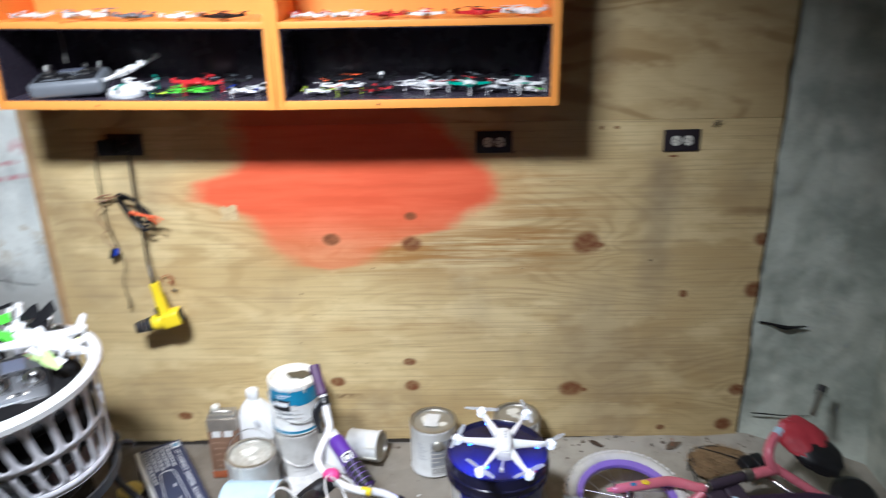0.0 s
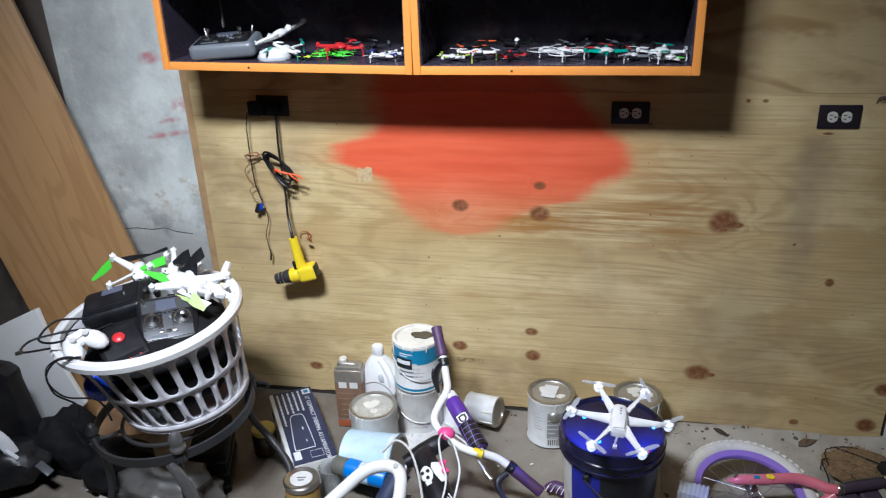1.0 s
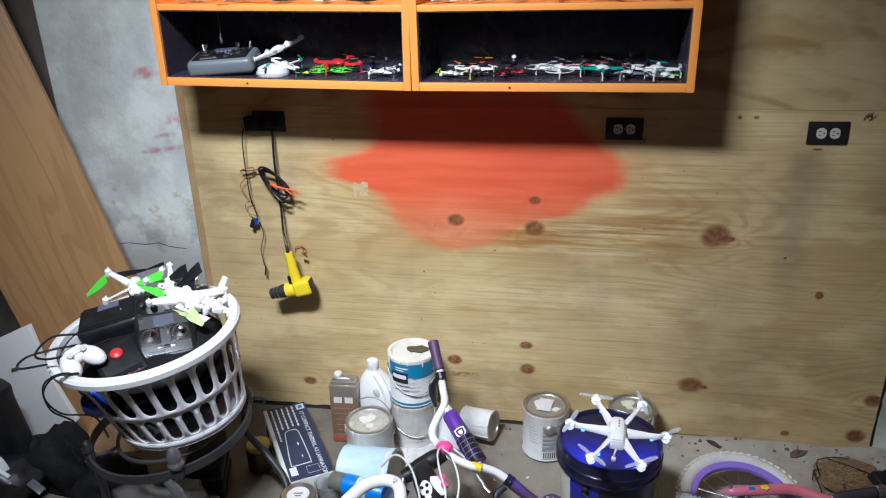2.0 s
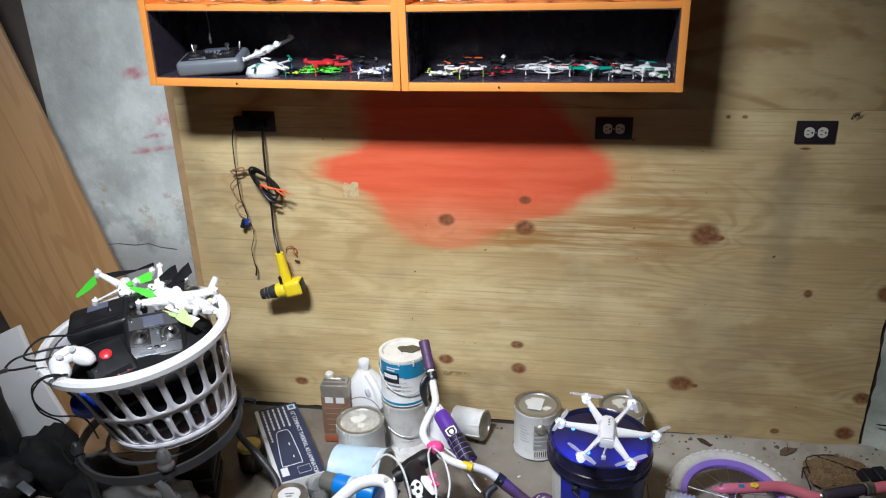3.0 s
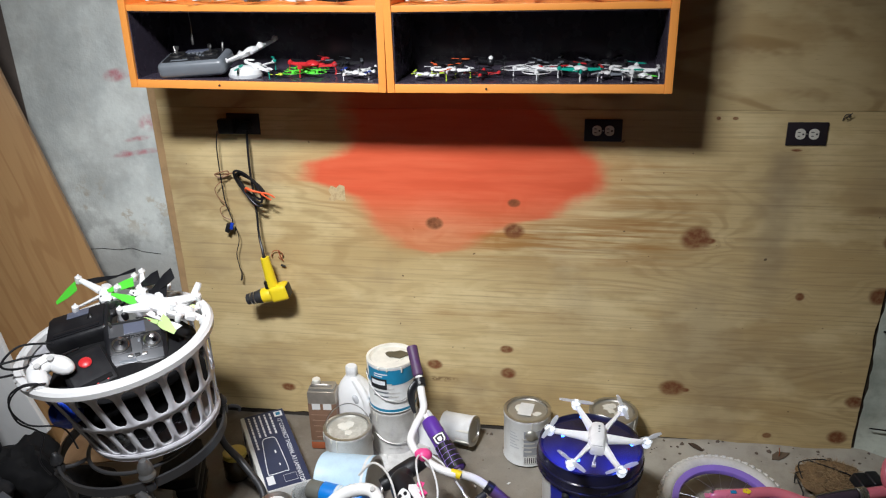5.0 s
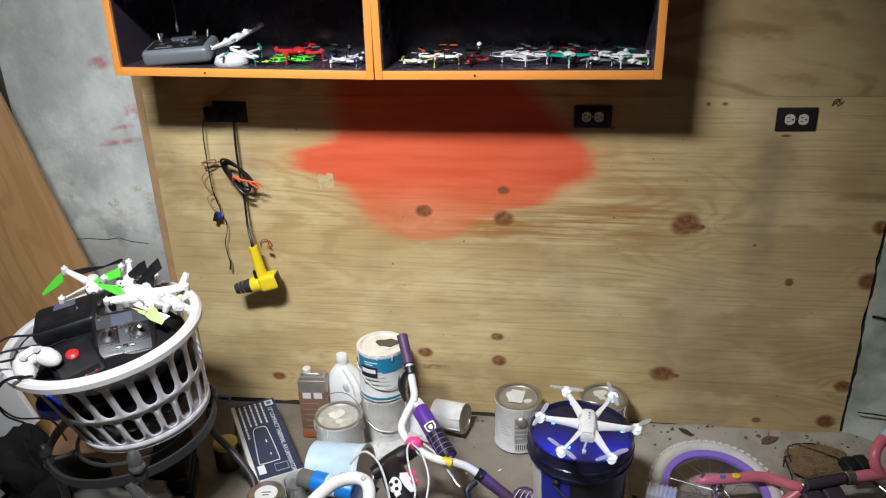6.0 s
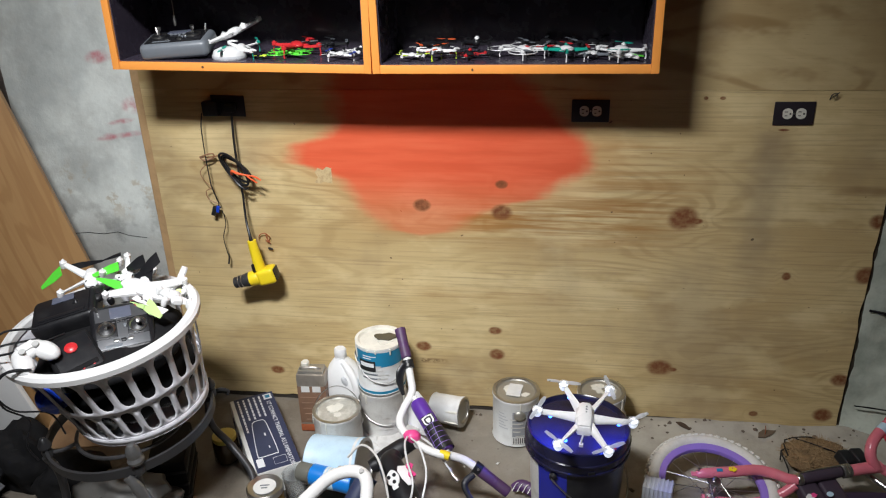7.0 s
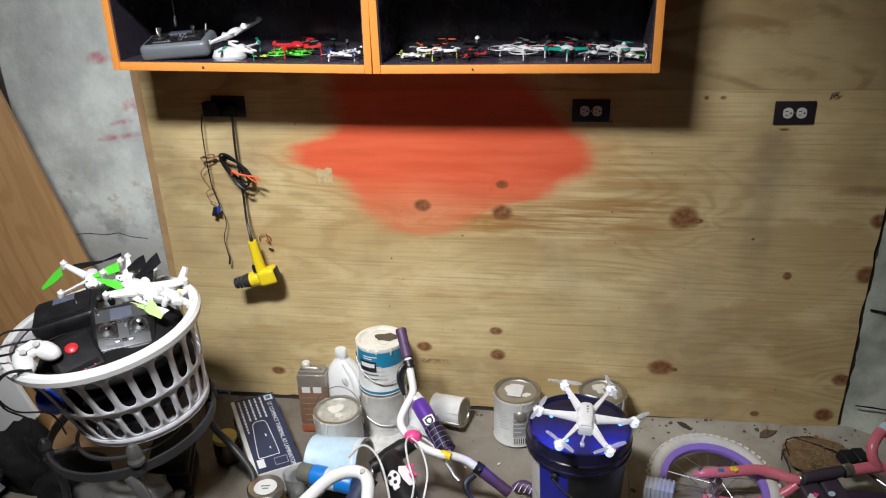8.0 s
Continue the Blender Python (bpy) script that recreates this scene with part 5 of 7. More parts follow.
part("button", lathe(((0.016, 0), (0.017, 0.005), (0.012, 0.009), (0, 0.010)), 20), RED, dark, "red thumb button", m=pose(0.0, 0.025, 0.056))
for k in range(5):
    part("red_mark", box(0.012, 0.005, 0.002, 0.0006), RED, dark, m=pose(-0.02 + 0.012 * k, -0.05 + 0.004 * (k % 2), 0.0575, 0, 0, 30 * k))

LIGHT_GREY = plain("light_grey_plastic", (0.5, 0.5, 0.49), 0.4)
pad = thing("game_controller", pose(0.050, -0.862, 0.722, 18, -10, 62) @ Matrix.Scale(0.85, 4), "white game controller lying on the basket rim", "game controller")
part("shell", joined(moved(lump(1, 0.030, 0.050, 0.026, 0.04), pose(-0.038, -0.022, 0, 0, 0, -14)), moved(lump(2, 0.030, 0.050, 0.026, 0.04), pose(0.038, -0.022, 0, 0, 0, 14)), moved(lump(4, 0.052, 0.032, 0.024, 0.03), pose(0, 0.012, 0.002))), WHITE, pad)
part("top_plate", box(0.05, 0.03, 0.006, 0.003), WHITE, pad, m=pose(0, 0.012, 0.025))
for sx in (-1, 1):
    part("thumbstick", lathe(((0.009, 0), (0.008, 0.008), (0.011, 0.010), (0.010, 0.013), (0, 0.012)), 16), LIGHT_GREY, pad, m=pose(sx * 0.022, -0.002, 0.020))

BASKET_DRONES = "drones in the laundry basket"


def paddle(length, width, twist=16.0):
    """One broad rotor blade that narrows to its hub."""
    bm = bmesh.new()
    rows = []
    for i in range(9):
        u = i / 8
        w = width * (0.35 + 0.70 * min(1.0, 1.5 * u))
        a = radians(twist) * (1.2 - u)
        rows.append([bm.verts.new((length * u, y * w, y * w * math.sin(a) + 0.004 * u * u)) for y in (-0.42, 0.0, 0.58)])
    for a, b in zip(rows, rows[1:]):
        for k in range(2):
            bm.faces.new((a[k], b[k], b[k + 1], a[k + 1]))
    got = bmesh.ops.extrude_face_region(bm, geom=list(bm.faces))
    bmesh.ops.translate(bm, vec=(0, 0, 0.0014), verts=[v for v in got["geom"] if isinstance(v, bmesh.types.BMVert)])
    bmesh.ops.recalc_face_normals(bm, faces=bm.faces)
    return bm


def heap_drone(m, label, reach, shell, blades, arm=0.012, size=(0.030, 0.055, 0.016)):
    """A toy quadcopter with flat stout arms; blades: for each arm the material and direction of its rotor, or None."""
    d = thing("toy_drone", m, label, "drone", BASKET_DRONES)
    w, l, h = size
    part("body", tapered_shell(((-l, w * 0.6, -h * 0.4, h * 0.4), (-l * 0.8, w * 0.9, -h * 0.7, h * 0.8), (0, w, -h, h), (l * 0.7, w * 0.85, -h * 0.8, h * 0.8), (l, w * 0.4, -h * 0.3, h * 0.3))), shell, d)
    part("canopy", tapered_shell(((-l * 0.5, w * 0.4, h * 0.6, h * 1.1), (0, w * 0.6, h * 0.8, h * 1.45), (l * 0.5, w * 0.45, h * 0.6, h * 1.1))), shell, d)
    for k, rotor in enumerate(blades):
        q = radians(45 + 90 * k)
        tip = Vector((reach * math.cos(q), reach * math.sin(q), 0.004))
        part("arm", tube(((0.2 * tip.x, 0.2 * tip.y, 0), (0.6 * tip.x, 0.6 * tip.y, 0.002), tip), (arm * 1.35, arm, arm * 0.75), 8, 4, flat=0.5), shell, d)
        pod = part("motor", lathe(((0, -0.016), (0.008, -0.015), (0.0105, -0.004), (0.0105, 0.007), (0.006, 0.010), (0.002, 0.017), (0, 0.017)), 14), shell, d, m=Matrix.Translation(tip))
        if rotor:
            for turn_ in (0, 180):
                part("rotor_blade", paddle(0.060, 0.020), rotor[0], pod, m=Matrix.Translation(tip) @ pose(0, 0, 0.016, 0, 0, rotor[1] + turn_))
    return d


PALE_LIME = plain("pale_lime_plastic", (0.52, 0.72, 0.28), 0.35, dirt=0.05)
heap_drone(pose(0.215, -0.545, 0.762, 10, -8, 78), "large white drone lying on the basket heap", 0.110, WHITE_SHELL, (None, None, (WHITE, 80), None), 0.0135, (0.030, 0.080, 0.012))
heap_drone(pose(0.010, -0.495, 0.765, 10, 8, 30), "slim white drone with long black rotors on the heap", 0.115, WHITE_SHELL, (None, None, None, None), 0.0095, (0.020, 0.05, 0.012))
heap_drone(pose(0.120, -0.470, 0.776, 6, 18, -14), "white drone with stout arms on the heap", 0.072, WHITE_SHELL, (None, None, None, None), 0.009, (0.018, 0.045, 0.010))
heap_drone(pose(0.075, -0.565, 0.750, 6, -4, 12), "black drone frame among the remotes", 0.07, BLACK, (None, None, None, None), 0.009, (0.02, 0.04, 0.013))
heap_drone(pose(0.318, -0.575, 0.752, 4, 22, 40), "white drone with yellow-green marks hanging at the rim", 0.050, WHITE, (None, None, None, None), 0.012, (0.022, 0.034, 0.015))
for root, tip_, wide, mat, words in (
        ((-0.165, -0.500, 0.722), (-0.083, -0.495, 0.782), 0.030, GREEN, "broad bright green rotor blade on the heap"), ((0.023, -0.505, 0.776), (0.116, -0.500, 0.808), 0.026, GREEN, "broad bright green rotor blade on the heap"),
        ((0.055, -0.535, 0.783), (0.133, -0.532, 0.756), 0.024, GREEN, "broad bright green rotor blade on the heap"), ((0.325, -0.672, 0.742), (0.262, -0.640, 0.762), 0.034, PALE_LIME, "pale lime rotor blade on the heap"),
        ((0.205, -0.620, 0.755), (0.262, -0.640, 0.752), 0.012, PALE_LIME, "thin pale lime rotor blade on the heap"),
        ((0.028, -0.450, 0.802), (-0.086, -0.450, 0.774), 0.020, BLACK, "long black rotor blade on the heap"), ((0.028, -0.450, 0.802), (0.095, -0.445, 0.824), 0.010, BLACK, "long black rotor blade on the heap"),
        ((0.165, -0.500, 0.775), (0.246, -0.490, 0.838), 0.036, BLACK, "broad black rotor blade standing up"), ((0.160, -0.505, 0.778), (0.222, -0.505, 0.782), 0.036, BLACK, "broad black rotor blade on the heap"),
        ((0.125, -0.480, 0.790), (0.186, -0.470, 0.816), 0.036, BLACK, "broad black rotor blade on the heap")):
    way_ = Vector(tip_) - Vector(root)
    b = thing("rotor_blade", frame_of(root, way_, (0.0, 0.55, 0.8)), words, "rotor blade", "loose rotor blades")
    part("blade", paddle(way_.length, wide, 8), mat, b)
arm = thing("landing_skid", pose(0.288, -0.500, 0.745, 8, 6, 20), "white plastic drone leg sticking up at the rim", "landing skid")
part("leg", tube(((-0.02, 0, 0), (0.004, 0.012, 0.016), (0.018, 0.024, 0.040), (0.024, 0.030, 0.056)), (0.013, 0.010, 0.011, 0.009), 8, 4, flat=0.7), WHITE, arm)
part("foot", lathe(((0, 0), (0.014, 0.002), (0.013, 0.01), (0, 0.012)), 14), LIME, arm, m=pose(0.012, -0.035, 0.004, 50))
wires = thing("red_wires", pose(0.225, -0.60, 0.742), "tangle of red and black drone wires", "wire")
for k in range(4):
    part("wire", tube([(0.03 * math.sin(2.1 * i + k) + 0.012 * k - 0.02, 0.02 * math.cos(1.6 * i + 2 * k) + 0.01 * i - 0.02, 0.012 * math.sin(i + k)) for i in range(6)], 0.0018, 6, 4), RED if k % 2 else BLACK, wires)
lead = thing("usb_lead", in_basket(-0.235, -0.06, 0.29), "black cable looped over the basket rim", "cable")
part("cable", tube(((0.14, 0.02, 0.01), (0.07, -0.03, 0.03), (-0.01, -0.02, 0.028), (-0.05, 0.04, 0.024), (0.0, 0.085, 0.04), (0.08, 0.08, 0.02)), 0.0032, 8, 6), BLACK, lead)
part("cable", tube(((-0.02, -0.03, 0.02), (-0.09, -0.02, 0.03), (-0.07, 0.03, 0.03), (0.0, 0.03, 0.028), (0.08, 0.02, 0.02)), 0.0032, 8, 6), BLACK, lead)
part("cable", tube(((0.05, -0.10, 0.002), (0.0, -0.085, 0.010), (-0.045, -0.07, -0.02), (-0.05, -0.06, -0.10), (-0.01, -0.05, -0.17), (-0.04, -0.05, -0.24), (-0.03, -0.05, -0.30)), 0.0026, 8, 6), BLACK, lead)
part("cable", tube(((0.05, -0.105, 0.004), (-0.01, -0.09, 0.008), (-0.05, -0.08, -0.04), (-0.03, -0.06, -0.12), (0.04, -0.05, -0.17), (0.055, -0.05, -0.25)), 0.0026, 8, 6), BLACK, lead)
part("plug", box(0.02, 0.012, 0.008, 0.002), STEEL, lead, m=pose(-0.095, -0.02, 0.03))

PEWTER = plain("worn_pewter", (0.22, 0.22, 0.22), 0.38, metal=0.7, dirt=0.5)
stand = thing("round_stand", pose(0.165, -0.690, 0.0, 0, 0, 36.9), "round dark iron stand with knobs and splayed legs", "stand")
TILT = pose(0.008, -0.006, 0.390, 0, -5.0, 0)
R_STAND = 0.238
part("ring", lathe(((R_STAND - 0.004, -0.014), (R_STAND + 0.004, -0.014), (R_STAND + 0.004, 0.014), (R_STAND - 0.004, 0.014), (R_STAND - 0.004, -0.014)), 72), IRON, stand, m=TILT)
part("inner_ring", tube([(0.16 * math.cos(a), 0.16 * math.sin(a), -0.004) for a in [math.tau * i / 20 for i in range(20)]], 0.006, 8, 3, closed=True), IRON, stand, m=TILT)
for a in (-94, 0, 90, 180):
    ca, sa = math.cos(radians(a)), math.sin(radians(a))
    part("knob", lathe(((0, -0.03), (0.013, -0.028), (0.016, -0.01), (0.012, 0.0), (0.018, 0.006), (0.018, 0.018), (0.012, 0.028), (0.008, 0.036), (0, 0.04)), 18), IRON, stand, m=TILT @ pose(R_STAND * ca, R_STAND * sa, 0.012))
    part("spoke", tube(((R_STAND * ca, R_STAND * sa, -0.004), (0.2 * ca, 0.2 * sa, -0.012), (0.16 * ca, 0.16 * sa, -0.006)), 0.006, 8, 3), IRON, stand, m=TILT)
    if a == 0:
        continue
    part("leg", tube(((R_STAND * ca, R_STAND * sa, 0.372 + 0.02 * ca), (0.9 * R_STAND * ca, 0.9 * R_STAND * sa, 0.28), (R_STAND * ca * 0.95, R_STAND * sa * 0.95, 0.14), (1.28 * R_STAND * ca, 1.28 * R_STAND * sa, 0.03), (1.38 * R_STAND * ca, 1.38 * R_STAND * sa, 0.008)), (0.011, 0.012, 0.012, 0.011, 0.010), 10, 5), IRON, stand)
part("finial", lathe(((0, 0.0), (0.017, 0.002), (0.019, 0.010), (0.015, 0.018), (0.017, 0.026), (0.014, 0.040), (0.008, 0.050), (0, 0.053)), 14), PEWTER, stand, "worn pewter cone finial", m=TILT @ pose(R_STAND * math.cos(radians(-94)), R_STAND * math.sin(radians(-94)), 0.02) @ Matrix.Scale(1.25, 4))
part("front_foot", tube([(R_STAND * 1.02 * math.cos(radians(-100)) + 0.02 * k, R_STAND * 1.02 * math.sin(radians(-100)) - 0.012 * k, z) for k, z in enumerate((0.37, 0.33, 0.26, 0.17, 0.08, 0.01))], (0.012, 0.016, 0.017, 0.015, 0.013, 0.012), 12, 5), PEWTER, stand, "worn grey metal leg")
# one bent leg reaches out towards the laminator box
out_leg = stand.matrix_world.inverted()
part("leg", tube([out_leg @ Vector(p) for p in ((0.345, -0.545, 0.375), (0.330, -0.520, 0.26), (0.385, -0.52, 0.18), (0.470, -0.578, 0.125), (0.492, -0.64, 0.08), (0.485, -0.68, 0.01))], (0.010, 0.011, 0.012, 0.012, 0.012, 0.012), 10, 5), IRON, stand)
part("scroll", tube([out_leg @ Vector(p) for p in ((0.345, -0.53, 0.385), (0.375, -0.515, 0.395), (0.398, -0.505, 0.385), (0.395, -0.505, 0.37))], (0.007, 0.006, 0.005, 0.004), 8, 5), IRON, stand)

# ---------------------------------------------------------------- clutter beside the basket
SEAT = pose(-0.585, -0.62, 0.0, 0, 0, 25)
IN_SEAT = SEAT.inverted()
WEBBING = plain("grey_webbing", (0.55, 0.56, 0.58), 0.7, dirt=0.2)
shell = thing("child_seat_shell", SEAT, "glossy black moulded seat shell with pale webbing straps", "seat")
part("back_shell", prism([(-0.24, 0.0), (0.03, 0.0), (0.025, 0.12), (0.0, 0.26), (-0.018, 0.368), (-0.014, 0.408), (-0.05, 0.428), (-0.13, 0.436), (-0.24, 0.425)], 0.07, 0.016), BLACK, shell, m=IN_SEAT @ pose(-0.46, -0.56, 0, 90, 0, 0))
part("pad", lump(23, 0.12, 0.10, 0.075, 0.2), BLACK, shell, m=pose(0.06, -0.10, 0.10))
part("strap", tube([IN_SEAT @ Vector(p) for p in ((-0.536, -0.72, 0.251), (-0.501, -0.72, 0.239), (-0.469, -0.72, 0.206), (-0.45, -0.72, 0.163), (-0.445, -0.72, 0.114), (-0.44, -0.72, 0.063))], 0.020, 8, 5, flat=0.2), WEBBING, shell, "pale webbing strap")
part("buckle", box(0.05, 0.014, 0.034, 0.005), WEBBING, shell, "pale plastic buckle", m=IN_SEAT @ Matrix.Translation((-0.45, -0.72, 0.163)) @ pose(0, -0.008, 0, 15, 38, 0))
part("strap_end", box(0.060, 0.028, 0.008, 0.003), SILVER, shell, m=IN_SEAT @ pose(-0.342, -0.721, 0.12, 10, 22, -15))
paper_sheet = thing("paper_sheet", pose(-0.03, -0.60, 0.004, 0, 0, 12), "pale creased packing paper on the floor", "paper")
part("sheet", moved(lump(47, 0.20, 0.11, 0.012, 0.35), pose(0, 0, 0.008)), plain("packing_paper", (0.40, 0.37, 0.32), 0.8, dirt=0.4), paper_sheet)
heap = thing("dark_bag", pose(-0.36, -0.565, 0.0), "rumpled black cloth bag on the floor", "bag")
part("cloth", lump(31, 0.13, 0.085, 0.12, 0.35), BLACK_MATT, heap, m=pose(0, 0, 0.10))
heap2 = thing("dark_bag", pose(-0.13, -0.62, 0.0), "dark padded bag lying on cardboard", "bag")
part("cloth", lump(37, 0.13, 0.10, 0.09, 0.25), BLACK_MATT, heap2, m=pose(0, 0, 0.075))
flap = thing("cardboard_piece", pose(-0.20, -0.47, 0.15, 10, 6, 20), "flat torn piece of brown cardboard", "cardboard")
part("sheet", box(0.20, 0.15, 0.005, 0.001), CARD, flap)
part("flap", box(0.20, 0.06, 0.004, 0.001), CARD, flap, m=pose(0, 0.10, 0.012, 25, 0, 0))
# white film coloured near black: the basket's shade is in its colour
rag = thing("white_sack", pose(0.10, -0.72, 0.0), "crumpled white plastic sack under the stand, shade in its colour", "sack")
part("film", lump(41, 0.17, 0.12, 0.10, 0.35), plain("shaded_sack_film", (0.085, 0.082, 0.076), 0.45, dirt=0.4), rag, m=pose(0, 0, 0.08))
# added dark block in place of the shaded area below the stand
crate = thing("stand_shade_block", pose(0.165, -0.52, 0.0, 0, 0, 20), "dark ribbed block added for the shade under the iron stand", "crate")
part("body", box(0.12, 0.22, 0.17, 0.01, at=(0, 0, 0.085)), BLACK_MATT, crate)
for k in range(3):
    part("rib", box(0.126, 0.226, 0.010, 0.002, at=(0, 0, 0.03 + 0.05 * k)), BLACK, crate)
jar2 = thing("small_jar", pose(0.285, -0.375, 0.0), "dark jar with a yellow lid on the floor", "jar")
part("glass", lathe(((0, 0), (0.040, 0), (0.044, 0.006), (0.044, 0.075), (0.036, 0.088), (0.036, 0.09)), 28), plain("amber_glass", (0.06, 0.04, 0.02), 0.2), jar2)
part("lid", lathe(((0.039, 0.084), (0.041, 0.087), (0.041, 0.102), (0.036, 0.105), (0, 0.104)), 28), plain("yellow_lid", (0.6, 0.5, 0.10), 0.45, dirt=0.5), jar2, "yellow lid")

# ---------------------------------------------------------------- laminator box
long_way = Vector((0.245, -0.385, 0)).normalized()
BOX = frame_of((0.412, -0.328, 0.0), long_way, (-long_way.y, long_way.x, 0))
carton = thing("laminator_box", BOX, "dark navy laminator box with white printing and white sides", "box")
part("carton", box(0.455, 0.160, 0.098, 0.003, at=(0, 0, 0.049)), CARD_WHITE, carton)
part("top_print", box(0.450, 0.145, 0.0012, 0, at=(0, 0.0065, 0.0986)), NAVY, carton, "dark navy printed top")
part("side_print", prism([(-0.05, 0.0), (0.02, 0.0), (0.05, 0.05), (-0.02, 0.05)], 0.001), NAVY, carton, m=pose(-0.03, -0.0805, 0.03, 90, 0, 0))
part("side_print", prism([(-0.03, 0.0), (0.02, 0.0), (0.04, 0.04), (-0.01, 0.04)], 0.001), NAVY, carton, m=pose(-0.16, -0.0805, 0.03, 90, 0, 0))
part("end_flap", box(0.03, 0.11, 0.002, 0.0005), CARD_WHITE, carton, m=pose(-0.238, -0.02, 0.085, 0, -35, 0))
TOP = 0.0994
lettering('12" COMPACT THERMAL A3 LAMINATOR', 0.0215, carton, PRINT, pose(-0.168, 0.046, TOP))
part("badge", box(0.034, 0.030, 0.001, 0, at=(-0.197, 0.056, TOP)), PRINT, carton)
part("badge", box(0.018, 0.016, 0.0006, 0, at=(-0.197, 0.056, TOP + 0.0008)), TEAL_LABEL, carton)
for k, n in enumerate((0.125, 0.115, 0.125, 0.13, 0.20)):
    x = -0.212
    rnd = random.Random(k)
    while x < -0.212 + n:
        w = rnd.uniform(0.008, 0.022)
        part("print_word", box(w, 0.0066, 0.0006, 0, at=(x + w / 2, 0.026 - 0.0195 * k, TOP)), PRINT, carton)
        x += w + 0.004
loop = [(-0.052, 0.014), (-0.060, -0.006), (-0.052, -0.028), (0.0, -0.036), (0.135, -0.047), (0.149, -0.040), (0.150, -0.014), (0.148, 0.012), (0.138, 0.022), (0.0, 0.019)]
part("machine_outline", tube([(x, y, TOP) for x, y in loop], 0.0016, 6, 4, closed=True), PRINT, carton)
part("machine_picture", prism(loop, 0.0005), plain("navy_picture", (0.03, 0.04, 0.085), 0.5), carton, m=pose(0, 0, TOP - 0.0003))
part("brand_bar", box(0.016, 0.005, 0.0006, 0, at=(0.03, 0.0, TOP + 0.0006)), PRINT, carton)
part("brand_bar", box(0.012, 0.004, 0.0006, 0, at=(0.105, 0.0, TOP + 0.0006)), PRINT, carton)
part("barcode_patch", box(0.045, 0.024, 0.0006, 0, at=(0.178, -0.046, TOP)), PRINT, carton)
part("info_frame", tube([(0.168, -0.002, TOP), (0.168, 0.040, TOP), (0.205, 0.040, TOP), (0.205, -0.002, TOP)], 0.0008, 4, 1, closed=True), PRINT, carton)

# ---------------------------------------------------------------- bottles and jars
LABEL_LINE = plain("label_line", (0.30, 0.19, 0.13), 0.6)
tin = thing("solvent_can", pose(0.553, -0.160, 0.0, 0, 0, 4) @ Matrix.Diagonal((0.9, 0.9, 1.1, 1)), "tall rectangular solvent can, brown label, white cap", "can")
part("body", box(0.118, 0.072, 0.225, 0.008, at=(0, 0, 0.1125)), plain("dull_tin", (0.36, 0.32, 0.27), 0.4, metal=0.6, dirt=0.5), tin)
part("top", box(0.104, 0.060, 0.014, 0.006, at=(0, 0, 0.230)), plain("tin_top", (0.42, 0.40, 0.36), 0.35, metal=0.7, dirt=0.4), tin)
part("label", box(0.1195, 0.0735, 0.155, 0.008, at=(0, 0, 0.108)), BROWN_LABEL, tin, "brown paper label")
for x in (-0.024, 0.022):
    part("label_panel", box(0.034, 0.001, 0.022, 0, at=(x, -0.0372, 0.170)), CARD_WHITE, tin)
for k in range(5):
    part("label_line", box(0.085 - 0.008 * k, 0.001, 0.0025, 0, at=(-0.006, -0.0372, 0.138 - 0.022 * k)), LABEL_LINE, tin)
part("rust_base", box(0.1205, 0.0745, 0.03, 0.006, at=(0, 0, 0.0155)), RUST, tin, "rusty foot")
part("cap", lathe(((0.017, 0.232), (0.0175, 0.236), (0.017, 0.252), (0.014, 0.255), (0, 0.254)), 24), IVORY, tin, "ivory screw cap", m=pose(-0.026, 0.010, 0))
part("grip", tube(((-0.045, -0.012, 0.236), (-0.03, -0.016, 0.243), (0.02, -0.016, 0.243), (0.042, -0.012, 0.236)), 0.005, 8, 4, flat=0.6), plain("grip_tin", (0.30, 0.28, 0.25), 0.4, metal=0.7), tin, "flat tin carrying grip")

jug = thing("bleach_jug", pose(0.668, -0.115, 0.0, 0, 0, -12) @ Matrix.Diagonal((1.30, 1.12, 1.10, 1)), "white plastic bleach jug with moulded handle", "jug")
body = bmesh.new()
rings = []
for z, rx, ry, cx in ((0.0, 0.058, 0.046, 0), (0.006, 0.064, 0.052, 0), (0.05, 0.066, 0.054, 0), (0.13, 0.066, 0.054, 0), (0.165, 0.063, 0.052, -0.001), (0.200, 0.053, 0.045, -0.004), (0.230, 0.037, 0.034, -0.008), (0.248, 0.023, 0.022, -0.011), (0.255, 0.0165, 0.0165, -0.012), (0.268, 0.0165, 0.0165, -0.012)):
    rings.append([body.verts.new((cx + rx * math.copysign(abs(math.cos(a)) ** 0.75, math.cos(a)), ry * math.copysign(abs(math.sin(a)) ** 0.75, math.sin(a)), z)) for a in [math.tau * i / 28 for i in range(28)]])
for a, b in zip(rings, rings[1:]):
    for i in range(28):
        body.faces.new((a[i], a[(i + 1) % 28], b[(i + 1) % 28], b[i]))
body.faces.new(rings[0][::-1])
body.faces.new(rings[-1])
part("body", body, WHITE, jug)
part("handle", tube(((0.002, -0.016, 0.246), (0.022, -0.026, 0.228), (0.040, -0.034, 0.195), (0.047, -0.038, 0.160), (0.040, -0.040, 0.125)), (0.010, 0.0125, 0.0115, 0.012, 0.014), 14, 5), WHITE, jug)
# solid grey lump painted as the shade in the handle's opening
part("grip_shade", lump(52, 0.010, 0.012, 0.034, 0.0), PRINT_SHADE_GREY, jug, m=pose(0.018, -0.036, 0.180, 24, -14, 0))
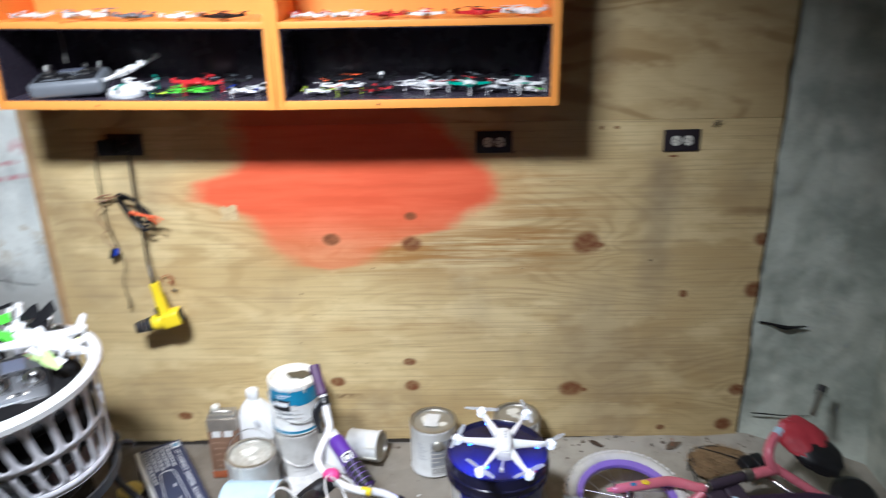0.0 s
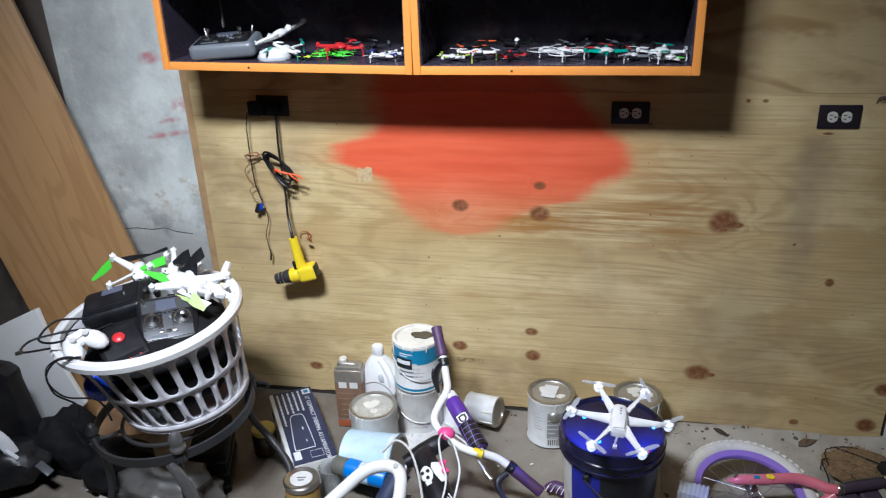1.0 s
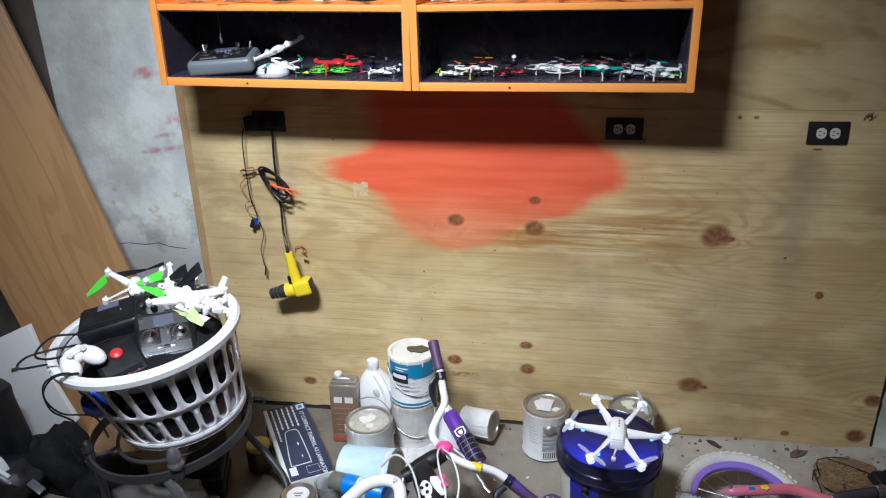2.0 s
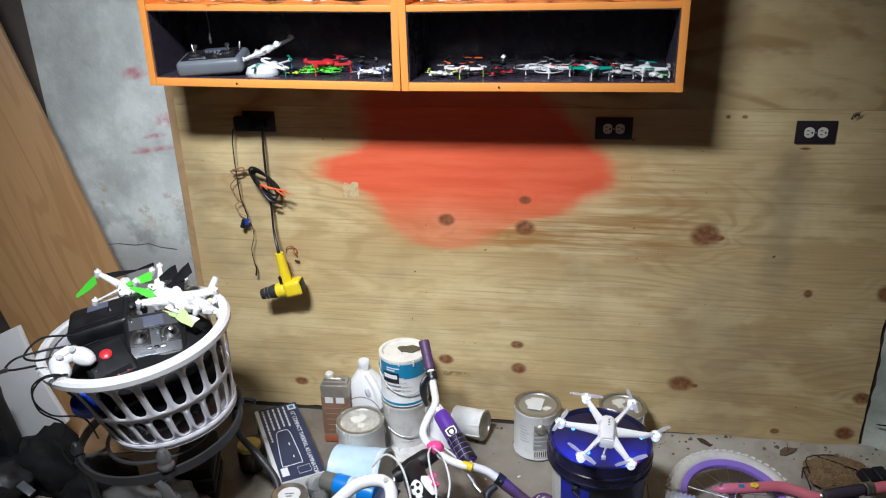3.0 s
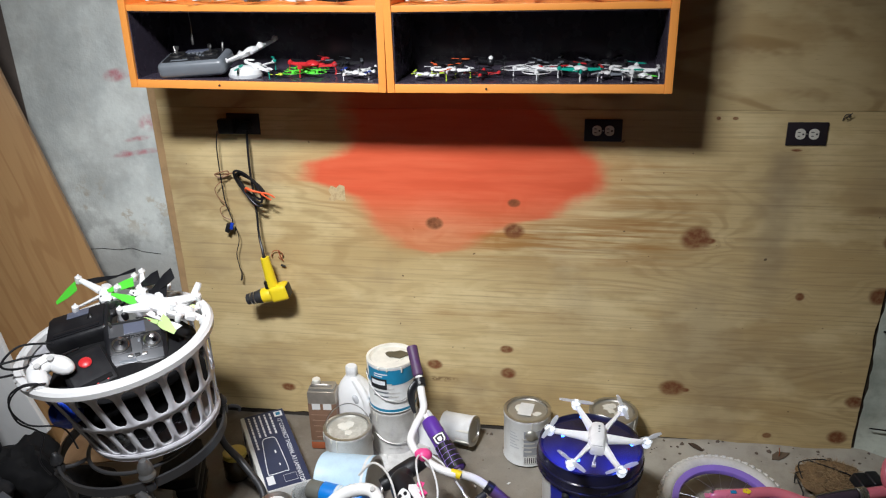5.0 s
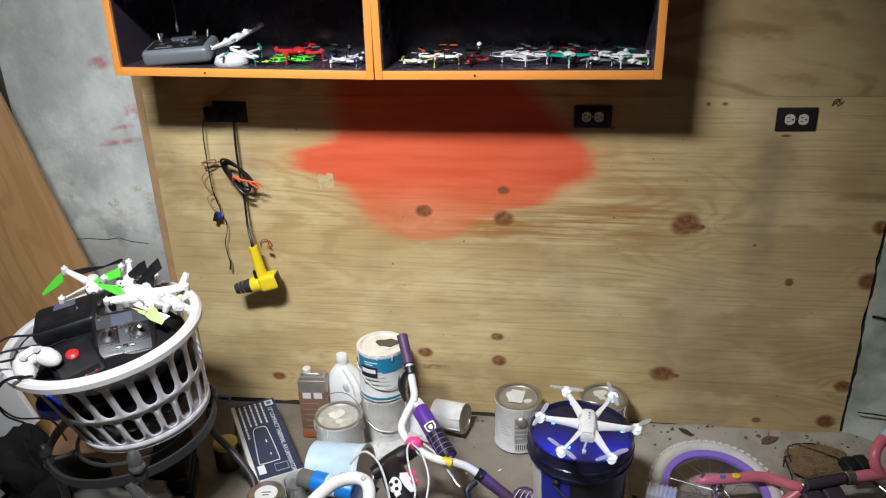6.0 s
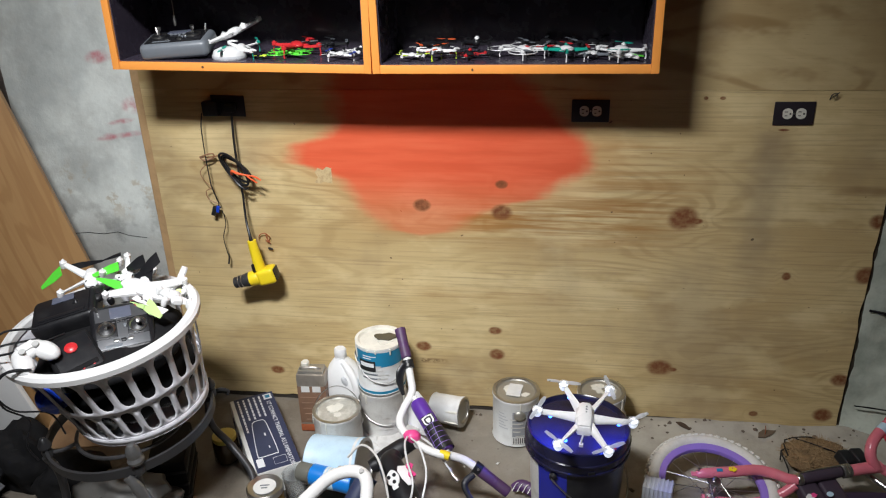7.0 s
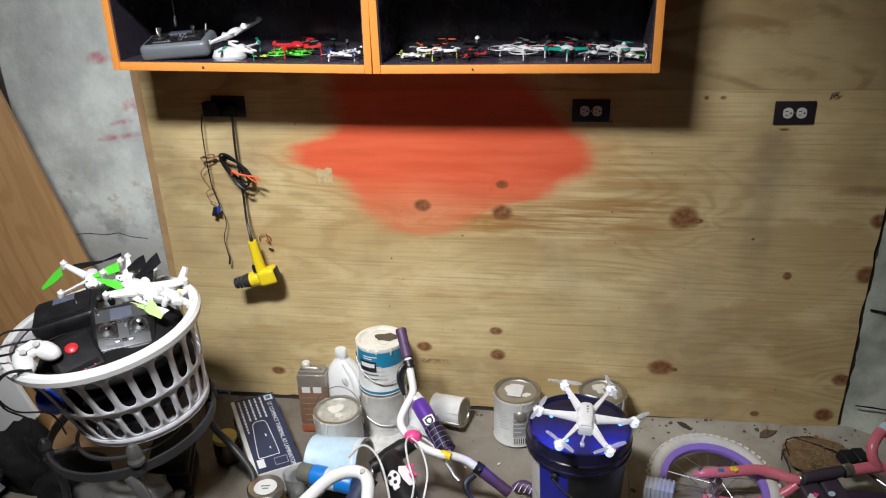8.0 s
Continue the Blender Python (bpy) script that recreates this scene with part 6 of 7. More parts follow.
part("cap", lathe(((0.0165, 0.262), (0.018, 0.266), (0.0175, 0.286), (0.015, 0.290), (0, 0.289)), 28), WHITE, jug, "ribbed white cap", m=pose(-0.012, 0, 0))

jar = thing("glass_jar", pose(0.532, -0.628, 0.0), "glass jar of varnish with a paper-labelled metal lid", "jar")
part("glass", lathe(((0, 0), (0.054, 0), (0.057, 0.006), (0.057, 0.085), (0.052, 0.098), (0.052, 0.104)), 36), plain("varnish_glass", (0.34, 0.22, 0.06), 0.15, dirt=0.3), jar, "amber varnish behind glass")
part("lid", lathe(((0.055, 0.098), (0.058, 0.101), (0.058, 0.117), (0.054, 0.121), (0.048, 0.120), (0.044, 0.117), (0, 0.117)), 40), STEEL, jar, "dull metal screw lid")
part("lid_label", lathe(((0.036, 0.1176), (0.036, 0.1186), (0, 0.1187)), 30), CARD_WHITE, jar)
for k, w in enumerate((0.03, 0.02)):
    part("print_line", box(w, 0.005, 0.0006, 0, at=(0, 0.004 - 0.012 * k, 0.119)), GREY, jar, m=pose(0, 0, 0, 0, 0, 12))
cup = thing("plastic_cup", pose(0.602, -0.545, 0.0, 0, 0, 0), "clear plastic cup standing between the cans", "cup")
part("cup", lathe(((0, 0.003), (0.030, 0.003), (0.032, 0.0), (0.041, 0.105), (0.044, 0.107), (0.042, 0.109), (0.039, 0.105), (0.030, 0.006), (0, 0.006)), 32), CLEAR, cup)
cup2 = thing("plastic_cup", frame_of((0.595, -0.47, 0.035), (0.8, -0.3, 0.0), (0, 0, 1)) @ pose(0, 0, 0, 0, 90, 0), "clear plastic cup lying on the floor", "cup")
part("cup", lathe(((0, 0.003), (0.026, 0.003), (0.028, 0.0), (0.036, 0.09), (0.038, 0.092), (0.034, 0.09), (0.026, 0.006), (0, 0.006)), 32), CLEAR, cup2)
spray = thing("spray_can", frame_of((0.618, -0.545, 0.118), (1.0, -0.22, 0.0), (0.2, 1.0, 0)) @ pose(0, 0, 0, 0, 90, 0), "spray can lying sideways, grey cap and blue label", "spray can")
part("cap", lathe(((0, 0), (0.028, 0), (0.031, 0.004), (0.031, 0.046), (0.029, 0.048)), 28), plain("olive_cap", (0.13, 0.13, 0.11), 0.5), spray, "grey-green cap")
part("body", lathe(((0.029, 0.048), (0.034, 0.052), (0.034, 0.19), (0.031, 0.196), (0, 0.198)), 28), plain("bright_blue_label", (0.01, 0.19, 0.62), 0.35), spray, "bright blue label")
part("label_band", lathe(((0.0346, 0.10), (0.0346, 0.14)), 24), SKY_LABEL, spray)
for k in range(4):
    part("print_line", lathe(((0.0352, 0.104 + 0.009 * k), (0.0352, 0.108 + 0.009 * k)), 10, 60, 150), WHITE, spray)
lid_piece = thing("plastic_tray", pose(0.845, -0.268, 0.012, 16, 4, 12), "grey-white plastic tray leaning on the paint cans", "tray")
part("lid", box(0.085, 0.09, 0.010, 0.004, segments=3), WHITE_DIRTY, lid_piece)
part("lip", tube(((-0.038, -0.04, 0.006), (0.038, -0.04, 0.006), (0.038, 0.04, 0.006), (-0.038, 0.04, 0.006)), 0.003, 6, 1, closed=True), WHITE_DIRTY, lid_piece)
cloth = thing("white_rag", pose(0.815, -0.17, 0.0), "paint-stiffened white rag under the stacked cans", "rag")
part("cloth", lump(61, 0.125, 0.105, 0.022, 0.35), WHITE_DIRTY, cloth, m=pose(0, -0.02, 0.012))
sheet = thing("white_board_scrap", frame_of((0.93, -0.16, 0.0), (0.95, -0.3, 0.0), (-0.05, 0.35, 0.9)), "white board scrap leaning behind the bicycle", "board scrap")
part("board", prism([(-0.06, 0.0), (0.07, 0.0), (0.075, 0.09), (-0.01, 0.155), (-0.06, 0.15)], 0.006, 0.001), WHITE, sheet)

# ---------------------------------------------------------------- child's bicycle with white handlebar
ORIGIN = Vector((1.0, -0.55, 0.0))
bike = thing("bicycle", Matrix.Translation(ORIGIN), "child's bicycle lying down, white handlebar with purple grips", "bicycle", "children's bicycles")


def rel(*points):
    return [Vector(p) - ORIGIN for p in points]


part("handlebar", tube(rel((0.945, -0.325, 0.450), (0.966, -0.372, 0.390), (0.975, -0.402, 0.350), (0.958, -0.460, 0.325), (0.953, -0.505, 0.305), (0.985, -0.545, 0.285), (1.040, -0.575, 0.270), (1.095, -0.590, 0.262), (1.125, -0.580, 0.252), (1.165, -0.575, 0.235), (1.205, -0.582, 0.212), (1.222, -0.585, 0.203)), 0.0125, 14, 7), WHITE_PAINT, bike)
for a, b in (((0.917, -0.268, 0.502), (0.950, -0.338, 0.436)), ((1.212, -0.584, 0.208), (1.300, -0.606, 0.150))):
    a, b = rel(a, b)
    g = part("grip", tube((a, a.lerp(b, 0.04), a.lerp(b, 0.5), a.lerp(b, 0.94), b), (0.0165, 0.0185, 0.0165, 0.0175, 0.015), 16, 3), PURPLE_GRIP, bike, "dark purple rubber grip")
    for k in range(6):
        q = a.lerp(b, 0.16 + 0.12 * k)
        part("grip_ring", lathe(((0.0166, -0.003), (0.0175, 0), (0.0166, 0.003)), 16), PURPLE_GRIP, g, m=frame_of(q, (b - a), (0, 0.3, 1)) @ pose(0, 0, 0, 0, 90, 0))
a, b = rel((0.985, -0.418, 0.342), (1.112, -0.572, 0.258))
way = b - a
PAD = frame_of(a, way, (0, 0.6, 1))
n_len = way.length
part("crossbar", tube((a, b), 0.009, 10, 1), WHITE_PAINT, bike)
pad_ob = part("crossbar_pad", tube(((0.02, 0, 0), (0.03, 0, 0), (n_len * 0.55, 0, 0), (n_len - 0.014, 0, 0), (n_len - 0.004, 0, 0)), (0.018, 0.026, 0.027, 0.026, 0.018), 20, 3), PURPLE, bike, "shiny purple crossbar pad", m=PAD)
for k in range(5):
    part("plaid_line", lathe(((0.0291, -0.0008), (0.0291, 0.0008)), 20), LILAC, pad_ob, m=PAD @ pose(n_len * (0.55 + 0.085 * k), 0, 0, 0, 90, 0))
for ang in (40, 90, 140):
    part("plaid_line", tube(((n_len * 0.56, 0.0290 * math.cos(radians(ang)), 0.0290 * math.sin(radians(ang))), (n_len * 0.95, 0.0290 * math.cos(radians(ang + 20)), 0.0290 * math.sin(radians(ang + 20)))), 0.0007, 4, 1), LILAC, pad_ob, m=PAD)
part("pad_sleeve", lathe(((0.0286, -0.045), (0.0286, 0.045)), 20), BLACK, pad_ob, m=PAD @ pose(n_len * 0.76, 0, 0, 0, 90, 0))
shield = [(-0.020, 0.018), (0.0, 0.022), (0.020, 0.018), (0.020, -0.006), (0.010, -0.020), (0.0, -0.026), (-0.010, -0.020), (-0.020, -0.006)]
eye_way = Vector((0.16, -0.72, 0.55)).normalized()
LOGO = frame_of(a + way * 0.44 + eye_way * 0.0262, eye_way.cross(way), way * -1)
part("logo_shape", prism(shield, 0.0022), BLACK, pad_ob, m=LOGO)
for s, z, mat in ((0.84, 0.0024, WHITE), (0.62, 0.0030, BLACK), (0.34, 0.0036, WHITE)):
    part("logo_shape", prism([(x * s, y * s) for x, y in shield], 0.001), mat, pad_ob, m=LOGO @ pose(0, 0, z - 0.0006))
for q, d in (((0.956, -0.350, 0.420), (0.02, -0.05, -0.05)), ((1.205, -0.582, 0.214), (0.09, -0.02, -0.05))):
    q = Vector(q) - ORIGIN
    cl = part("brake_clamp", lathe(((0.014, -0.012), (0.019, -0.012), (0.019, 0.012), (0.014, 0.012)), 18), BLACK, bike, m=frame_of(q, d, (0, 0.4, 1)) @ pose(0, 0, 0, 0, 90, 0))
    part("bolt", lathe(((0, 0.005), (0.004, 0.005), (0.004, 0)), 10), STEEL, cl, m=Matrix.Translation(q + Vector((0.004, -0.017, 0.010))) @ pose(0, 0, 0, 60, 0, 0))
part("brake_lever", tube(rel((0.948, -0.360, 0.425), (0.935, -0.378, 0.405), (0.935, -0.392, 0.382), (0.942, -0.405, 0.362), (0.950, -0.415, 0.345)), (0.013, 0.017, 0.015, 0.010, 0.006), 10, 5, flat=0.6), BLACK, bike, "black brake lever")
part("brake_lever", tube(rel((1.195, -0.600, 0.205), (1.170, -0.625, 0.190), (1.185, -0.650, 0.165), (1.222, -0.672, 0.140), (1.238, -0.690, 0.110)), (0.010, 0.011, 0.008, 0.006, 0.005), 10, 5, flat=0.7), BLACK, bike, "black brake lever")
part("cable_end", tube(rel((1.120, -0.590, 0.215), (1.130, -0.603, 0.200), (1.150, -0.618, 0.190)), (0.004, 0.006, 0.007), 10, 3), STEEL, bike)
part("bell", lump(71, 0.027, 0.022, 0.021, 0.06), HOT_PINK, bike, "glossy pink bell", m=Matrix.Translation(rel((1.000, -0.552, 0.292))[0]))
part("yellow_tag", lathe(((0.0132, -0.016), (0.0132, 0.016)), 16), YELLOW, bike, m=frame_of(rel((1.105, -0.588, 0.2605))[0], (0.06, -0.005, -0.015), (0, 0, 1)) @ pose(0, 0, 0, 0, 90, 0))
part("stem", tube(rel((1.005, -0.558, 0.275), (0.975, -0.575, 0.268), (0.935, -0.605, 0.252), (0.885, -0.635, 0.232)), (0.020, 0.028, 0.030, 0.020), 14, 4, flat=0.7), BLACK, bike)
cover = part("stem_cover", tube(rel((0.960, -0.605, 0.262), (0.950, -0.640, 0.258), (0.978, -0.690, 0.242), (1.010, -0.740, 0.225), (1.050, -0.800, 0.205), (1.085, -0.865, 0.18)), (0.022, 0.036, 0.040, 0.042, 0.040, 0.036), 18, 5), BLACK, bike, "black padded stem cover with white patches")
COVER = frame_of(rel((0.994, -0.715, 0.280))[0], (0.55, -0.80, -0.2), (0.75, 0.5, 0.32))
part("white_patch", prism([(-0.035, 0.002), (-0.028, 0.022), (-0.005, 0.034), (0.022, 0.034), (0.042, 0.020), (0.040, 0.004), (0.01, -0.004), (-0.02, -0.006)], 0.003, 0.0008), WHITE, cover, m=COVER @ pose(0.0, 0.004, -0.006, -18, 0, 0))
blob = [(-0.004 + 0.026 * math.cos(q) * (1 + 0.12 * math.sin(3 * q)), -0.022 + 0.020 * math.sin(q)) for q in [math.tau * i / 20 for i in range(20)]]
part("white_patch", prism(blob, 0.003, 0.0006), WHITE, cover, m=COVER @ pose(0.0, 0, 0.0, 6, 0, 0))
part("white_patch", box(0.016, 0.018, 0.003, 0.001), WHITE, cover, m=COVER @ pose(0.026, -0.026, 0.001, 6, 0, 0))
for x, y in ((-0.010, -0.014), (-0.012, -0.031), (0.010, -0.022)):
    part("black_dot", prism([(x + 0.0062 * math.cos(q), y + 0.0055 * math.sin(q)) for q in [math.tau * i / 12 for i in range(12)]], 0.0015), BLACK, cover, m=COVER @ pose(0, 0, 0.003, 6, 0, 0))
for sx in (-1, 1):
    part("bow", prism([(0, 0.003), (sx * 0.018, 0.014), (sx * 0.024, 0.004), (sx * 0.022, -0.008), (sx * 0.012, -0.010), (0, -0.003)], 0.005, 0.0012), HOT_PINK, cover, "pink bow", m=COVER @ pose(0.004, 0.032, 0.0, -24, 0, -10))
for k in range(4):
    part("white_line", box(0.03, 0.002, 0.001, 0), WHITE, cover, m=COVER @ pose(0.085 + 0.012 * k, 0.0 + 0.012 * (k % 2), -0.012, 0, 12, 30 - 20 * (k % 2)))
part("cable", tube(rel((0.990, -0.560, 0.300), (0.992, -0.620, 0.318), (1.012, -0.690, 0.312), (1.040, -0.755, 0.290), (1.035, -0.80, 0.25)), 0.003, 8, 6), WHITE, bike, "white brake cable")
part("cable", tube(rel((1.000, -0.570, 0.300), (1.040, -0.640, 0.325), (1.072, -0.715, 0.300), (1.070, -0.780, 0.26), (1.055, -0.82, 0.2)), 0.003, 8, 6), WHITE, bike)
part("cable", tube(rel((1.020, -0.545, 0.292), (1.070, -0.560, 0.262), (1.110, -0.590, 0.225), (1.128, -0.600, 0.205)), 0.003, 8, 6), WHITE, bike)
part("cable", tube(rel((0.825, -0.660, 0.285), (0.870, -0.655, 0.330), (0.925, -0.700, 0.330), (0.965, -0.765, 0.28), (0.99, -0.83, 0.2)), 0.0034, 8, 6), WHITE_DIRTY, bike)
fork = part("fork", tube(rel((0.700, -0.905, 0.250), (0.755, -0.845, 0.285), (0.800, -0.775, 0.300), (0.845, -0.742, 0.302), (0.888, -0.742, 0.300), (0.912, -0.775, 0.285), (0.915, -0.850, 0.24), (0.90, -0.95, 0.17)), 0.0185, 16, 6), WHITE_PAINT, bike, "white painted fork crown")
rnd = random.Random(17)
for k in range(34):
    u = rnd.random()
    q = Vector((0.712 + 0.075 * u, -0.895 + 0.100 * u, 0.2585 + 0.035 * u))
    part("black_print", lathe(((0.0191, -0.0035 * rnd.uniform(0.5, 1.3)), (0.0191, 0.003)), 6, rnd.uniform(14, 46), rnd.uniform(0, 360)), BLACK, fork, m=frame_of(rel(tuple(q))[0], (0.06, 0.08, 0.03), (0, 0, 1)) @ pose(0, 0, 0, rnd.uniform(-6, 6), 90, 0))
part("bolt", lathe(((0, 0.006), (0.007, 0.006), (0.008, 0)), 12), STEEL, fork, m=Matrix.Translation(rel((0.892, -0.752, 0.316))[0]) @ pose(0, 0, 0, 25, 0, 0))
part("headset", tube(rel((0.905, -0.735, 0.285), (0.865, -0.80, 0.22), (0.83, -0.86, 0.14), (0.81, -0.90, 0.07)), 0.03, 14, 3), NAVY, bike)
part("down_tube", tube(rel((0.92, -0.76, 0.21), (0.99, -0.95, 0.12), (1.06, -1.15, 0.045)), 0.022, 14, 3), WHITE_PAINT, bike)

# ---------------------------------------------------------------- pink bicycle
WHEEL = pose(1.930, -0.424, 0.084, 11, 2, 0) @ Matrix.Scale(0.965, 4)
O2 = Vector((1.932, -0.40, 0.0))
PLUM = plain("plum_pad", (0.050, 0.034, 0.052), 0.5, dirt=0.4)
bike2 = thing("bicycle", Matrix.Translation(O2 + Vector((0, -0.012, 0))), "pink child's bicycle lying flat, white tyre and lilac rim", "bicycle", "children's bicycles")
back = Matrix.Translation(-O2) @ WHEEL
tyre = part("tyre", tube([(0.188 * math.cos(q), 0.188 * math.sin(q), 0) for q in [math.tau * i / 28 for i in range(28)]], 0.0235, 14, 3, closed=True), WHITE_TYRE, bike2, "cream white knobbly tyre", m=back)
knob_bm = box(0.010, 0.013, 0.008, 0.002, segments=1)
knob_mesh = bpy.data.meshes.new("tread_knob")
knob_bm.to_mesh(knob_mesh)
knob_bm.free()
knob_mesh.materials.append(WHITE_TYRE)
for i in range(54):
    for lane, (dr, dz) in enumerate(((0.021, 0.010), (0.024, -0.002), (0.018, 0.017))):
        q = 360 / 54 * (i + 0.33 * lane)
        shared("tread_knob", knob_mesh, tyre, back @ pose(0, 0, 0, 0, 0, q) @ pose(0.188 + dr, 0, dz, 0, -math.degrees(math.atan2(dz, dr)), 0))
part("rim", lathe(((0.168, -0.013), (0.172, -0.014), (0.174, 0.0), (0.172, 0.014), (0.166, 0.015), (0.150, 0.009), (0.147, 0.0), (0.150, -0.009), (0.168, -0.013)), 64), LILAC, bike2, "lilac painted rim", m=back)
part("hub", lathe(((0.006, -0.05), (0.006, -0.036), (0.020, -0.034), (0.020, -0.028), (0.011, -0.024), (0.011, 0.024), (0.020, 0.028), (0.020, 0.034), (0.006, 0.036), (0.006, 0.052), (0, 0.052)), 20), STEEL, bike2, m=back)
for i in range(20):
    q = math.tau * i / 20
    s = 1 if i % 2 else -1
    part("spoke", tube(((0.018 * math.cos(q + 0.9 * (1 if i % 4 < 2 else -1)), 0.018 * math.sin(q + 0.9 * (1 if i % 4 < 2 else -1)), 0.03 * s), (0.15 * math.cos(q), 0.15 * math.sin(q), 0)), 0.0013, 5, 1), STEEL, bike2, m=back)


def rel2(*points):
    return [Vector(p) - O2 for p in points]


part("fork_leg", tube(rel2((1.878, -0.424, 0.128), (1.900, -0.422, 0.134), (1.981, -0.409, 0.137), (2.060, -0.392, 0.137), (2.110, -0.400, 0.135), (2.150, -0.416, 0.132), (2.178, -0.420, 0.132)), (0.010, 0.0155, 0.0165, 0.0165, 0.0165, 0.016, 0.015), 16, 6, flat=0.85), PINK, bike2, "pink fork leg with a flower sticker")
part("fork_leg", tube(rel2((1.90, -0.43, 0.040), (1.98, -0.435, 0.038), (2.06, -0.44, 0.05), (2.13, -0.435, 0.085), (2.172, -0.424, 0.118)), 0.015, 14, 5), PINK, bike2)
part("dropout", box(0.03, 0.018, 0.005, 0.002), PINK, bike2, m=Matrix.Translation(rel2((1.876, -0.423, 0.130))[0]))
part("axle_nut", lathe(((0.009, 0), (0.009, 0.008), (0.004, 0.009), (0.004, 0.018), (0, 0.018)), 6), STEEL, bike2, m=Matrix.Translation(rel2((1.886, -0.418, 0.136))[0]))
for k in range(5):
    q = math.tau * k / 5
    part("flower_sticker", lathe(((0, 0), (0.0055, 0)), 10), YELLOW, bike2, m=Matrix.Translation(rel2((1.985 + 0.008 * math.cos(q), -0.4135 + 0.006 * math.sin(q), 0.1520))[0]) @ pose(0, 0, 0, 16, 0, 0))
part("blue_sticker", box(0.018, 0.010, 0.001, 0), TEAL_LABEL, bike2, m=Matrix.Translation(rel2((1.945, -0.421, 0.1505))[0]) @ pose(0, 0, 0, 24, 0, 6))
part("chrome_joint", lathe(((0.016, -0.010), (0.019, -0.006), (0.019, 0.006), (0.016, 0.010)), 16), STEEL, bike2, m=frame_of(rel2((2.182, -0.418, 0.134))[0], (0.13, 0.05, 0.0), (0, 0, 1)) @ pose(0, 0, 0, 0, 90, 0))
part("frame_pad", tube(rel2((2.186, -0.416, 0.136), (2.20, -0.412, 0.136), (2.30, -0.378, 0.138), (2.316, -0.373, 0.138)), (0.014, 0.018, 0.018, 0.015), 16, 3), PLUM, bike2, "dark plum padded sleeve")
part("chrome_trim", tube(rel2((2.182, -0.412, 0.153), (2.25, -0.388, 0.156), (2.316, -0.366, 0.156)), 0.003, 6, 3), STEEL, bike2)
for cx, cy in ((2.212, -0.437), (2.278, -0.416)):
    part("pad_block", box(0.063, 0.105, 0.040, 0.010, segments=3), PLUM, bike2, "dark plum padded block", m=Matrix.Translation(rel2((cx, cy, 0.098))[0]) @ pose(0, 0, 0, 16, 0, 18))
part("pad_patch", prism([(0.014 * math.cos(q), 0.009 * math.sin(q) * (1 + 0.3 * math.cos(4 * q))) for q in [math.tau * i / 14 for i in range(14)]], 0.002), WHITE, bike2, m=Matrix.Translation(rel2((2.200, -0.478, 0.119))[0]) @ pose(0, 0, 0, 22, 0, 18))
part("pad_patch", prism([(0.009 * math.cos(q) * (1 + 0.3 * math.cos(5 * q)), 0.007 * math.sin(q)) for q in [math.tau * i / 14 for i in range(14)]], 0.003), HOT_PINK, bike2, m=Matrix.Translation(rel2((2.212, -0.470, 0.120))[0]) @ pose(0, 0, 0, 22, 0, 18))
part("pad_patch", prism([(0.011 * math.cos(q), 0.008 * math.sin(q)) for q in [math.tau * i / 14 for i in range(14)]], 0.002), SKY_LABEL, bike2, m=Matrix.Translation(rel2((2.262, -0.458, 0.119))[0]) @ pose(0, 0, 0, 22, 0, 18))
for k in range(3):
    part("collar", lathe(((0.017, -0.005), (0.0215, -0.003), (0.0215, 0.003), (0.017, 0.005)), 18), STEEL, bike2, m=frame_of(rel2((2.322 + 0.009 * k, -0.372 + 0.003 * k, 0.139))[0], (0.12, 0.035, 0), (0, 0, 1)) @ pose(0, 0, 0, 0, 90, 0))
part("frame_tube", tube(rel2((2.345, -0.368, 0.140), (2.39, -0.355, 0.142), (2.44, -0.345, 0.145)), 0.018, 16, 4), PINK, bike2)
part("frame_tube", tube(rel2((2.425, -0.352, 0.146), (2.405, -0.345, 0.18), (2.408, -0.325, 0.21), (2.432, -0.295, 0.228), (2.470, -0.262, 0.245), (2.505, -0.245, 0.255)), 0.0165, 16, 6), PINK, bike2)
part("frame_tube", tube(rel2((2.44, -0.345, 0.142), (2.50, -0.37, 0.11), (2.57, -0.40, 0.075), (2.64, -0.42, 0.06)), 0.015, 14, 4), PINK, bike2)
part("sticker_ring", lathe(((0.0170, -0.014), (0.0170, 0.014)), 18), SKY_LABEL, bike2, m=frame_of(rel2((2.452, -0.277, 0.2375))[0], (0.038, 0.033, 0.017), (0, 0, 1)) @ pose(0, 0, 0, 0, 90, 0))
part("seat", lump(81, 0.092, 0.066, 0.030, 0.22), CORAL, bike2, "coral red vinyl seat", m=Matrix.Translation(rel2((2.530, -0.305, 0.225))[0]) @ pose(0, 0, 0, 20, 24, -52))
part("seat_base", lump(83, 0.095, 0.066, 0.030, 0.15), BLACK, bike2, "dark seat underside", m=Matrix.Translation(rel2((2.555, -0.330, 0.208))[0]) @ pose(0, 0, 0, 20, 24, -52))
part("seat_post", tube(rel2((2.585, -0.225, 0.275), (2.615, -0.185, 0.30), (2.635, -0.155, 0.315)), (0.011, 0.011, 0.014), 12, 3), STEEL, bike2)
part("clamp", box(0.03, 0.025, 0.04, 0.006), IRON, bike2, m=Matrix.Translation(rel2((2.64, -0.15, 0.32))[0]) @ pose(0, 0, 0, 0, 20, 30))
part("chain_guard", tube(rel2((2.30, -0.44, 0.075), (2.40, -0.43, 0.07), (2.52, -0.425, 0.07), (2.60, -0.43, 0.07)), (0.03, 0.035, 0.035, 0.028), 14, 4, flat=0.5), plain("plum_guard", (0.04, 0.025, 0.05), 0.35, dirt=0.3), bike2, "dark plum chain guard")
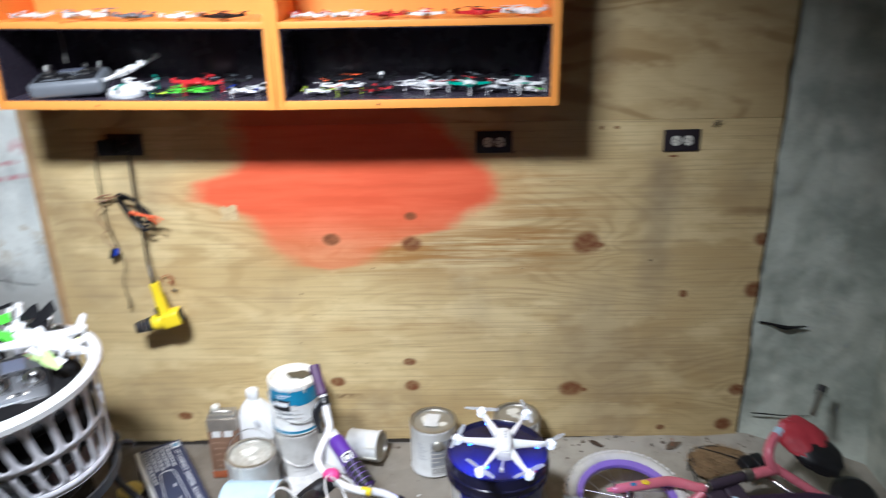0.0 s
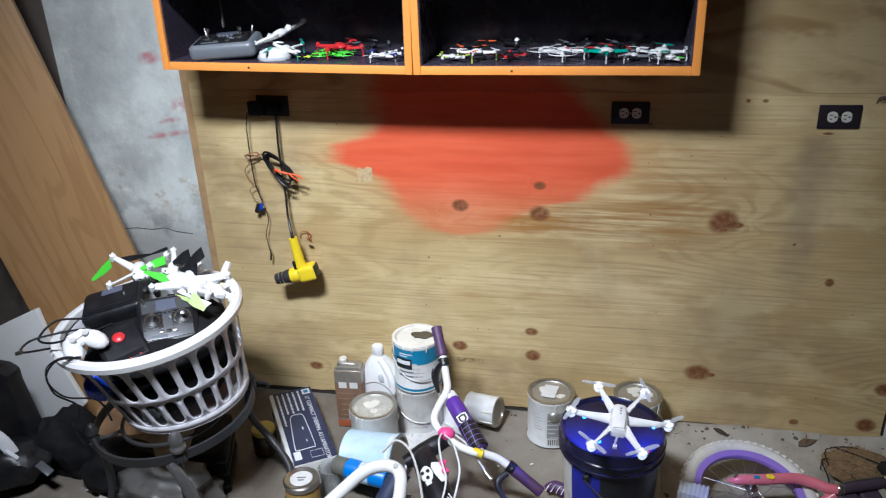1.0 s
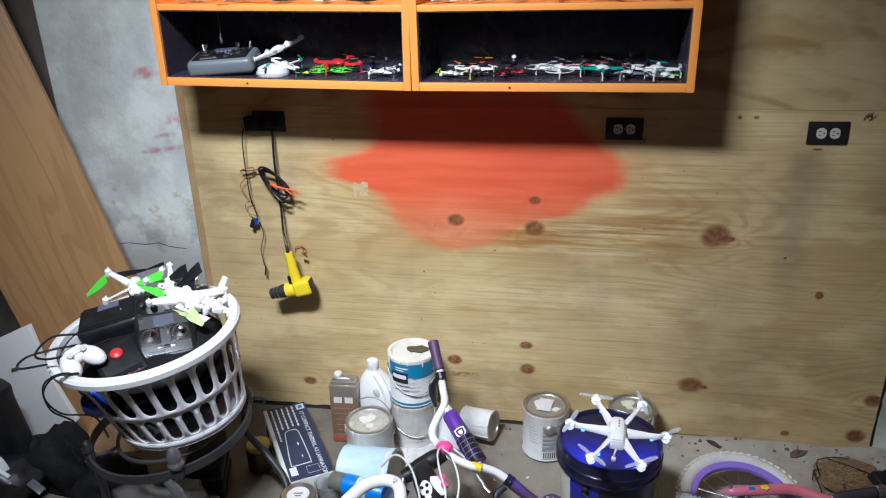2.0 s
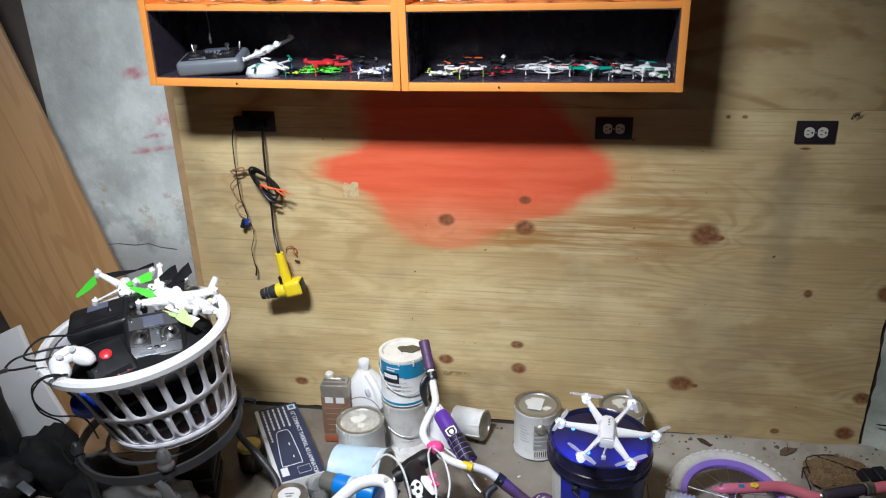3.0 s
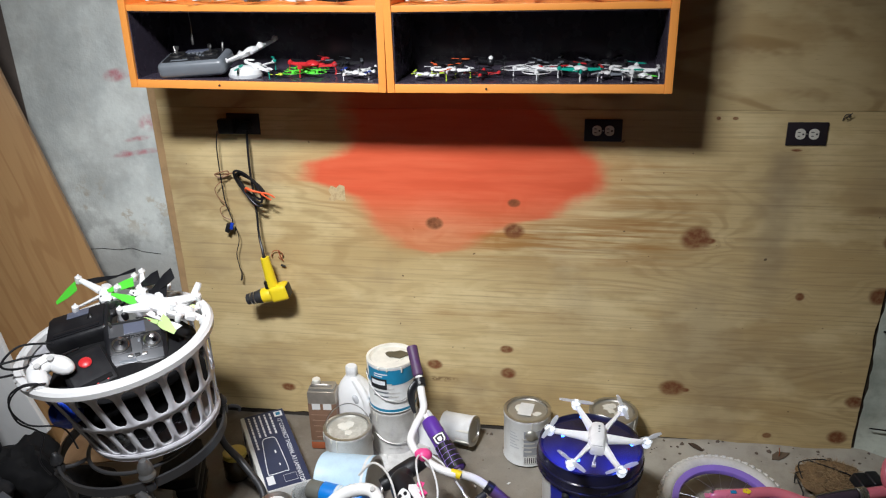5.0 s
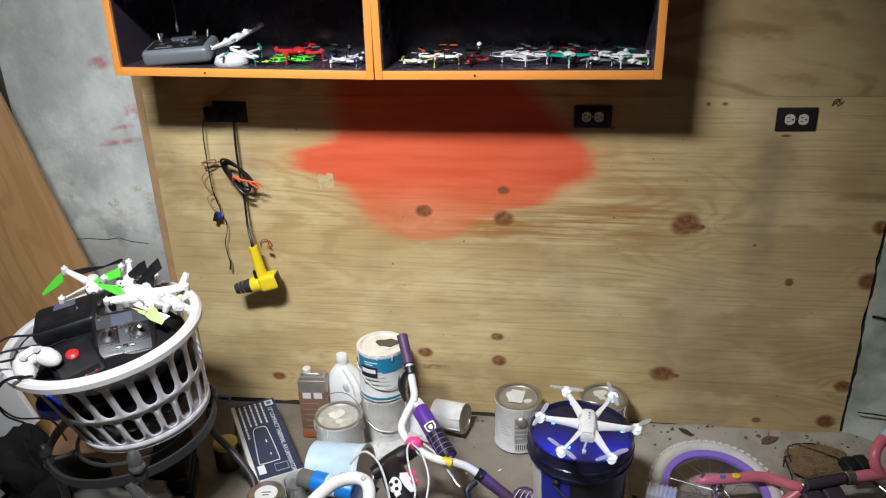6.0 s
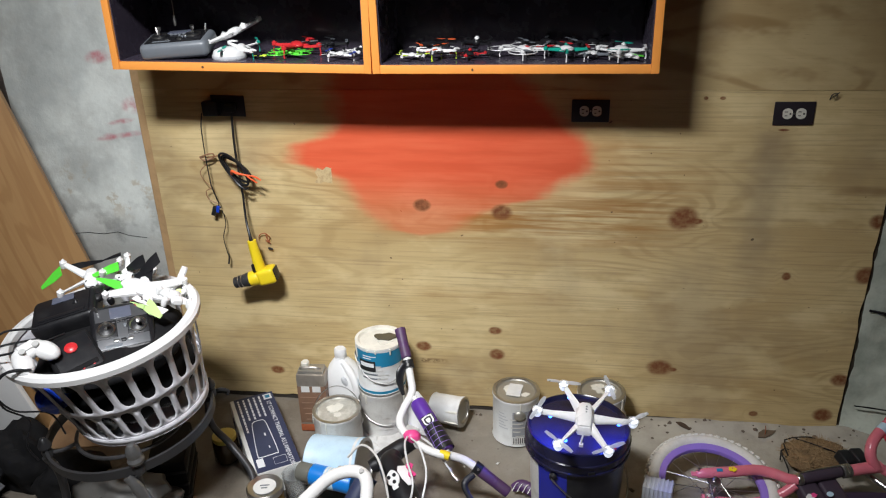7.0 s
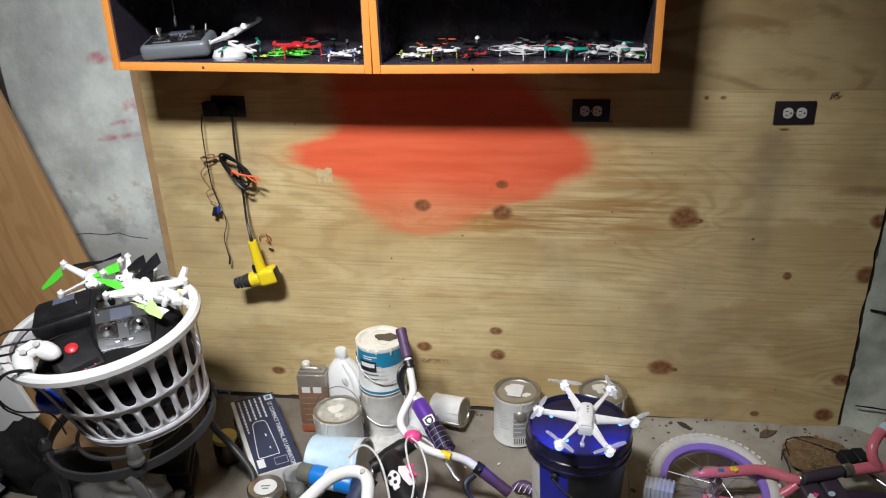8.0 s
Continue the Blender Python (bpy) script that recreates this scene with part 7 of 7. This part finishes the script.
for cx, cy in ((2.362, -0.285), (2.402, -0.272)):
    part("pedal_block", box(0.045, 0.055, 0.035, 0.008, segments=3), BLACK, bike2, m=Matrix.Translation(rel2((cx, cy, 0.118))[0]) @ pose(0, 0, 0, 14, 10, 24))
part("crank", tube(rel2((2.40, -0.30, 0.10), (2.46, -0.36, 0.08), (2.50, -0.42, 0.075)), 0.010, 10, 3), STEEL, bike2)
part("rear_hub_cover", lathe(((0, 0.02), (0.055, 0.018), (0.075, 0.0), (0.075, -0.01)), 28), BLACK, bike2, m=Matrix.Translation(rel2((2.67, -0.41, 0.085))[0]) @ pose(0, 0, 0, 20, 0, 0))

# ---------------------------------------------------------------- bits on the floor near the pink bicycle
liner = thing("coir_liner", pose(2.315, -0.180, 0.0, 0, 0, 6), "brown coir basket liner in a bent wire frame", "basket liner")
part("coir", lump(91, 0.105, 0.075, 0.042, 0.22), COIR, liner, "matted brown coir", m=pose(0, 0, 0.030))
fuzz = bmesh.new()
rnd = random.Random(5)
for i in range(1500):
    q, w = rnd.uniform(0, math.tau), math.sqrt(rnd.random())
    p = Vector((0.108 * w * math.cos(q), 0.078 * w * math.sin(q), 0.028 + 0.042 * math.sqrt(max(0, 1 - w * w))))
    d = Vector((rnd.uniform(-1, 1), rnd.uniform(-1, 1), rnd.uniform(-0.1, 0.5))).normalized() * rnd.uniform(0.012, 0.035)
    s = d.orthogonal().normalized() * 0.0011
    fuzz.faces.new([fuzz.verts.new(v) for v in (p - s, p + s, p + d)])
part("fuzz", fuzz, plain("coir_fibre", (0.30, 0.20, 0.10), 0.95, dirt=0.5), liner)
for pts in (((-0.13, -0.10, 0.01), (-0.125, -0.095, 0.05), (-0.115, 0.0, 0.055), (-0.07, 0.0, 0.055)), ((-0.10, -0.02, 0.05), (-0.085, 0.05, 0.06), (0.0, 0.055, 0.068), (0.02, 0.03, 0.066)), ((-0.115, 0.0, 0.055), (-0.11, 0.005, 0.01)), ((-0.05, 0.05, 0.066), (0.0, 0.0, 0.076), (0.06, -0.04, 0.07), (0.09, -0.06, 0.04))):
    part("wire", tube(pts, 0.0024, 6, 3), BLACK, liner)
crate2 = thing("ribbed_block", pose(1.752, -0.512, 0.0, 0, 0, -14), "grey ribbed plastic block on the floor", "plastic block")
part("body", box(0.088, 0.055, 0.145, 0.003, at=(0, 0, 0.0725)), plain("grey_ribbed", (0.34, 0.35, 0.36), 0.5, dirt=0.3), crate2)
for k in range(7):
    part("rib", box(0.006, 0.060, 0.146, 0.001, at=(-0.038 + 0.0127 * k, 0, 0.0735)), plain("grey_rib", (0.40, 0.41, 0.42), 0.5, dirt=0.3), crate2)
strap = thing("patterned_strap", pose(1.352, -0.455, 0.004, 0, 0, -12), "black and white patterned strap on the floor", "strap")
part("band", tube(((-0.05, 0.0, 0.02), (-0.02, 0.012, 0.03), (0.03, 0.0, 0.022), (0.075, -0.03, 0.016)), (0.012, 0.02, 0.02, 0.014), 14, 5, flat=0.7), PURPLE_GRIP, strap)
for k in range(7):
    part("lattice", tube(((-0.045 + 0.017 * k, -0.018, 0.028), (-0.036 + 0.017 * k, 0.0, 0.0445), (-0.028 + 0.017 * k, 0.016, 0.036)), 0.0014, 5, 3), WHITE, strap)
chip = thing("plastic_scrap", pose(1.075, -0.575, 0.003, 0, 0, -30), "small white plastic scrap on the floor", "scrap")
part("scrap", box(0.04, 0.014, 0.005, 0.002), WHITE, chip)
for x, y, s in ((1.20, -0.36, 0.012), (1.245, -0.30, 0.008), (1.13, -0.33, 0.007), (1.165, -0.47, 0.006)):
    c = thing("paper_scrap", pose(x, y, 0.001, 0, 0, 900 * x), "tiny pale paper scrap on the floor", "scrap", "paper scraps")
    part("scrap", prism([(s, 0), (0.3 * s, 0.6 * s), (-s, 0.3 * s), (-0.6 * s, -0.5 * s)], 0.001), CARD_WHITE, c)

dirt = bmesh.new()
rnd = random.Random(11)
for i in range(150):
    x = rnd.uniform(1.0, 2.8) if i % 3 else rnd.uniform(0.1, 2.7)
    y = -abs(rnd.gauss(0.02, 0.035)) - 0.006 if i % 3 else rnd.uniform(-0.9, -0.05)
    s = rnd.uniform(0.002, 0.007) * (1.6 if rnd.random() < 0.12 else 1)
    c = Vector((x, y, floor_height(x, y) + 0.3 * s))
    ring = [dirt.verts.new(c + Vector((s * rnd.uniform(0.6, 1.3) * math.cos(k * 1.257), s * rnd.uniform(0.6, 1.3) * math.sin(k * 1.257), -0.3 * s))) for k in range(5)]
    top = dirt.verts.new(c + Vector((0, 0, s * rnd.uniform(0.3, 0.8))))
    for k in range(5):
        dirt.faces.new((ring[k], ring[(k + 1) % 5], top))
tagged(part("floor_debris", dirt, plain("dry_dirt", (0.13, 0.10, 0.075), 0.95, dirt=0.6)), "crumbs of dirt and grit along the wall", "debris", kind="stuff")
leaf = thing("dry_leaf", pose(2.185, -0.055, 0.014, 10, -8, 30), "curled dry brown leaf against the wall", "leaf")
part("blade", prism([(-0.03, 0), (-0.015, 0.016), (0.01, 0.02), (0.032, 0.004), (0.045, -0.004), (0.02, -0.012), (-0.01, -0.012)], 0.002), plain("brown_leaf", (0.12, 0.085, 0.055), 0.9), leaf)
part("stem", tube(((0.0, 0.0, 0.002), (0.004, 0.004, 0.02), (0.0, 0.006, 0.04)), 0.0015, 6, 3), RUST, leaf)
leaf2 = thing("dry_leaf", pose(1.905, -0.04, 0.018, -8, 12, -20), "curled dry brown leaf against the wall", "leaf")
part("blade", prism([(-0.03, 0), (-0.015, 0.014), (0.012, 0.016), (0.034, 0.004), (0.02, -0.014), (-0.012, -0.012)], 0.003), plain("dark_leaf", (0.07, 0.045, 0.03), 0.9), leaf2)
